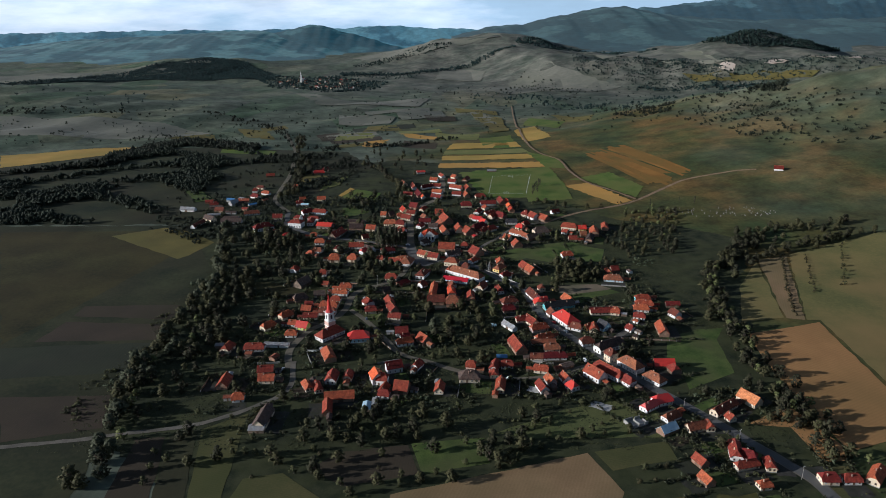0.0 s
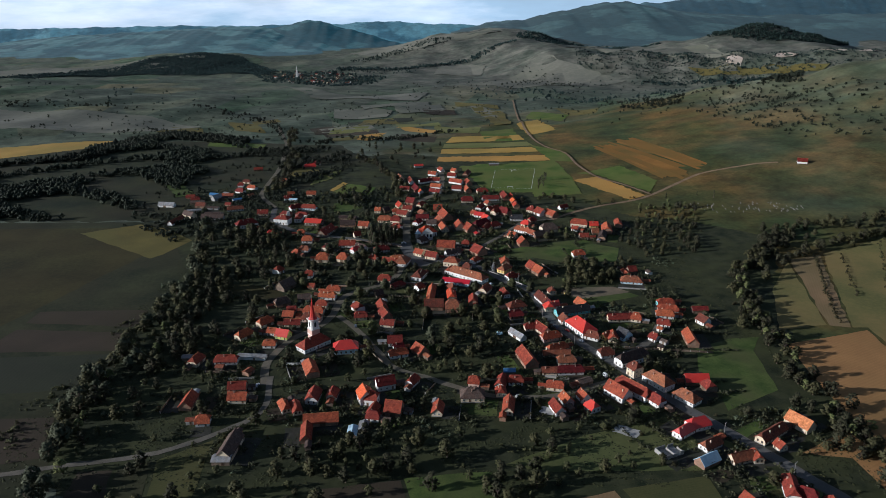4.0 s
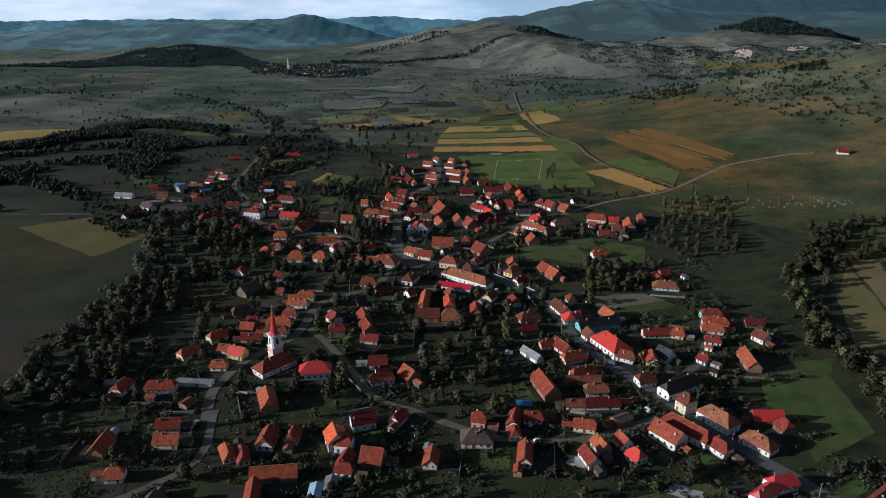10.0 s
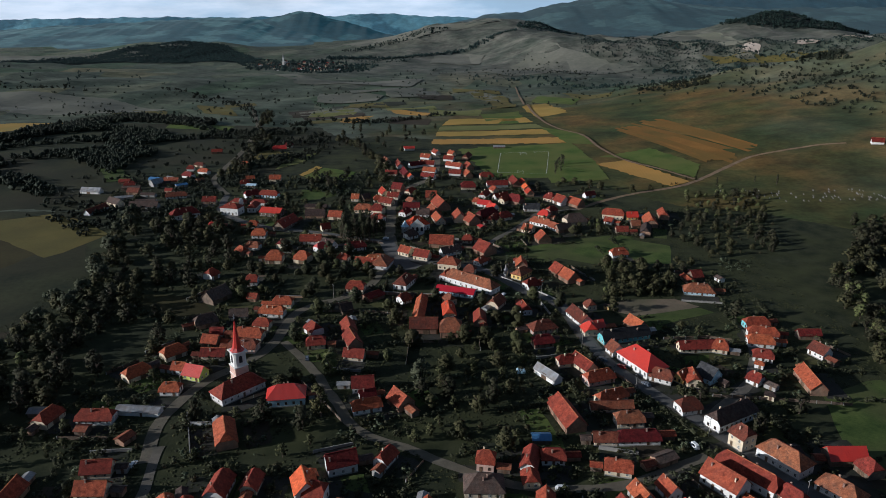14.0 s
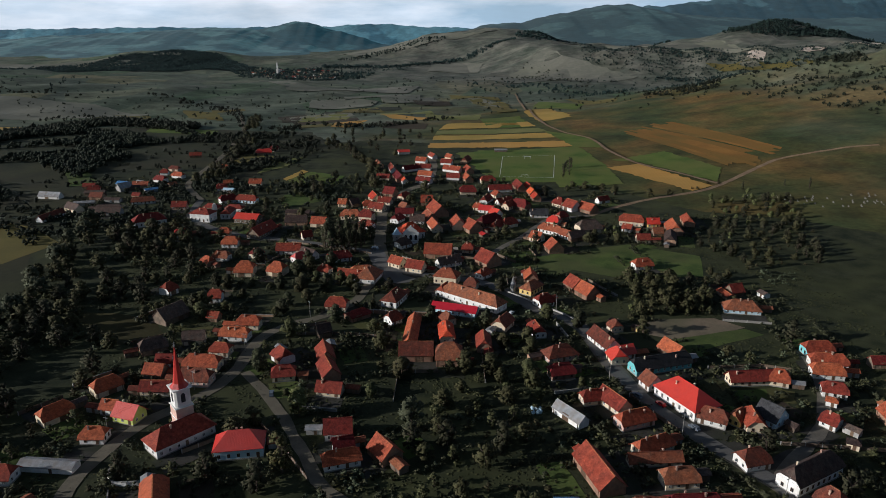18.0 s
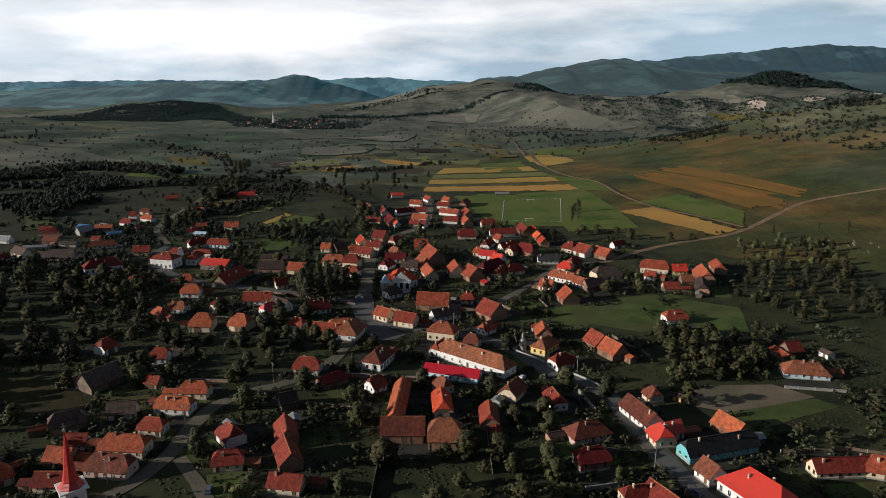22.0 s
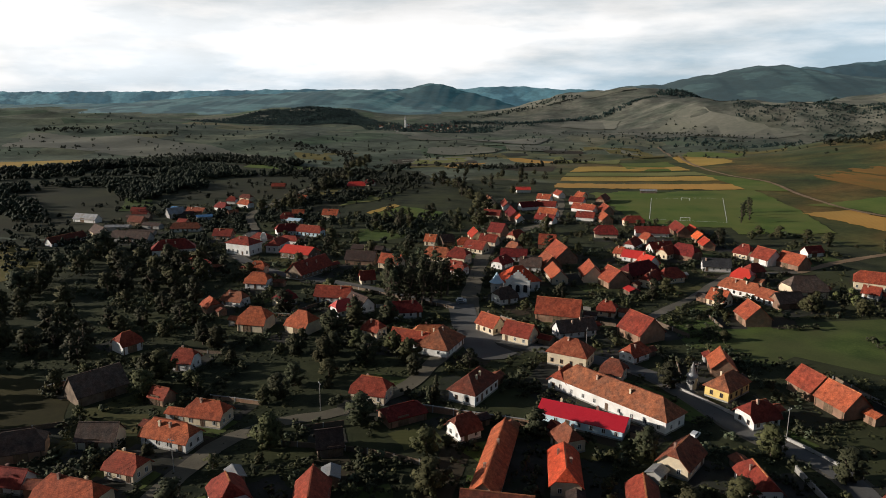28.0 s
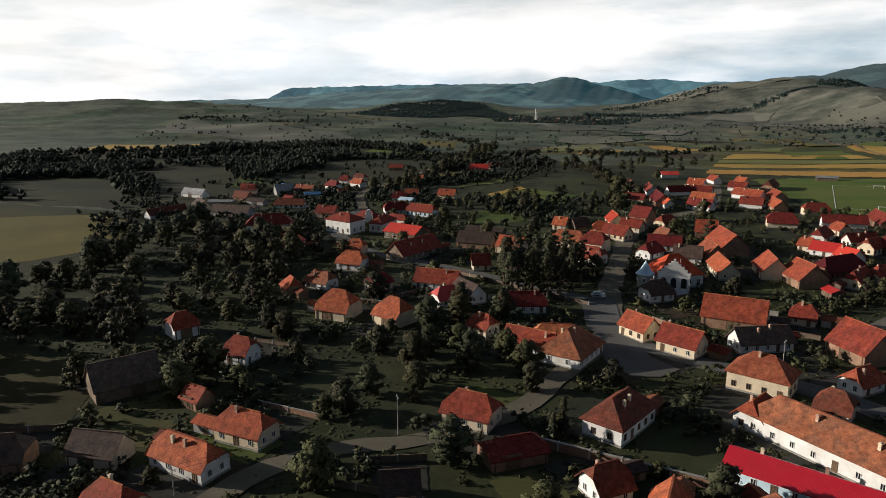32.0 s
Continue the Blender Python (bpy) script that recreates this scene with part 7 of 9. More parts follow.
house(-258, 813, -6, 13, 5.0, 2.4, "g", "dk", "grey", "shed", 24)
house(-276, 803, 12, 15, 5.5, 2.4, "g", "lm", "grey", "shed", 20)
house(-252, 792, 4, 17, 5.0, 2.2, "g", "dk", "grey", "shed", 20)
house(-274, 870, -18, 11, 6.5, 2.6, "g", "bl", "grey", "shed", 30)
house(-259, 856, 20, 9, 5.0, 2.4, "g", "dk", "wood", "shed", 28)
house(-262, 878, -30, 8, 4.6, 2.3, "g", "lm", "wood", "shed", 26)
house(-241, 848, 35, 10, 5.0, 2.4, "g", "bl", "grey", "shed", 24)
house(-245, 828, -12, 7, 4.6, 2.3, "g", "rd", "brick", "shed", 36)
house(-300, 862, 5, 10, 5.5, 2.4, "g", "rd", "brick", "barn", 38)
house(-252, 936, -20, 11, 5.5, 2.6, "h", "br", "cream", "barn", 40)
house(-230, 868, 50, 7, 4.4, 2.3, "g", "br", "wood", "shed", 34)
house(-256, 1010, 10, 12, 6.0, 2.6, "g", "tl", "brick", "barn", 40)
house(-206, 941, -15, 9, 5.5, 2.6, "g", "tl", "cream", "barn", 40)
house(-182, 872, 15, 8, 5.5, 2.6, "g", "tl", "cream", "barn", 40)
house(-174, 846, -10, 9, 4.8, 2.4, "g", "lu", "grey", "shed", 26)
house(-170, 786, -14, 12, 6.5, 3.0, "H", "rd", "brick", "barn", 36)
house(-152, 784, -12, 14, 6.0, 2.8, "H", "rd", "white", "barn", 34)
house(-124, 734, 25, 8, 4.4, 2.2, "g", "dk", "wood", "shed", 26)
house(-101, 771, -6, 18, 6.0, 2.4, "g", "dk", "wood", "barn", 26)


# ---------------------------------------------------------------- church, mansion and village furniture
def church():
    """The village church: white belfry on a brick-dressed tower, red spire, long nave under a dark red roof."""
    top = new("church")
    top.matrix_basis = pose(-86.4, 480.5, 0, 0, 0, 39)
    tagged(top, "church with a white belfry and tall red needle spire", "church")
    r = 3.0
    sq = [(-r, -r), (r, -r), (r, r), (-r, r)]
    bm = bmesh.new()
    prism(bm, sq, -0.8, 11.2)
    tower = part("tower", bm, M["pink"], top, "tower of bare pinkish stone and brick")
    for z in (3.6, 7.4, 11.2):
        bm = bmesh.new()
        box(bm, -r - 0.25, r + 0.25, -r - 0.25, r + 0.25, z, z + 0.35)
        part("cornice", bm, M["white"], tower)
    bm = bmesh.new()
    q = r * 0.92
    prism(bm, [(-q + 0.7, -q), (q - 0.7, -q), (q, -q + 0.7), (q, q - 0.7), (q - 0.7, q), (-q + 0.7, q), (-q, q - 0.7), (-q, -q + 0.7)], 11.5, 18.0)
    belfry = part("belfry", bm, M["white"], top, "white plastered belfry")
    for i in range(4):
        bm = bmesh.new()
        box(bm, -0.75, 0.75, -q - 0.06, -q + 0.02, 13.2, 16.0)
        prism(bm, [(-0.75, -q - 0.06), (0.75, -q - 0.06), (0.75, -q + 0.02), (-0.75, -q + 0.02)], 16.0, 16.6, top=0.4)
        for j in range(6):
            box(bm, -0.68, 0.68, -q - 0.14, -q - 0.06, 13.4 + j * 0.44, 13.55 + j * 0.44)
        part("louvre", bm, M["bk"], belfry, "dark louvred sound window", Matrix.Rotation(i * math.pi / 2, 4, "Z"))
    bm = bmesh.new()
    box(bm, -r - 0.3, r + 0.3, -r - 0.3, r + 0.3, 18.0, 18.4)
    part("cornice", bm, M["white"], belfry)
    bm = bmesh.new()
    prism(bm, circle(r * 1.06, 8, turn=math.pi / 8), 18.4, 19.9, top=0.62)
    prism(bm, circle(r * 0.657, 8, turn=math.pi / 8), 19.9, 23.5, top=0.66)
    prism(bm, circle(r * 0.434, 8, turn=math.pi / 8), 23.5, 33.0, top=0.06)
    spire = part("spire", bm, M["mt"], top, "tall red needle spire")
    bm = bmesh.new()
    prism(bm, circle(0.09, 6), 33.0, 35.4)
    prism(bm, circle(0.35, 8), 33.2, 33.8, top=0.9)
    box(bm, -0.55, 0.55, -0.06, 0.06, 34.4, 34.6)
    part("cross", bm, M["metal"], spire)
    return top


def far_church(x, y, z):
    top = new("church")
    top.matrix_basis = pose(x, y, z)
    tagged(top, "white church tower with a pointed spire, far down the valley", "church")
    bm = bmesh.new()
    box(bm, -2.5, 2.5, -2.5, 2.5, -6, 23)
    part("tower", bm, M["white"], top)
    bm = bmesh.new()
    prism(bm, circle(2.9, 8), 23, 38, top=0.05)
    part("spire", bm, M["lm"], top)
    bm = bmesh.new()
    box(bm, -5, 5, 3.4, 24, -6, 9)
    part("nave", bm, M["white"], top)
    return top


def mansion_front(x, y, heading, w):
    """The white scrolled gable and corner turret of the mansion by the market."""
    top = new("gable_front")
    top.matrix_basis = pose(x, y, land(x, y), 0, 0, heading)
    tagged(top, "white scrolled gable front with arched windows", "facade")
    bm = bmesh.new()
    box(bm, -5.2, 5.2, -0.7, 0.7, -0.5, 6.2)
    front = part("wall", bm, M["white"], top)
    bm = bmesh.new()
    for i, (hw, z0, z1) in enumerate(((5.4, 6.2, 6.6), (4.2, 6.6, 7.6), (3.2, 7.6, 8.6), (2.1, 8.6, 9.4), (1.2, 9.4, 10.2), (0.4, 10.2, 11.0))):
        box(bm, -hw, hw, -0.55, 0.55, z0, z1)
    part("gable", bm, M["white"], front)
    for wx in (-3.3, 0, 3.3):
        bm = bmesh.new()
        ring = [(0.9 * math.cos(k * math.pi / 8), 3.9 + 0.9 * math.sin(k * math.pi / 8)) for k in range(9)]
        pts = [(0.9, 1.4)] + ring + [(-0.9, 1.4)]
        f = [bm.verts.new((px, -0.78, pz)) for px, pz in pts]
        g = [bm.verts.new((px, -0.68, pz)) for px, pz in pts]
        bm.faces.new(f[::-1])
        for i in range(len(f)):
            bm.faces.new((f[i], f[(i + 1) % len(f)], g[(i + 1) % len(f)], g[i]))
        part("arched_window", bm, M["glass"], front, "", Matrix.Translation((wx, 0, 0)))
    return top


def turret(x, y, r, h, cap, mat, label):
    """A round tower with a pointed cap."""
    top = new("turret")
    top.matrix_basis = pose(x, y, land(x, y))
    tagged(top, label, "turret")
    bm = bmesh.new()
    prism(bm, circle(r, 12), -0.5, h)
    part("wall", bm, M["grey"], top)
    bm = bmesh.new()
    prism(bm, circle(r * 1.25, 12), h, h + cap * 0.25, top=0.62)
    prism(bm, circle(r * 0.775, 12), h + cap * 0.25, h + cap, top=0.04)
    part("roof", bm, M[mat], top)
    for i in range(4):
        window("small", top, Matrix.Rotation(i * 1.57, 4, "Z") @ Matrix.Translation((0, -r, h * 0.5)))
    SPOTS.append((x, y, 0, r, r))
    return top


def pole_thing():
    top = new("utility_pole")
    tagged(top, "grey concrete utility pole with a cross-arm", "utility pole", "utility poles")
    bm = bmesh.new()
    prism(bm, circle(0.13, 8), -0.5, 8.6, top=0.55)
    part("post", bm, M["plinth"], top)
    bm = bmesh.new()
    box(bm, -0.9, 0.9, -0.06, 0.06, 8.0, 8.14)
    arm = part("cross_arm", bm, M["metal"], top)
    for s in (-0.75, 0, 0.75):
        bm = bmesh.new()
        prism(bm, circle(0.06, 6, s, 0), 8.14, 8.4, top=0.6)
        part("insulator", bm, M["frame"], arm)
    return top


POLE = []


def poles(offset, spacing, *line):
    """Poles beside a road, with their wires."""
    line = smooth(list(line), 4)
    run, last = 0.0, None
    for i in range(1, len(line)):
        d = math.hypot(line[i][0] - line[i - 1][0], line[i][1] - line[i - 1][1])
        run += d
        if run >= spacing or last is None:
            run = 0.0
            ux, uy = (line[i][0] - line[i - 1][0]) / (d or 1), (line[i][1] - line[i - 1][1]) / (d or 1)
            x, y = line[i][0] - uy * offset, line[i][1] + ux * offset
            m = pose(x, y, land(x, y), 0, 0, math.degrees(math.atan2(uy, ux)) + 90)
            if not POLE:
                POLE.append(pole_thing())
                POLE[0].matrix_basis = m
            else:
                copy_thing(POLE[0], m)
            if last is not None:
                a, b = Vector(last), Vector((x, y, land(x, y) + 8.35))
                bm = bmesh.new()
                side = Vector((-(b - a).y, (b - a).x, 0)).normalized()
                for s in (-0.75, 0.75):
                    prev = None
                    for k in range(9):
                        t = k / 8
                        p = a.lerp(b, t) + side * s - Vector((0, 0, 1.1 * 4 * t * (1 - t)))
                        ring = [bm.verts.new(p + q) for q in (Vector((0, 0, 0.02)), side * 0.02, Vector((0, 0, -0.02)))]
                        if prev:
                            for j in range(3):
                                bm.faces.new((prev[j], prev[(j + 1) % 3], ring[(j + 1) % 3], ring[j]))
                        prev = ring
                tagged(part("overhead_wire", bm, M["rubber"], None), "black overhead wires between poles", "wire")
            last = (x, y, land(x, y) + 8.35)


def car(x, y, heading, paint, label, van=False):
    """A car: shell with cabin, windows, four wheels with rims, lamps."""
    top = new("van" if van else "car")
    top.matrix_basis = pose(x, y, land(x, y) + 0.24, 0, 0, heading)
    tagged(top, label, "van" if van else "car", "parked vehicles")
    h = 1.25 if van else 0.62
    bm = bmesh.new()
    for (hx0, hx1, z0, z1, w) in ((-2.2, 2.2, 0.28, 0.85, 0.86), (-2.1 if van else -1.7, 1.3 if van else 0.9, 0.85, 0.85 + h, 0.78)):
        lo = [bm.verts.new((px, py, z0)) for px, py in ((hx0, -w), (hx1, -w), (hx1, w), (hx0, w))]
        k = 0.88 if z0 > 0.5 else 0.98
        hi = [bm.verts.new((px * k - (0.1 if z0 > 0.5 else 0), py * (0.86 if z0 > 0.5 else 0.98), z1)) for px, py in ((hx0, -w), (hx1, -w), (hx1, w), (hx0, w))]
        for i in range(4):
            bm.faces.new((lo[i], lo[(i + 1) % 4], hi[(i + 1) % 4], hi[i]))
        bm.faces.new(hi)
        bm.faces.new(lo[::-1])
    body = part("body", bm, M[paint], top)
    bm = bmesh.new()
    box(bm, -1.3, 0.6, -0.79, 0.79, 0.98, 0.85 + h * 0.72)
    part("window", bm, M["glass"], body, "dark side windows")
    for sx in (-1.35, 1.35):
        for sy in (-0.8, 0.8):
            bm = bmesh.new()
            prism(bm, circle(0.32, 14), -0.11, 0.11)
            wheel = part("wheel", bm, M["rubber"], top, "", Matrix.Translation((sx, sy, 0.3)) @ Matrix.Rotation(math.pi / 2, 4, "X"))
            bm = bmesh.new()
            prism(bm, circle(0.19, 10), -0.125, 0.125)
            part("rim", bm, M["metal"], wheel)
    return top


def wrapped_bales(x, y):
    """A heap of round bales wrapped in pale blue film."""
    ring = [(0.62 * math.cos(k * math.pi / 7), 0.62 + 0.62 * math.sin(k * math.pi / 7)) for k in range(14)]
    bm = bmesh.new()
    for s in (1.0, 0.86):
        for w in (-0.6, 0.6):
            rim = [bm.verts.new((px * s, w * (1.0 if s < 1 else 0.9), 0.62 + (pz - 0.62) * s)) for px, pz in ring]
            if s < 1:
                bm.faces.new(rim)
    bm.verts.ensure_lookup_table()
    v = bm.verts
    for k in range(14):
        j = (k + 1) % 14
        bm.faces.new((v[k], v[j], v[14 + j], v[14 + k]))
        bm.faces.new((v[k], v[j], v[28 + j], v[28 + k]))
        bm.faces.new((v[14 + k], v[14 + j], v[42 + j], v[42 + k]))
    bale = kept_mesh("bale", bm, "lu")
    rng_ = random.Random(3)
    for i in range(9):
        ob = new("wrapped_bale", bale)
        row_, col = divmod(i, 3)
        ob.matrix_basis = pose(x + (col - 1) * 1.45 + rng_.uniform(-0.2, 0.2), y + (row_ - 1) * 1.4 + rng_.uniform(-0.2, 0.2), land(x, y) + 0.02, 0, 0, rng_.uniform(-25, 25))
        tagged(ob, "round hay bale wrapped in pale blue film", "bale", "wrapped bales")


def shell(x, y, heading):
    """A house begun and left: block walls with gaps, no roof."""
    top = new("unfinished_house")
    top.matrix_basis = pose(x, y, land(x, y), 0, 0, heading)
    tagged(top, "unfinished roofless house of grey concrete blocks", "house")
    SPOTS.append((x, y, radians(heading), 6, 4.5))
    for x0, x1, y0, y1, h in ((-6, -2.4, -4, -3.7, 2.5), (-1.2, 2.0, -4, -3.7, 2.2), (3.4, 6, -4, -3.7, 2.5), (-6, -5.7, -3.7, 4, 2.5), (5.7, 6, -3.7, 1.0, 1.6), (-5.7, 0.5, 3.7, 4, 2.4), (2.0, 6, 3.7, 4, 1.9), (-0.3, 0, -3.7, 2.4, 2.2)):
        bm = bmesh.new()
        box(bm, x0, x1, y0, y1, -0.3, h)
        part("block_wall", bm, M["plinth"], top)
    bm = bmesh.new()
    box(bm, -5.7, 5.7, -3.7, 3.7, -0.2, 0.25)
    part("slab", bm, M["concrete"], top)


def bell_gable(x, y, heading):
    """A free-standing white gable with scrolled shoulders."""
    top = new("bell_gable")
    top.matrix_basis = pose(x, y, land(x, y), 0, 0, heading)
    tagged(top, "tall white scrolled bell gable behind the school", "gable")
    bm = bmesh.new()
    for hw, z0, z1 in ((2.0, -0.4, 3.6), (1.7, 3.6, 5.0), (1.9, 5.0, 5.3), (1.3, 5.3, 6.6), (0.7, 6.6, 7.3)):
        box(bm, -hw, hw, -0.8, 0.8, z0, z1)
    part("wall", bm, M["white"], top)
    SPOTS.append((x, y, radians(heading), 2.2, 1.2))


def goal(x, y, heading, w=6.2):
    top = new("football_goal")
    top.matrix_basis = pose(x, y, land(x, y), 0, 0, heading)
    tagged(top, "white football goal frame on the pitch", "goal", "football goals")
    for s in (-1, 1):
        bm = bmesh.new()
        prism(bm, circle(0.10, 8, s * w / 2, 0), 0, 2.4)
        part("post", bm, M["line"], top)
        bm = bmesh.new()
        box(bm, s * w / 2 - 0.05, s * w / 2 + 0.05, 0, 1.5, 0.1, 0.2)
        part("stay", bm, M["line"], top)
    bm = bmesh.new()
    box(bm, -w / 2 - 0.1, w / 2 + 0.1, -0.1, 0.1, 2.35, 2.55)
    part("crossbar", bm, M["line"], top)


def garden_wall(name, mat, label, h, thick, *line):
    """A wall or board fence along a line, with a coping, as panels between posts."""
    line = smooth(list(line), 5)
    top = new(name)
    top.matrix_basis = Matrix.Translation((line[0][0], line[0][1], 0))
    tagged(top, label, "wall" if "wall" in name else "fence", "garden walls and fences")
    ox, oy = line[0]
    for (ax, ay), (bx, by) in zip(line, line[1:]):
        d = math.hypot(bx - ax, by - ay)
        z = min(land(ax, ay), land(bx, by))
        at = pose((ax + bx) / 2 - ox, (ay + by) / 2 - oy, z, 0, 0, math.degrees(math.atan2(by - ay, bx - ax)))
        bm = bmesh.new()
        box(bm, -d / 2, d / 2, -thick / 2, thick / 2, -0.3, h)
        panel = part("panel", bm, M[mat], top, "", at)
        bm = bmesh.new()
        box(bm, -d / 2, d / 2, -thick / 2 - 0.07, thick / 2 + 0.07, h, h + 0.09)
        part("coping", bm, M["plinth" if mat != "wood" else "plank"], panel)
        bm = bmesh.new()
        box(bm, -d / 2 - 0.13, -d / 2 + 0.13, -thick / 2 - 0.09, thick / 2 + 0.09, -0.3, h + 0.2)
        part("post", bm, M["concrete"], panel)


def gravestones(count, seed, *ring):
    rng = random.Random(seed)
    xs, ys = [p[0] for p in ring], [p[1] for p in ring]
    bm = bmesh.new()
    box(bm, -0.42, 0.42, -0.12, 0.12, 0.25, 1.25)
    box(bm, -0.3, 0.3, -0.1, 0.1, 1.25, 1.45)
    stone = bpy.data.meshes.new("headstone")
    bm.normal_update()
    bm.to_mesh(stone)
    bm.free()
    stone.materials.append(M["plinth"])
    bm = bmesh.new()
    box(bm, -0.5, 0.5, -2.0, 0.15, -0.1, 0.25)
    slab = bpy.data.meshes.new("grave_slab")
    bm.normal_update()
    bm.to_mesh(slab)
    bm.free()
    slab.materials.append(M["plinth"])
    made = 0
    while made < count:
        x, y = rng.uniform(min(xs), max(xs)), rng.uniform(min(ys), max(ys))
        if inside(x, y, ring):
            made += 1
            top = new("grave")
            k = rng.uniform(0.55, 0.85)
            top.matrix_basis = pose(x, y, land(x, y), 0, 0, rng.uniform(-12, 12)) @ Matrix.Diagonal((k, k, k, 1))
            tagged(top, "pale stone grave in the grass", "grave", "graves of the cemetery")
            part("headstone", stone, None, top)
            part("slab", slab, None, top)


def far_house(x, y, seed):
    """A house of the far village: walls, roof."""
    rng = random.Random(seed)
    top = new("house")
    top.matrix_basis = pose(x, y, land(x, y), 0, 0, rng.uniform(0, 180))
    tagged(top, "small distant village house with a red roof", "house", "houses of the far village")
    a, b = rng.uniform(4, 7), rng.uniform(2.8, 4)
    part("wall", wall_shape(a, b, 3.4, b * 0.8, 0.0), M[rng.choice(("white", "cream", "grey", "cream"))], top)
    bm, e = roof_shape(a + 0.5, b + 0.5, 3.3, (b + 0.5) * 0.8, 0.0, 0.25)
    part("roof", bm, M[rng.choice(("br", "dk", "rd", "br", "tl"))], top)



# ---------------------------------------------------------------- single things of the village
SPOTS.append((-86.4, 480.5, radians(39), 3.6, 3.6))
church()
far_church(-540, 2722, -23)
mansion_front(-14.2, 703.0, 2, 10)
turret(-23.5, 704.5, 2.6, 5.0, 4.5, "lu", "pale blue-roofed round corner pavilion of the mansion")
turret(43.7, 613.5, 1.4, 4.2, 4.4, "lm", "small round stair turret with a pale pointed cap")
car(99.1, 433.5, 108, "carwhite", "white van parked at the street junction", True)
car(80.0, 502.5, 118, "cargrey", "dark grey car parked by the kerb")
car(94.0, 480.0, 118, "cargrey", "dark grey car parked before the arcaded hall")
car(-36.2, 685.5, 15, "cargrey", "dark car parked beside the poplars")
car(-36.8, 688.6, 20, "carwhite", "white car parked beside the poplars")
car(-111.0, 424.0, 80, "carwhite", "white car standing on the church lane")
car(44.3, 409.6, 3, "carwhite", "white car on the side lane")
car(39.5, 582.5, 60, "carwhite", "white car in front of the inn")
car(-61.5, 505.5, 100, "cargrey", "dark car at the lane corner")
car(87.0, 496.0, 118, "carred", "red car under the trees by the hall")
wrapped_bales(39.7, 492.4)
shell(114.4, 356.0, 25)
bell_gable(-166.0, 779.0, 15)
goal(97.6, 980.0, 180)
goal(84.2, 893.1, 0)
garden_wall("churchyard_wall", "white", "low white curved churchyard wall", 1.6, 0.4, (-102.7, 458.5), (-101.4, 453.5), (-98.5, 450.4), (-94, 450.2), (-89.7, 450.7))
garden_wall("garden_wall", "brick", "long brick garden wall with a tiled top", 1.9, 0.45, (-32.8, 585.5), (-16.9, 583.2), (-2.2, 581.4))
garden_wall("garden_wall", "concrete", "low pale wall along the street", 0.9, 0.3, (39.5, 613.0), (55.0, 594.0), (66.0, 580.5), (71.5, 572.0))
garden_wall("garden_wall", "cream", "cream yard wall before the twin houses", 1.7, 0.35, (-24.5, 668.0), (-20.5, 660.5), (-14.5, 655.0))
garden_wall("board_fence", "wood", "grey weathered board fence round a yard", 1.5, 0.08, (22.0, 514.0), (22.5, 545.0), (26.0, 560.0))
garden_wall("board_fence", "wood", "grey weathered board fence round a yard", 1.5, 0.08, (-14.0, 500.0), (-13.0, 525.0), (-11.0, 545.0))
garden_wall("board_fence", "wood", "grey weathered board fence along a garden", 1.4, 0.08, (-62.0, 560.0), (-40.0, 560.0), (-22.0, 556.0))
garden_wall("board_fence", "wood", "grey weathered board fence along a garden", 1.4, 0.08, (120.0, 470.0), (150.0, 466.0), (176.0, 462.0))
garden_wall("board_fence", "wood", "grey weathered board fence along the lane", 1.4, 0.08, (-62.0, 486.0), (-50.0, 470.0), (-38.0, 452.0))
garden_wall("churchyard_fence", "wood", "long fence below the poplars", 1.2, 0.08, (-38.0, 677.5), (-58.0, 686.5), (-92.0, 701.5))
gravestones(70, 4, (250, 808), (285, 800), (356, 792), (388, 770), (376, 756), (322, 763), (278, 770))
poles(5.2, 38, (193.4, 302.8), (187.3, 314.7), (174.7, 335.4), (162.9, 355.4), (142.5, 387.6), (124.7, 416.9), (108.5, 450.1), (92.8, 478.1), (79.8, 509.2), (68.4, 550.0))
poles(-5.0, 34, (61.7, 579.7), (51.1, 591.2), (42.9, 607.0), (32.8, 622.2), (15.9, 632.5), (-0.9, 638.4), (-17.2, 645.6))
poles(4.5, 36, (-108.6, 471.7), (-101.0, 489.8), (-91.0, 504.0), (-80.8, 522.7), (-74.8, 554.7), (-64.3, 570.6), (-50.5, 580.7))
poles(6.0, 42, (-35.2, 715.8), (-36.9, 753.6), (-38.0, 782.2), (-33.3, 819.9), (-18.4, 855.0))
rng = random.Random(21)
for i in range(64):
    an, rr = rng.uniform(0, 6.283), rng.uniform(0, 1) ** 0.6
    far_house(-470 + 190 * rr * math.cos(an), 2660 + 210 * rr * math.sin(an) - 0.5 * 190 * rr * math.cos(an), i)


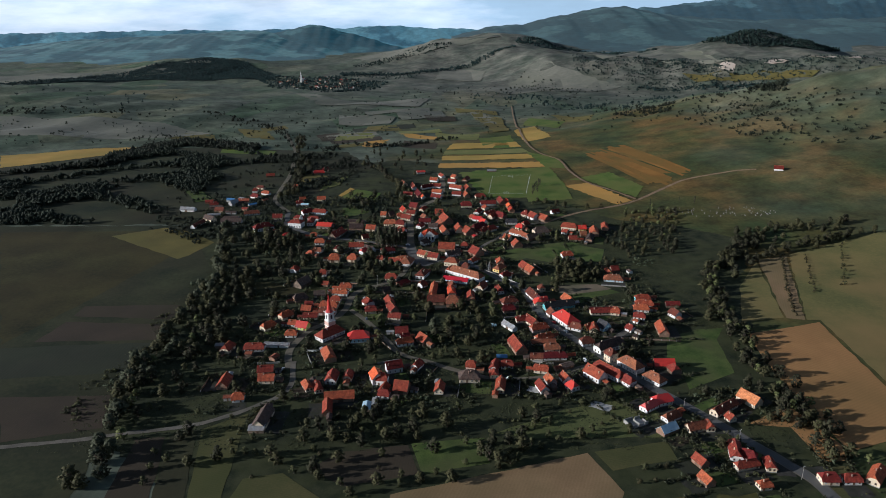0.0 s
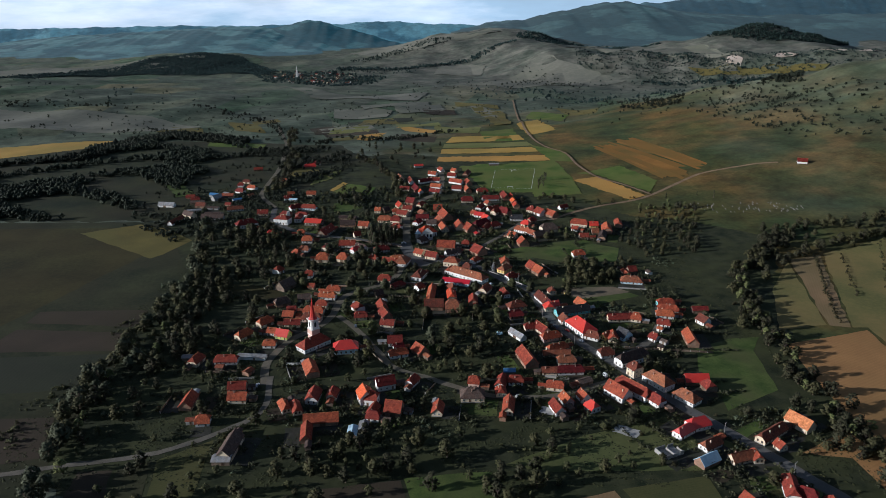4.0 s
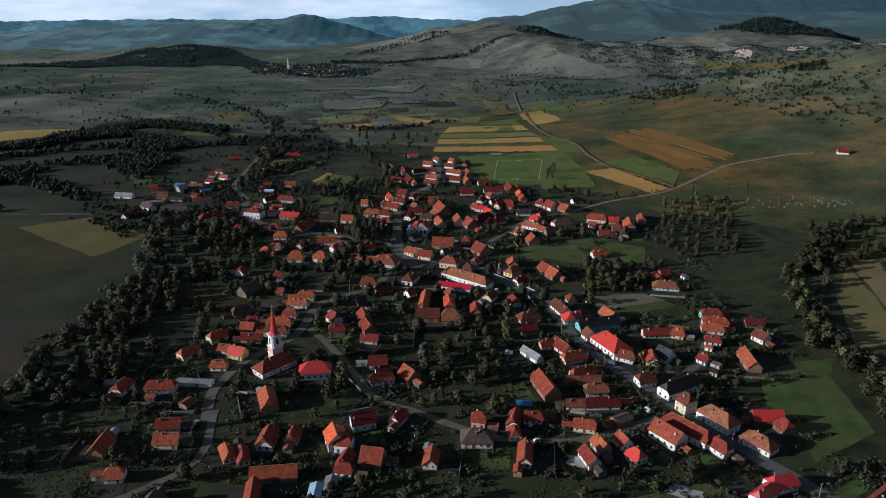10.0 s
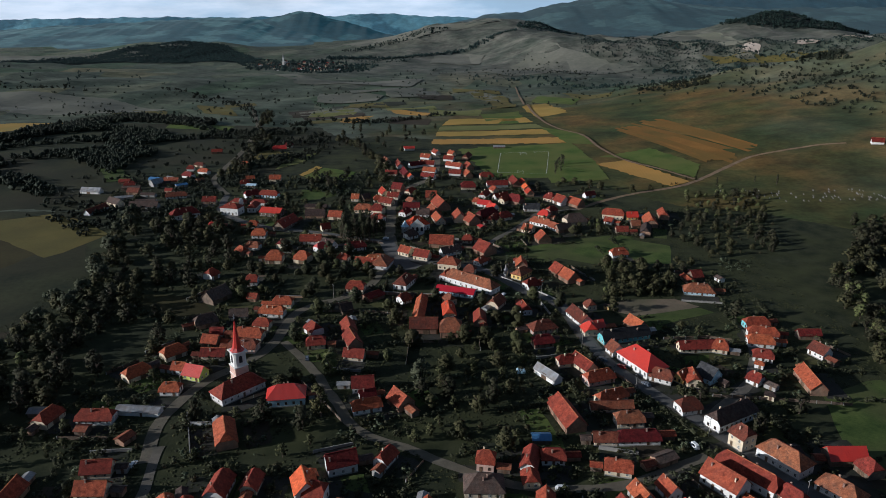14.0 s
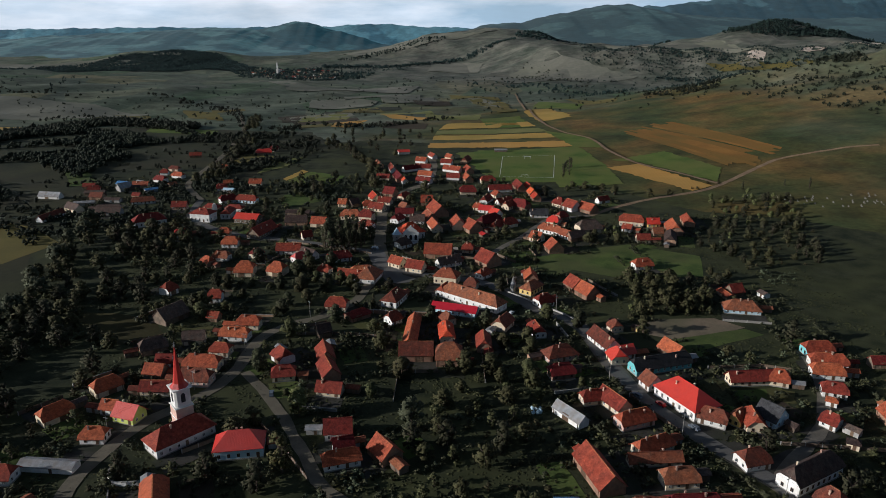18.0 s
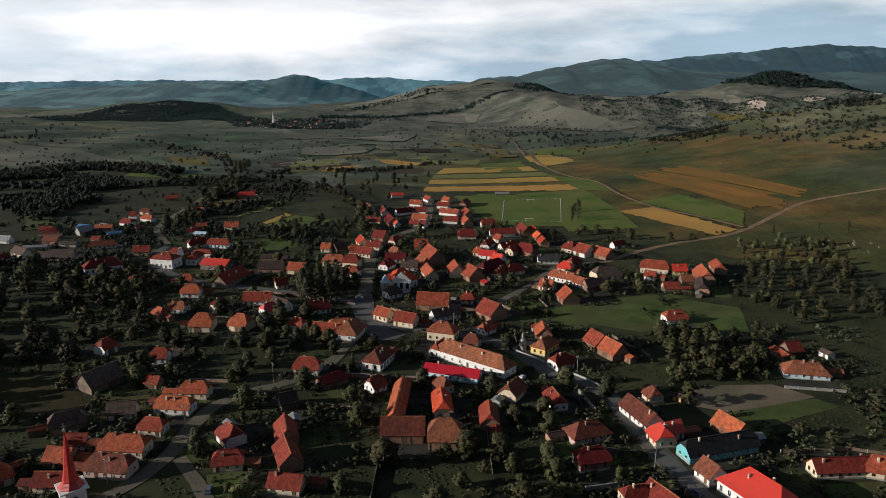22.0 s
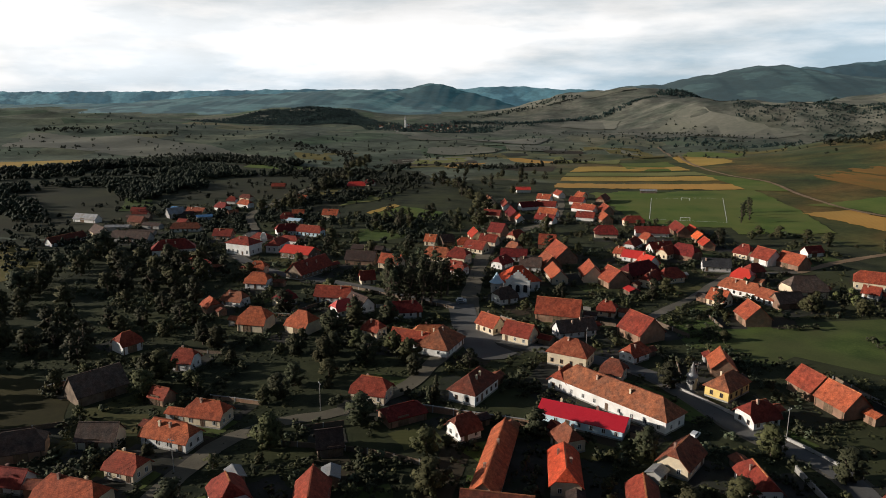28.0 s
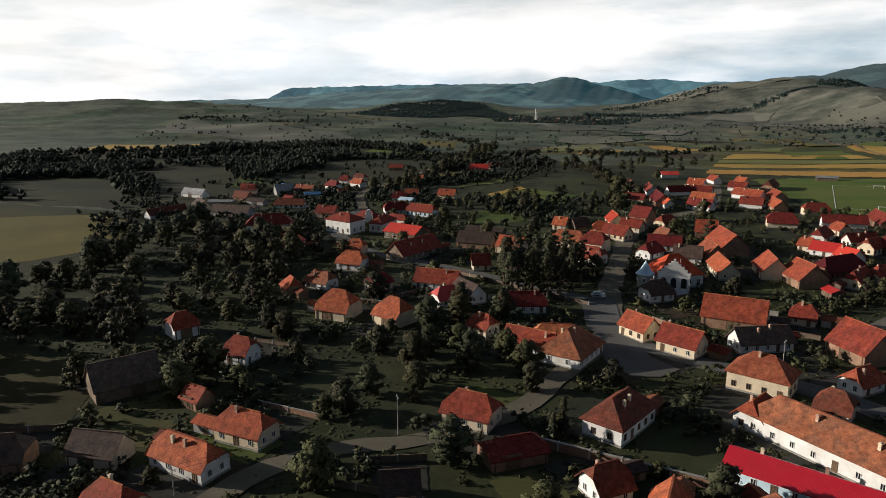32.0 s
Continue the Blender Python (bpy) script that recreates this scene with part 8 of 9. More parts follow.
# ---------------------------------------------------------------- small outbuildings beside the houses
lean_rng, sheds = random.Random(8), 0
for hx, hy, an, ha, hb in list(SPOTS):
    if not (360 < hy < 740 and -240 < hx < 190 and hb > 2.9) or sheds >= 110:
        continue
    for s in lean_rng.sample((-1, 1), 2):
        w, d = lean_rng.uniform(3.4, 5.6), lean_rng.uniform(2.8, 3.8)
        u, v = s * (ha + w / 2 + 0.7), lean_rng.uniform(-0.5, 0.9) * hb
        x, y = hx + u * math.cos(an) - v * math.sin(an), hy + u * math.sin(an) + v * math.cos(an)
        sunward = (x - hx) * math.cos(radians(SUN_AZ)) + (y - hy) * math.sin(radians(SUN_AZ)) > 0
        if lean_rng.random() < (0.45 if sunward else 0.9) and free(x + w * 0.3 * math.cos(an) * s, y + w * 0.3 * math.sin(an) * s, 2.0):
            house(x, y, math.degrees(an) + lean_rng.uniform(-4, 4), w, d, lean_rng.uniform(1.9, 2.5), "g", lean_rng.choice(("br", "br", "dk", "dk", "lm", "tl")), lean_rng.choice(("wood", "wood", "brick", "grey")), "shed", 24)
            sheds += 1
            break



# ---------------------------------------------------------------- trees, hedges and woods
tree('dark', 26.5, 570.5, 0.78)
tree('dark', 42.6, 705.2, 0.78)
tree('dark', 37.1, 613.5, 0.78)
tree('dark', 69.7, 566.7, 0.78)
tree('dark', -166, 687.5, 0.78)
tree('dark', -154.5, 666.6, 0.78)
tree('dark', -154.2, 709, 0.78)
tree('dark', -119.4, 592.1, 0.78)
tree('dark', -69.8, 621.8, 0.78)
tree('dark', -39.6, 609.6, 0.55)
tree('dark', -45.8, 573.8, 0.78)
tree('dark', -0, 576, 0.78)
tree('round', 44.2, 553, 0.85)
tree('round', -132.2, 640.7, 0.85)
tree('round', -110.7, 619.6, 0.85)
tree('round', -138, 576.4, 0.85)
tree('round', -29.8, 592.4, 0.45)
tree('round', -26.1, 562.9, 0.85)
tree('round', -64.4, 557.8, 0.85)
row(['willow', 'round'], 6.5, 1.0, 4, (-188.1, 290.7), (-190.1, 315.9), (-196.4, 365.3), (-210.8, 425), (-210.7, 482.4), (-207.3, 530.4), (-210.2, 601.6), (-225, 682.6), (-249.8, 752))
row(['willow', 'dark', 'autumn'], 9, 0.9, 7, (-178.1, 290.6), (-189.4, 331.1), (-196.9, 391.5), (-193.8, 437), (-196.6, 492.3))
grove(['dark', 'round'], 9, 0.95, (-203.6, 463.3), (-203.3, 587.4), (-172.6, 631.2), (-134.7, 579.5), (-137, 501.8), (-164.2, 472.2), (-178.9, 428.6))
grove(['fruit', 'round', 'dark'], 9, 0.9, (-82.1, 361.1), (-50.3, 367), (-17.8, 376.2), (-16.6, 343), (-58.9, 329.8), (-81.1, 330.1))
grove(['round', 'fruit', 'dark'], 9, 0.9, (17.1, 329.1), (37.8, 348.1), (47, 342.3), (42.3, 313.7), (22.3, 311.5))
row(['round', 'fruit'], 8, 0.8, 3, (52.9, 336.8), (82.9, 341.9), (109.6, 344.5))
row(['round', 'fruit'], 9, 0.8, 3, (-124.8, 338.5), (-103.4, 330.3), (-80.3, 310.1), (-65.8, 296.2))
row(['round', 'fruit'], 9, 0.8, 3, (-51.4, 296.9), (-13.8, 304.8), (13.3, 311.6), (44.3, 318.6))
grove(['dark', 'round', 'fruit', 'bush'], 9, 0.85, (-7, 471.8), (7.9, 510.5), (44.6, 529.6), (48.1, 498.1), (34.3, 471.5), (6.8, 448.6), (-2.8, 440.3))
grove(['willow'], 9, 1.1, (-10, 487.4), (-2, 498.6), (0.8, 466.9), (-6.8, 462.2))
row(['tall'], 7, 1.0, 3, (-53.1, 496.2), (-45.8, 482.4), (-43.1, 453.4))
grove(['poplar'], 5, 0.95, (-77.5, 708.1), (-64.3, 675.6), (-41.5, 679.8), (-42.6, 700.5), (-50.9, 717.9))
row(['round', 'dark', 'autumn'], 4, 0.85, 6, (220.3, 319.3), (215.4, 346), (214.1, 378.5), (212.6, 411.7), (215.7, 457), (224.1, 505.9), (237.4, 564.1), (250.1, 604.3))
row(['dark', 'round'], 4, 0.9, 6, (252.2, 604.1), (300.8, 661.9), (328.3, 700.6))
row(['dark', 'round'], 8, 0.85, 3, (282.6, 616.8), (349.2, 656.2), (397.2, 672.8), (447.4, 690.8))
grove(['dark', 'round', 'bush'], 7.5, 0.62, (170, 692), (196, 724), (262, 720), (232, 652), (180, 642))
grove(['bush', 'round', 'fruit'], 4.5, 0.8, (106, 633), (129, 645), (152, 594), (137, 576), (103, 581))
grove(['bush', 'round'], 4.5, 0.75, (109, 670), (97, 695), (105, 711), (125, 694))
grove(['round', 'dark', 'autumn', 'bush'], 7.5, 0.62, (219.5, 799.9), (255.4, 809.5), (275.6, 789.2), (253.5, 705.4), (204.5, 653.8), (186.1, 671.6), (186.7, 710.8))
grove(['round', 'dark', 'autumn', 'bush'], 7, 0.62, (108.2, 627.1), (138.5, 633.4), (159.6, 619.2), (137.3, 575), (116.4, 575.4), (95.4, 575.7))
grove(['autumn', 'round', 'bush'], 8, 0.65, (109.6, 714.3), (130.5, 725), (109.7, 657), (96.1, 657.3))
row(['round', 'bush'], 7, 0.8, 4, (108.8, 851), (128.1, 841.8), (148.8, 825.3), (177.5, 813.7), (220.4, 830.4), (244.6, 847.5))
grove(['fruit', 'round', 'dark', 'fruit'], 15, 0.9, (-215.3, 677.7), (-142.1, 672.9), (-90.4, 659.7), (-79.8, 604.1), (-103.4, 577.8), (-152.6, 573.5))
grove(['round', 'dark', 'fruit', 'bush'], 15, 0.8, (-119.5, 634), (-89.9, 659.6), (-57.5, 676.9), (-36.9, 621.4), (-51.2, 592.2), (-59, 576.2), (-86.7, 585.7))
grove(['round', 'dark', 'bush'], 14, 0.9, (-229.8, 622.4), (-231.6, 663.2), (-168.4, 668.1), (-135.7, 631.3), (-142.6, 590.5), (-172.1, 579.6))
grove(['round', 'dark'], 9, 1.05, (-220.7, 718.2), (-193.7, 741.9), (-163.6, 718), (-149.6, 677.4), (-177.7, 660.2))
grove(['dark', 'round'], 12, 0.85, (-87.6, 659.7), (-72.1, 676.9), (-27.1, 629), (-32.3, 592.5), (-61.4, 603.9))
grove(['fruit', 'round'], 11, 0.9, (17.4, 532.6), (47, 562.7), (42.5, 516.8), (25.6, 511.3), (13, 511.5))
grove(['fruit', 'round', 'bush'], 11, 0.9, (-18.3, 467), (-7.4, 440.4), (31.6, 457.2), (43.9, 439.9), (32.9, 424.6), (11.1, 436.2))
grove(['fruit', 'bush'], 10, 0.9, (-181, 468.3), (-145.6, 499.8), (-110.9, 524.3), (-98.2, 499.4), (-124.3, 441.3), (-153.3, 426))
row(['dark', 'round'], 8, 0.9, 4, (-122.5, 1091.1), (-89.5, 1026.9), (-56.2, 919.9), (-49.4, 852.3))
grove(['dark', 'round', 'bush'], 19, 0.75, (-152, 1270.5), (0.1, 1204.7), (-32.9, 1025.8), (-39.3, 832.9), (-69.2, 873.3), (-109.5, 1046.7))
row(['bush'], 3.5, 0.8, 0.8, (333, 640), (318, 604), (300, 560), (282, 506))
row(['bush'], 5, 0.7, 1.0, (356, 640), (338, 596), (318, 548))
row(['bush', 'fruit'], 6, 0.6, 1.2, (420, 690), (392, 640), (350, 560))
row(['spruce'], 5, 0.5, 2, (-43.4, 605.9), (-29.2, 594.3), (-27.5, 585.4))
row(['poplar'], 9, 0.7, 2, (114.8, 877.6), (122.9, 899.6), (132.2, 936.1))
row(['poplar', 'spruce'], 16, 0.6, 4, (261.4, 821.5), (295.1, 823.8), (312.8, 812.9))
row(['dark', 'round'], 9, 1.0, 5, (-201.8, 873.9), (-213.3, 1009), (-254.5, 1207.4), (-285.4, 1401.3))
grove(['dark', 'round', 'bush'], 8, 0.6, (128.7, 692.1), (171.4, 622.9), (160.9, 580.1), (122.9, 595.1))
grove(['round', 'fruit'], 10, 0.8, (157.7, 332.9), (166.2, 338.2), (161.9, 327.6), (149.4, 327.7))
woods("woodland", "dark broad-leaved woodland and clearings on the slope", "leaf_wood", 2700, 8, 12, (-700, 1010), (-590, 1110), (-579, 1298), (-509, 1373), (-345, 1275), (-300, 1160), (-325, 1010), (-332, 900), (-345, 830), (-330, 770), (-520, 772), patchy=0.05)
woods("woodland", "broad-leaved trees along the crest of the slope", "leaf_wood", 700, 9, 42, (-672, 1031), (-574, 1093), (-560, 1290), (-509, 1373), (-330, 1275), (-340, 1230), (-500, 1300), (-530, 1090))
woods("thicket", "scrubby trees between the sheds and gardens", "leaf_wood", 520, 4.8, 43, (-330, 760), (-320, 880), (-262, 985), (-150, 985), (-60, 880), (-70, 800), (-120, 780), (-230, 735), (-262, 690), patchy=0.0)
woods("woodland", "dark scrub and trees along the valley", "leaf_wood", 300, 7, 13, (-460.4, 1235.2), (-190.9, 1269), (-126.2, 1061.5), (-145.7, 948.9), (-249.6, 951.5), (-242.1, 1111.2), (-353.3, 1113.8), lobes=9, patchy=0.25)
woods("hedgerow", "leafy hedge between the fields", "leaf_wood", 90, 6, 14, (-234, 1339.4), (-138.1, 1263.1), (-65.8, 1271.1), (18.3, 1311.9), (40.8, 1345.7), (-67.5, 1306.6), (-153.1, 1305), lobes=9)
woods("hedgerow", "leafy hedge between the fields", "leaf_wood", 70, 7, 15, (-1071.3, 1699.4), (-828.2, 1703.5), (-677.4, 1665.7), (-680.3, 1638.8), (-878, 1639.4), (-1004.9, 1587.6), lobes=9)
woods("hedgerow", "leafy hedge between the fields", "leaf_wood", 60, 7, 16, (-629.3, 1720.5), (-472, 1700.5), (-362.8, 1576.8), (-268.8, 1293.4), (-281.1, 1276.5), (-374.8, 1519.3), (-512.4, 1651.4), lobes=9)
woods("scrub", "bushes scattered over the dry hillside", "leaf_wood", 230, 5, 17, (440.7, 1365.8), (564.6, 1348.9), (669.7, 1349.1), (742.9, 1174.7), (626.5, 972.9), (505.5, 995.1), (447.2, 1170.9), lobes=9)
woods("scrub", "bushes scattered over the dry hillside", "leaf_wood", 120, 5, 18, (390.7, 1881.7), (593.9, 1426), (671.2, 1308), (564.6, 1348.9), (385.5, 1498.3), lobes=9)
woods("woodland", "dark wood on the hilltop", "leaf_wood", 200, 9, 19, (607.6, 1405.4), (746, 1642.3), (804.8, 1629.6), (655.5, 1351.8), lobes=9)
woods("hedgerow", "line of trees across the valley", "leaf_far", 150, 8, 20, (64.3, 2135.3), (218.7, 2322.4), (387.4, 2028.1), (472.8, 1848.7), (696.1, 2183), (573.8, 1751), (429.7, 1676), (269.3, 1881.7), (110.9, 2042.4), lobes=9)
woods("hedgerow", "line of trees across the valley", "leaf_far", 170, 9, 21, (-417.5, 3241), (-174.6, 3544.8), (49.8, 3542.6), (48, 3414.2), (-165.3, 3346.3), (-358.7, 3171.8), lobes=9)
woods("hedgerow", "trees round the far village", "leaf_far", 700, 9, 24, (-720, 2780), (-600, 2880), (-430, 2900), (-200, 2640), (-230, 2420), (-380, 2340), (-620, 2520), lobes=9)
woods("hedgerow", "hedge above the dry meadow", "leaf_wood", 110, 7, 25, (364, 1508.9), (515.5, 1530.6), (440.7, 1365.8), lobes=9)
woods("scrub", "thorn bushes on the pasture", "leaf_wood", 110, 5, 26, (-989.1, 1560.6), (-388.3, 1694.6), (-129.8, 1948.1), (-94.3, 1392.3), (-425.3, 1356.2), (-820.8, 1277.4), lobes=9)
woods("scrub", "thorn bushes on the pasture", "leaf_wood", 120, 5, 27, (-159.2, 2409.3), (436.5, 2506.9), (385.5, 1498.3), (156.7, 1646.4), (-109.7, 1632.5), lobes=9)
woods("hedgerow", "leafy hedge between the fields", "leaf_wood", 90, 5, 28, (-638.1, 1406), (-583.7, 1447.4), (-433.4, 1383.2), (-303, 1304.8), (-296.1, 1273.4), (-417, 1328.2), (-558.2, 1381.1), (-616.6, 1356.3), lobes=9)
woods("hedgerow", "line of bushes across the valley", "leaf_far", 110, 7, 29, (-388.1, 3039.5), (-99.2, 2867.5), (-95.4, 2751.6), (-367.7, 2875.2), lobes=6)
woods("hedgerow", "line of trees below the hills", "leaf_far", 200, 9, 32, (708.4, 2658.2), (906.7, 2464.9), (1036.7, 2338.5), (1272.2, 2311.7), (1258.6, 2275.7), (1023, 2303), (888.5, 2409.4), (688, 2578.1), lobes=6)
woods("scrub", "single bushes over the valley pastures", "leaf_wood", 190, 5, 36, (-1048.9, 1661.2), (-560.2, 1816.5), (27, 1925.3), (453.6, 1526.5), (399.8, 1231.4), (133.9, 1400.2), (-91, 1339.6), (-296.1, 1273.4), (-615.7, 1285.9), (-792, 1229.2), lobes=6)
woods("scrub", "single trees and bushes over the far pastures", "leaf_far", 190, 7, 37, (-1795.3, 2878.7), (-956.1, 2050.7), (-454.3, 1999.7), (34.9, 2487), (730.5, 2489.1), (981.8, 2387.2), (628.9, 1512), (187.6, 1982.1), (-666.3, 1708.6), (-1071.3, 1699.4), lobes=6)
woods("scrub", "bushes on the rough meadow", "leaf_wood", 150, 4, 38, (-329.4, 744.5), (-399.2, 998.7), (-251.8, 1110.8), (-112.1, 1062.9), (-122, 901.2), (-217.5, 850.5), (-254.5, 707.8), lobes=9)
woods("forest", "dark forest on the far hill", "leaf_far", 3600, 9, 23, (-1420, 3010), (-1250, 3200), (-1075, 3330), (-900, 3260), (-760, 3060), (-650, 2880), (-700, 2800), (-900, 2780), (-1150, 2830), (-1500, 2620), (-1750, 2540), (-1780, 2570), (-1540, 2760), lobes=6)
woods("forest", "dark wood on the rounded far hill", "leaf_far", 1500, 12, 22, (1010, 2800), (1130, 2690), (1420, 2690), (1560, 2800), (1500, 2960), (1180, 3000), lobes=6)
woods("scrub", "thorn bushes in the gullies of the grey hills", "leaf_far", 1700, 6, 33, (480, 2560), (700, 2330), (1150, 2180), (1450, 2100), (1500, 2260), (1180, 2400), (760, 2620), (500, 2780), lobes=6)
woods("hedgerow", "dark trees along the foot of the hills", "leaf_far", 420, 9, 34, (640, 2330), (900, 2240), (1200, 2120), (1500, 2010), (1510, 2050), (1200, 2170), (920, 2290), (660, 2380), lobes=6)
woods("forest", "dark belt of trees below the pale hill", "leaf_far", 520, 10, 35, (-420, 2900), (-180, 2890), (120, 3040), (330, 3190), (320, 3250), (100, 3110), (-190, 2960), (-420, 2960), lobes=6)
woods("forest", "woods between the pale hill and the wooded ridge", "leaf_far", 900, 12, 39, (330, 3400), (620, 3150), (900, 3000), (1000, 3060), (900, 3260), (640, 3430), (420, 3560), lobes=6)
row(['dark', 'round', 'bush'], 4, 0.8, 9, (217.6, 314.3), (212.5, 340.4), (211.7, 373.3), (210.3, 406.5), (212.8, 450), (222.1, 500.7), (235.1, 557.8))
row(['dark', 'round'], 5, 0.85, 9, (247.1, 590.3), (289.2, 646.9), (324.9, 692.5), (374.2, 709.7), (427.6, 720.3))
woods("hedgerow", "trees along the valley track", "leaf_wood", 90, 6, 40, (179, 2303.9), (312.9, 2686.1), (473.8, 2359.8), (426.4, 2211), (273.6, 2354.8), (179.7, 2204.8), lobes=9)
woods("scrub", "thorn bushes on the hill spur", "leaf_wood", 150, 5, 41, (496.9, 1426.6), (657.1, 1579.9), (649.4, 1352), (617.3, 1089.4), (531, 1015), (484.8, 1076.7), (462.7, 1181), lobes=9)
def shades(x, y):
    """Whether a tree there would keep the evening sun off a house."""
    for hx, hy, an, ha, hb in SPOTS:
        dx, dy = hx - x, hy - y
        along, across = -dx * math.cos(radians(SUN_AZ)) - dy * math.sin(radians(SUN_AZ)), dx * math.sin(radians(SUN_AZ)) - dy * math.cos(radians(SUN_AZ))
        if 0 < along < 25 and abs(across) < 7 and hb > 2.6:
            return True
    return False


for i in range(520):        # garden trees all over the village
    x, y = TREE_RNG.uniform(-200, 175), TREE_RNG.uniform(300, 900)
    if abs(x + 10) < 190 - 0.12 * max(0, y - 500) and (x < 85 or y < 470 or TREE_RNG.random() < 0.3) and free(x, y, 2.4) and all(abs(x - p) + abs(y - q) > 6.5 for p, q in PLANTED):
        tree("bush" if shades(x, y) else TREE_RNG.choice(("fruit", "fruit", "fruit", "round", "bush", "dark")), x, y, 0.9)
for i in range(420):        # and more, too close to be counted
    x, y = TREE_RNG.uniform(-210, 190), TREE_RNG.uniform(340, 880)
    if abs(x + 10) < 190 - 0.12 * max(0, y - 500) and (x < 85 or y < 470 or TREE_RNG.random() < 0.3) and free(x, y, 2.6) and all(abs(x - p) + abs(y - q) > 5.5 for p, q in PLANTED):
        tree("bush" if shades(x, y) else TREE_RNG.choice(("fruit", "fruit", "dark", "round", "bush")), x, y, TREE_RNG.uniform(0.6, 0.85), single=False)
join_mass()


# ---------------------------------------------------------------- hedges and bushes between the gardens
SHRUBS = [crown_mesh("shrub", 40 + i, 2.1, 1.35, 5, 5, M["leaf"], "round", 0.08, 0.24, 1.8) for i in range(5)]


def undergrowth(name, label, mat, places):
    """Bushes nobody could count, joined into one mesh."""
    co, out, tri, base = [], [], [], 0
    for x, y, s in places:
        me = SHRUBS[TREE_RNG.randrange(5)]
        v = np.empty(len(me.vertices) * 3)
        me.vertices.foreach_get("co", v)
        m = np.array(pose(x, y, land(x, y) - 0.1, 0, 0, TREE_RNG.uniform(0, 360)) @ Matrix.Diagonal((s, s * TREE_RNG.uniform(0.8, 1.3), s * TREE_RNG.uniform(0.7, 1.2), 1)))
        co.append(v.reshape(-1, 3) @ m[:3, :3].T + m[:3, 3])
        out.append(ROUNDED[me.name] @ m[:3, :3].T)
        tri += [tuple(k + base for k in p.vertices) for p in me.polygons]
        base += len(co[-1])
    me = bpy.data.meshes.new(name)
    me.from_pydata(np.concatenate(co).tolist(), [], tri, shade_flat=False)
    out = np.concatenate(out)
    me.normals_split_custom_set_from_vertices((out / (np.linalg.norm(out, axis=1)[:, None] + 1e-6)).tolist())
    me.materials.append(M[mat])
    tagged(new(name, me), label, "bushes", kind="stuff")


hedges, weeds, young = [], [], []
for hx, hy, an, ha, hb in list(SPOTS):
    if hy > 900 or not -280 < hx < 220 or hb < 2.2:
        continue
    for s in (-1, 1):
        if TREE_RNG.random() < 0.85:            # a hedge down the side of the plot
            side, far_end = TREE_RNG.choice((-1, 1)), TREE_RNG.uniform(10, 30)
            q = hb + 1.5
            while q < hb + far_end:
                u, v = s * (ha + 2.5 + TREE_RNG.uniform(-0.6, 0.6)), side * q
                x, y = hx + u * math.cos(an) - v * math.sin(an), hy + u * math.sin(an) + v * math.cos(an)
                if free(x, y, 0.9):
                    hedges.append((x, y, TREE_RNG.uniform(0.55, 1.6)))
                q += TREE_RNG.uniform(1.3, 3.4)
    for _ in range(9):                         # and odd bushes about the yard
        u, v = TREE_RNG.choice((-1, 1)) * TREE_RNG.uniform(0.6, 11.0), TREE_RNG.choice((-1, 1)) * TREE_RNG.uniform(0.6, 14.0)
        u += math.copysign(ha * TREE_RNG.random(), u)
        v += math.copysign(hb, v)
        x, y = hx + u * math.cos(an) - v * math.sin(an), hy + u * math.sin(an) + v * math.cos(an)
        if free(x, y, 1.4):
            TREE_RNG.choice((weeds, weeds, young)).append((x, y, TREE_RNG.uniform(0.4, 1.5)))
for _ in range(560):                            # thickets run wild over the unkept gardens
    cx, cy = TREE_RNG.uniform(-240, 200), TREE_RNG.uniform(350, 850)
    if abs(cx + 10) > 225 - 0.15 * max(0, cy - 500) or (cx > 85 and cy > 470 and TREE_RNG.random() < 0.8) or (cy < 372 and TREE_RNG.random() < 0.7) or (-135 < cx < 0 and 520 < cy < 630 and TREE_RNG.random() < 0.5):
        continue
    turn, reach, slim = TREE_RNG.uniform(0, 3.14), TREE_RNG.uniform(2.0, 7.5), TREE_RNG.uniform(0.25, 0.7)
    stock = TREE_RNG.choice((hedges, weeds, weeds, young))
    for _ in range(int(4 + reach * 2.2)):
        u, v = TREE_RNG.gauss(0, reach), TREE_RNG.gauss(0, reach * slim)
        x, y = cx + u * math.cos(turn) - v * math.sin(turn), cy + u * math.sin(turn) + v * math.cos(turn)
        if free(x, y, 2.4):
            stock.append((x, y, TREE_RNG.uniform(0.5, 0.8) if shades(x, y) else TREE_RNG.uniform(0.6, 1.0) + 0.8 * TREE_RNG.random() ** 3))
undergrowth("hedges", "straggling dark green hedges between the gardens", "leaf_dark", hedges)
undergrowth("bushes", "green bushes about the yards and gardens", "leaf", weeds)
undergrowth("bushes", "grey-green shrubs about the yards and gardens", "leaf_grey", young)


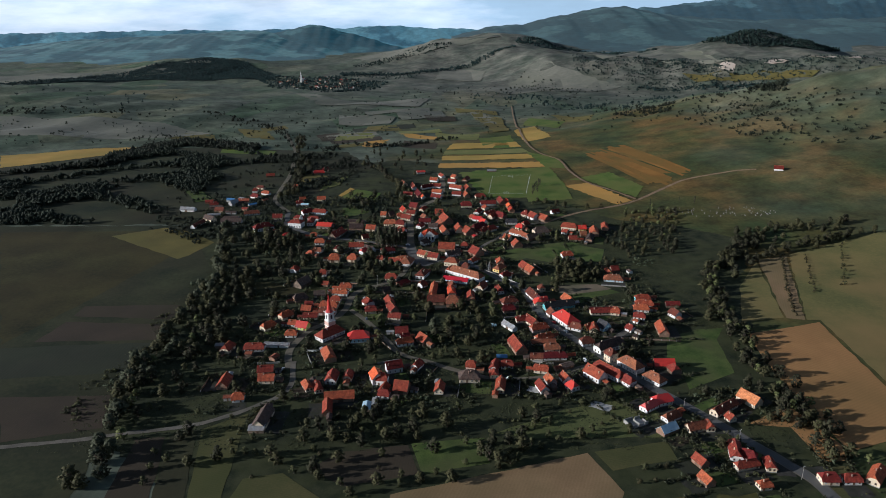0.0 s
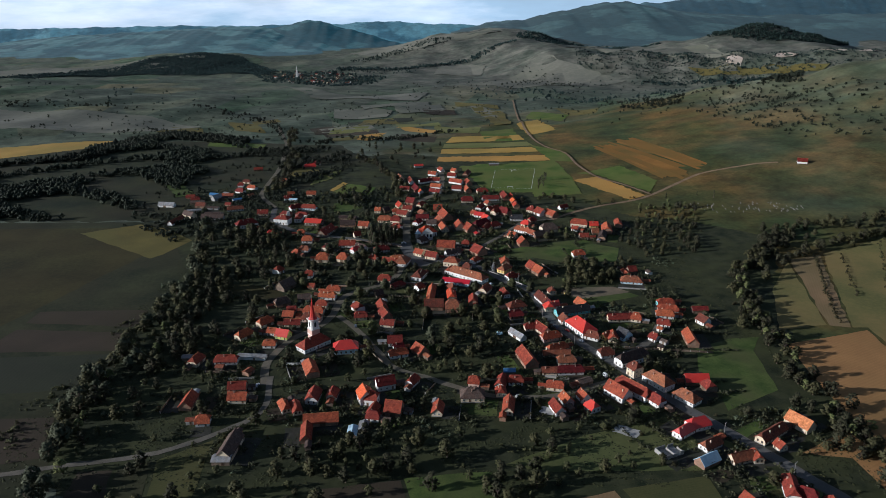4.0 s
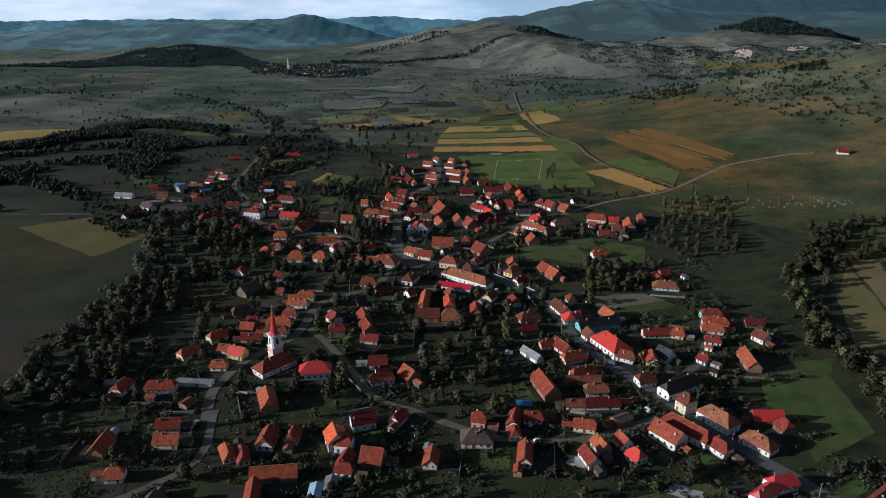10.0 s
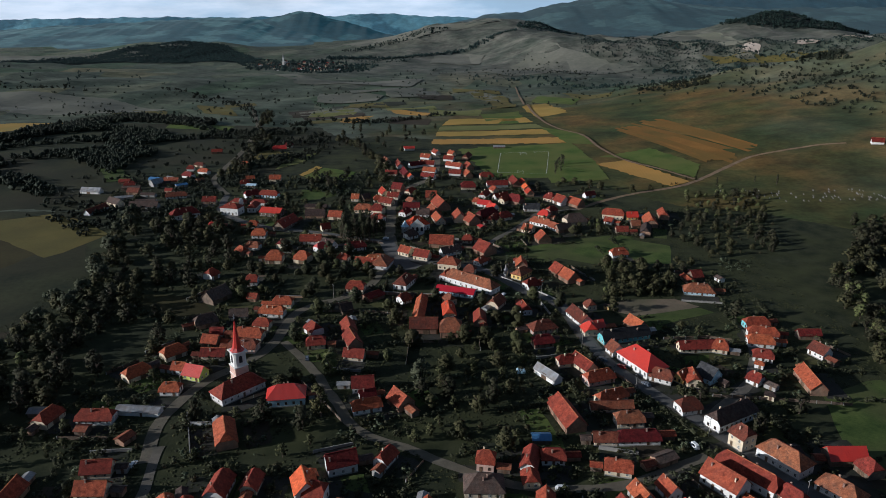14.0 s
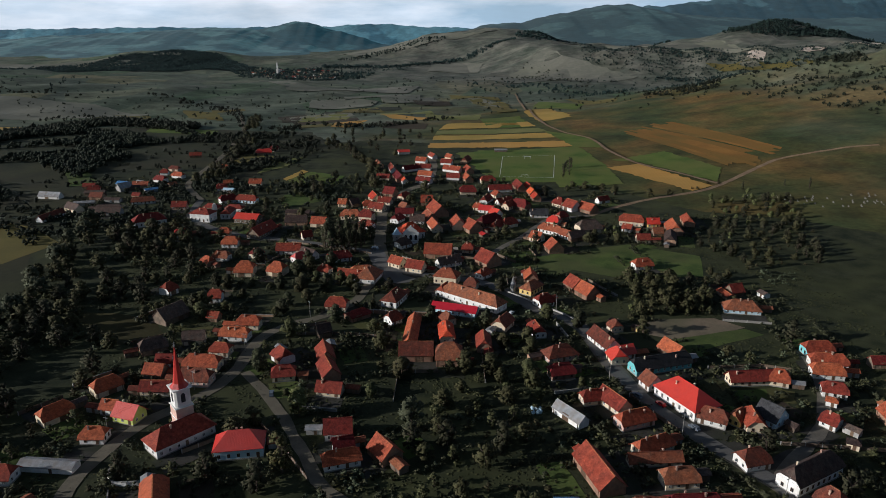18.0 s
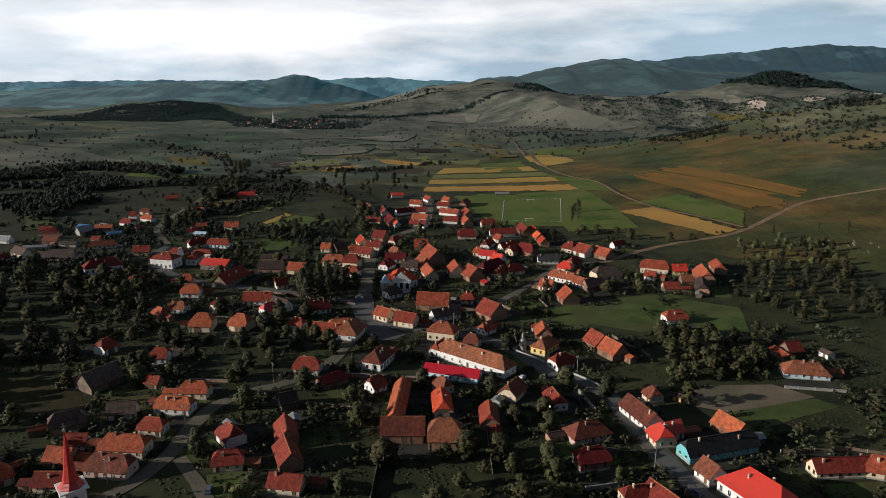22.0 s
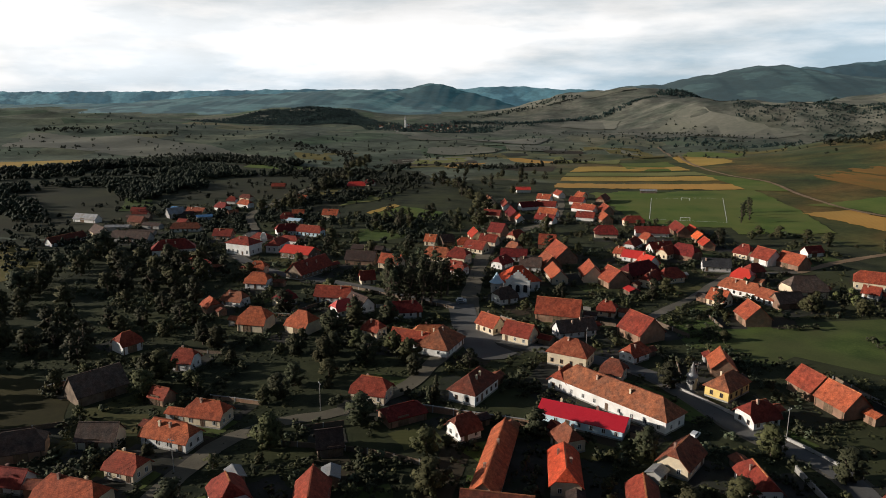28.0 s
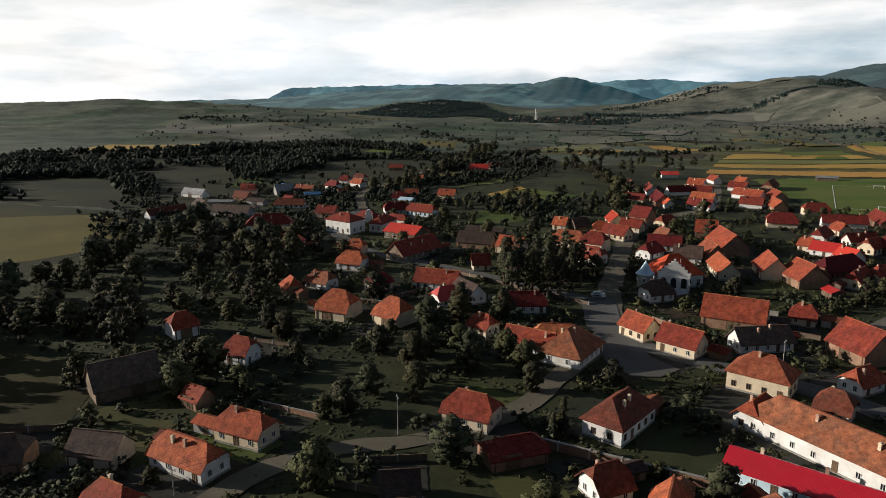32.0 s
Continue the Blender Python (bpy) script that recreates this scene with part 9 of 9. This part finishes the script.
def weeds_and_tufts(name, label, mat, count, seed, x0, x1, y0, y1):
    """Tall grass and weeds: low uneven tufts, kept off roads and houses, in one mesh."""
    rng = np.random.RandomState(seed)
    taken = set()
    for line, w in ROADS:
        for (ax, ay), (bx, by) in zip(line, line[1:]):
            for i in range(5):
                for q in range(-3, 4):
                    d = math.hypot(bx - ax, by - ay) or 1
                    o = q / 3 * (w / 2 + 0.8)
                    taken.add((int((ax + (bx - ax) * i / 5 - (by - ay) / d * o) // 1.2), int((ay + (by - ay) * i / 5 + (bx - ax) / d * o) // 1.2)))
    for hx, hy, an, ha, hb in SPOTS:
        for i in range(-10, 11):
            for j in range(-10, 11):
                u, v = ha * i / 10, hb * j / 10
                taken.add((int((hx + u * math.cos(an) - v * math.sin(an)) // 1.2), int((hy + u * math.sin(an) + v * math.cos(an)) // 1.2)))
    vs, fs = [], []
    for x, y, s, h in zip(rng.uniform(x0, x1, count), rng.uniform(y0, y1, count), rng.uniform(0.3, 0.9, count), rng.uniform(0.15, 0.45, count)):
        patch = math.sin(x / 9 + 2 * math.sin(y / 13)) * math.sin(y / 8 + 1.5 * math.sin(x / 17))
        if patch < -0.25 or (int(x // 1.2), int(y // 1.2)) in taken or any(inside(x, y, ring) for ring in PAVED) or any(inside(x, y, ring) for ring in OPEN):
            continue
        z, k = land(x, y) + 0.1, len(vs)
        a = rng.uniform(0, 6.283)
        for i in range(5):
            r = s * rng.uniform(0.7, 1.3)
            vs.append((x + r * math.cos(a + i * 1.257), y + r * math.sin(a + i * 1.257), z - 0.05))
        vs.append((x + rng.uniform(-0.3, 0.3) * s, y + rng.uniform(-0.3, 0.3) * s, z + s * h))
        fs += [(k + i, k + (i + 1) % 5, k + 5) for i in range(5)]
    me = bpy.data.meshes.new(name)
    me.from_pydata(vs, [], fs)
    me.materials.append(M[mat])
    tagged(new(name, me), label, "weeds", kind="stuff")


weeds_and_tufts("weeds", "tufts of tall grass and weeds in the gardens", "tuft", 64000, 4, -230, 215, 330, 760)


# ---------------------------------------------------------------- yards, kitchen gardens, fences
def yard(x, y, heading, w, d, mat, name, label, lift):
    """A worn yard or a garden bed, laid on the ground."""
    rng_ = random.Random(int(x * 3 + y * 5))
    bm = bmesh.new()
    an = radians(heading)
    n = 5
    grid = [[None] * (n + 1) for _ in range(n + 1)]
    for i in range(n + 1):
        for j in range(n + 1):
            u = (i / n - 0.5) * w + (rng_.uniform(-0.5, 0.5) if i in (0, n) else 0)
            v = (j / n - 0.5) * d + (rng_.uniform(-0.5, 0.5) if j in (0, n) else 0)
            px, py = x + u * math.cos(an) - v * math.sin(an), y + u * math.sin(an) + v * math.cos(an)
            grid[i][j] = bm.verts.new((px, py, land(px, py) + lift))
    for i in range(n):
        for j in range(n):
            bm.faces.new((grid[i][j], grid[i + 1][j], grid[i + 1][j + 1], grid[i][j + 1]))
    tagged(part(name, bm, M[mat], None), label, "yard" if "yard" in name else "garden", kind="structure")


yard_rng = random.Random(77)
FENCES = 0
for k, (hx, hy, an, ha, hb) in enumerate(list(SPOTS)):
    if hy > 900 or hb < 2.9 or not -260 < hx < 215:
        continue
    side = yard_rng.choice((-1, 1))
    deg = math.degrees(an)
    off = hb + 4.0
    px, py = hx - math.sin(an) * off * side, hy + math.cos(an) * off * side
    yard(px, py, deg, ha * 2 + 3, 9.5, "yard", "yard", "trodden dusty yard beside a house", 0.14 + 0.0006 * (k % 40))
    if yard_rng.random() < 0.75:
        off = hb + yard_rng.uniform(5, 8)
        px, py = hx + math.sin(an) * off * side, hy - math.cos(an) * off * side
        kind = yard_rng.choice(("soil", "lawn", "crop", "corn", "lawn"))
        yard(px, py, deg, ha * 2 + 2, yard_rng.uniform(7, 13), kind, "garden_bed", {"soil": "dug brown kitchen garden bed", "lawn": "green grass garden plot", "crop": "kitchen garden in rows", "corn": "small plot of standing corn"}[kind], 0.12 + 0.0006 * (k % 40))
    if yard_rng.random() < 0.6 and 380 < hy < 720 and FENCES < 110:
        FENCES += 1
        off = hb + 9.0
        a0 = (hx - math.sin(an) * off * side - math.cos(an) * (ha + 2), hy + math.cos(an) * off * side - math.sin(an) * (ha + 2))
        a1 = (hx - math.sin(an) * off * side + math.cos(an) * (ha + 2), hy + math.cos(an) * off * side + math.sin(an) * (ha + 2))
        mid = ((a0[0] + a1[0]) / 2, (a0[1] + a1[1]) / 2)
        if free(*a0, 1.0) and free(*a1, 1.0) and free(*mid, 1.0):
            kind = yard_rng.choice(("wood", "wood", "plinth", "brick"))
            garden_wall("garden_fence", kind, {"wood": "weathered board fence of a yard", "plinth": "grey stone wall of a yard", "brick": "low brick wall of a yard"}[kind], yard_rng.uniform(1.1, 1.6), 0.1 if kind == "wood" else 0.25, a0, mid, a1)


yard(59.2, 395.4, 70, 7, 9, "concrete", "concrete_yard", "pale concrete terrace beside a house", 0.3)
yard(97.6, 375.2, 60, 8, 13, "concrete", "concrete_yard", "pale concrete building yard", 0.3)


corners = ((73.0, 992.0), (128.0, 992.0), (110.0, 888.0), (61.5, 896.5))
for p, q in zip(corners, corners[1:] + corners[:1]):
    tagged(ribbon("touchline", "line", smooth([p, ((p[0] + q[0]) / 2, (p[1] + q[1]) / 2), q], 6), 0, 0.3, 0.55), "white chalk line of the football pitch", "line", kind="structure")
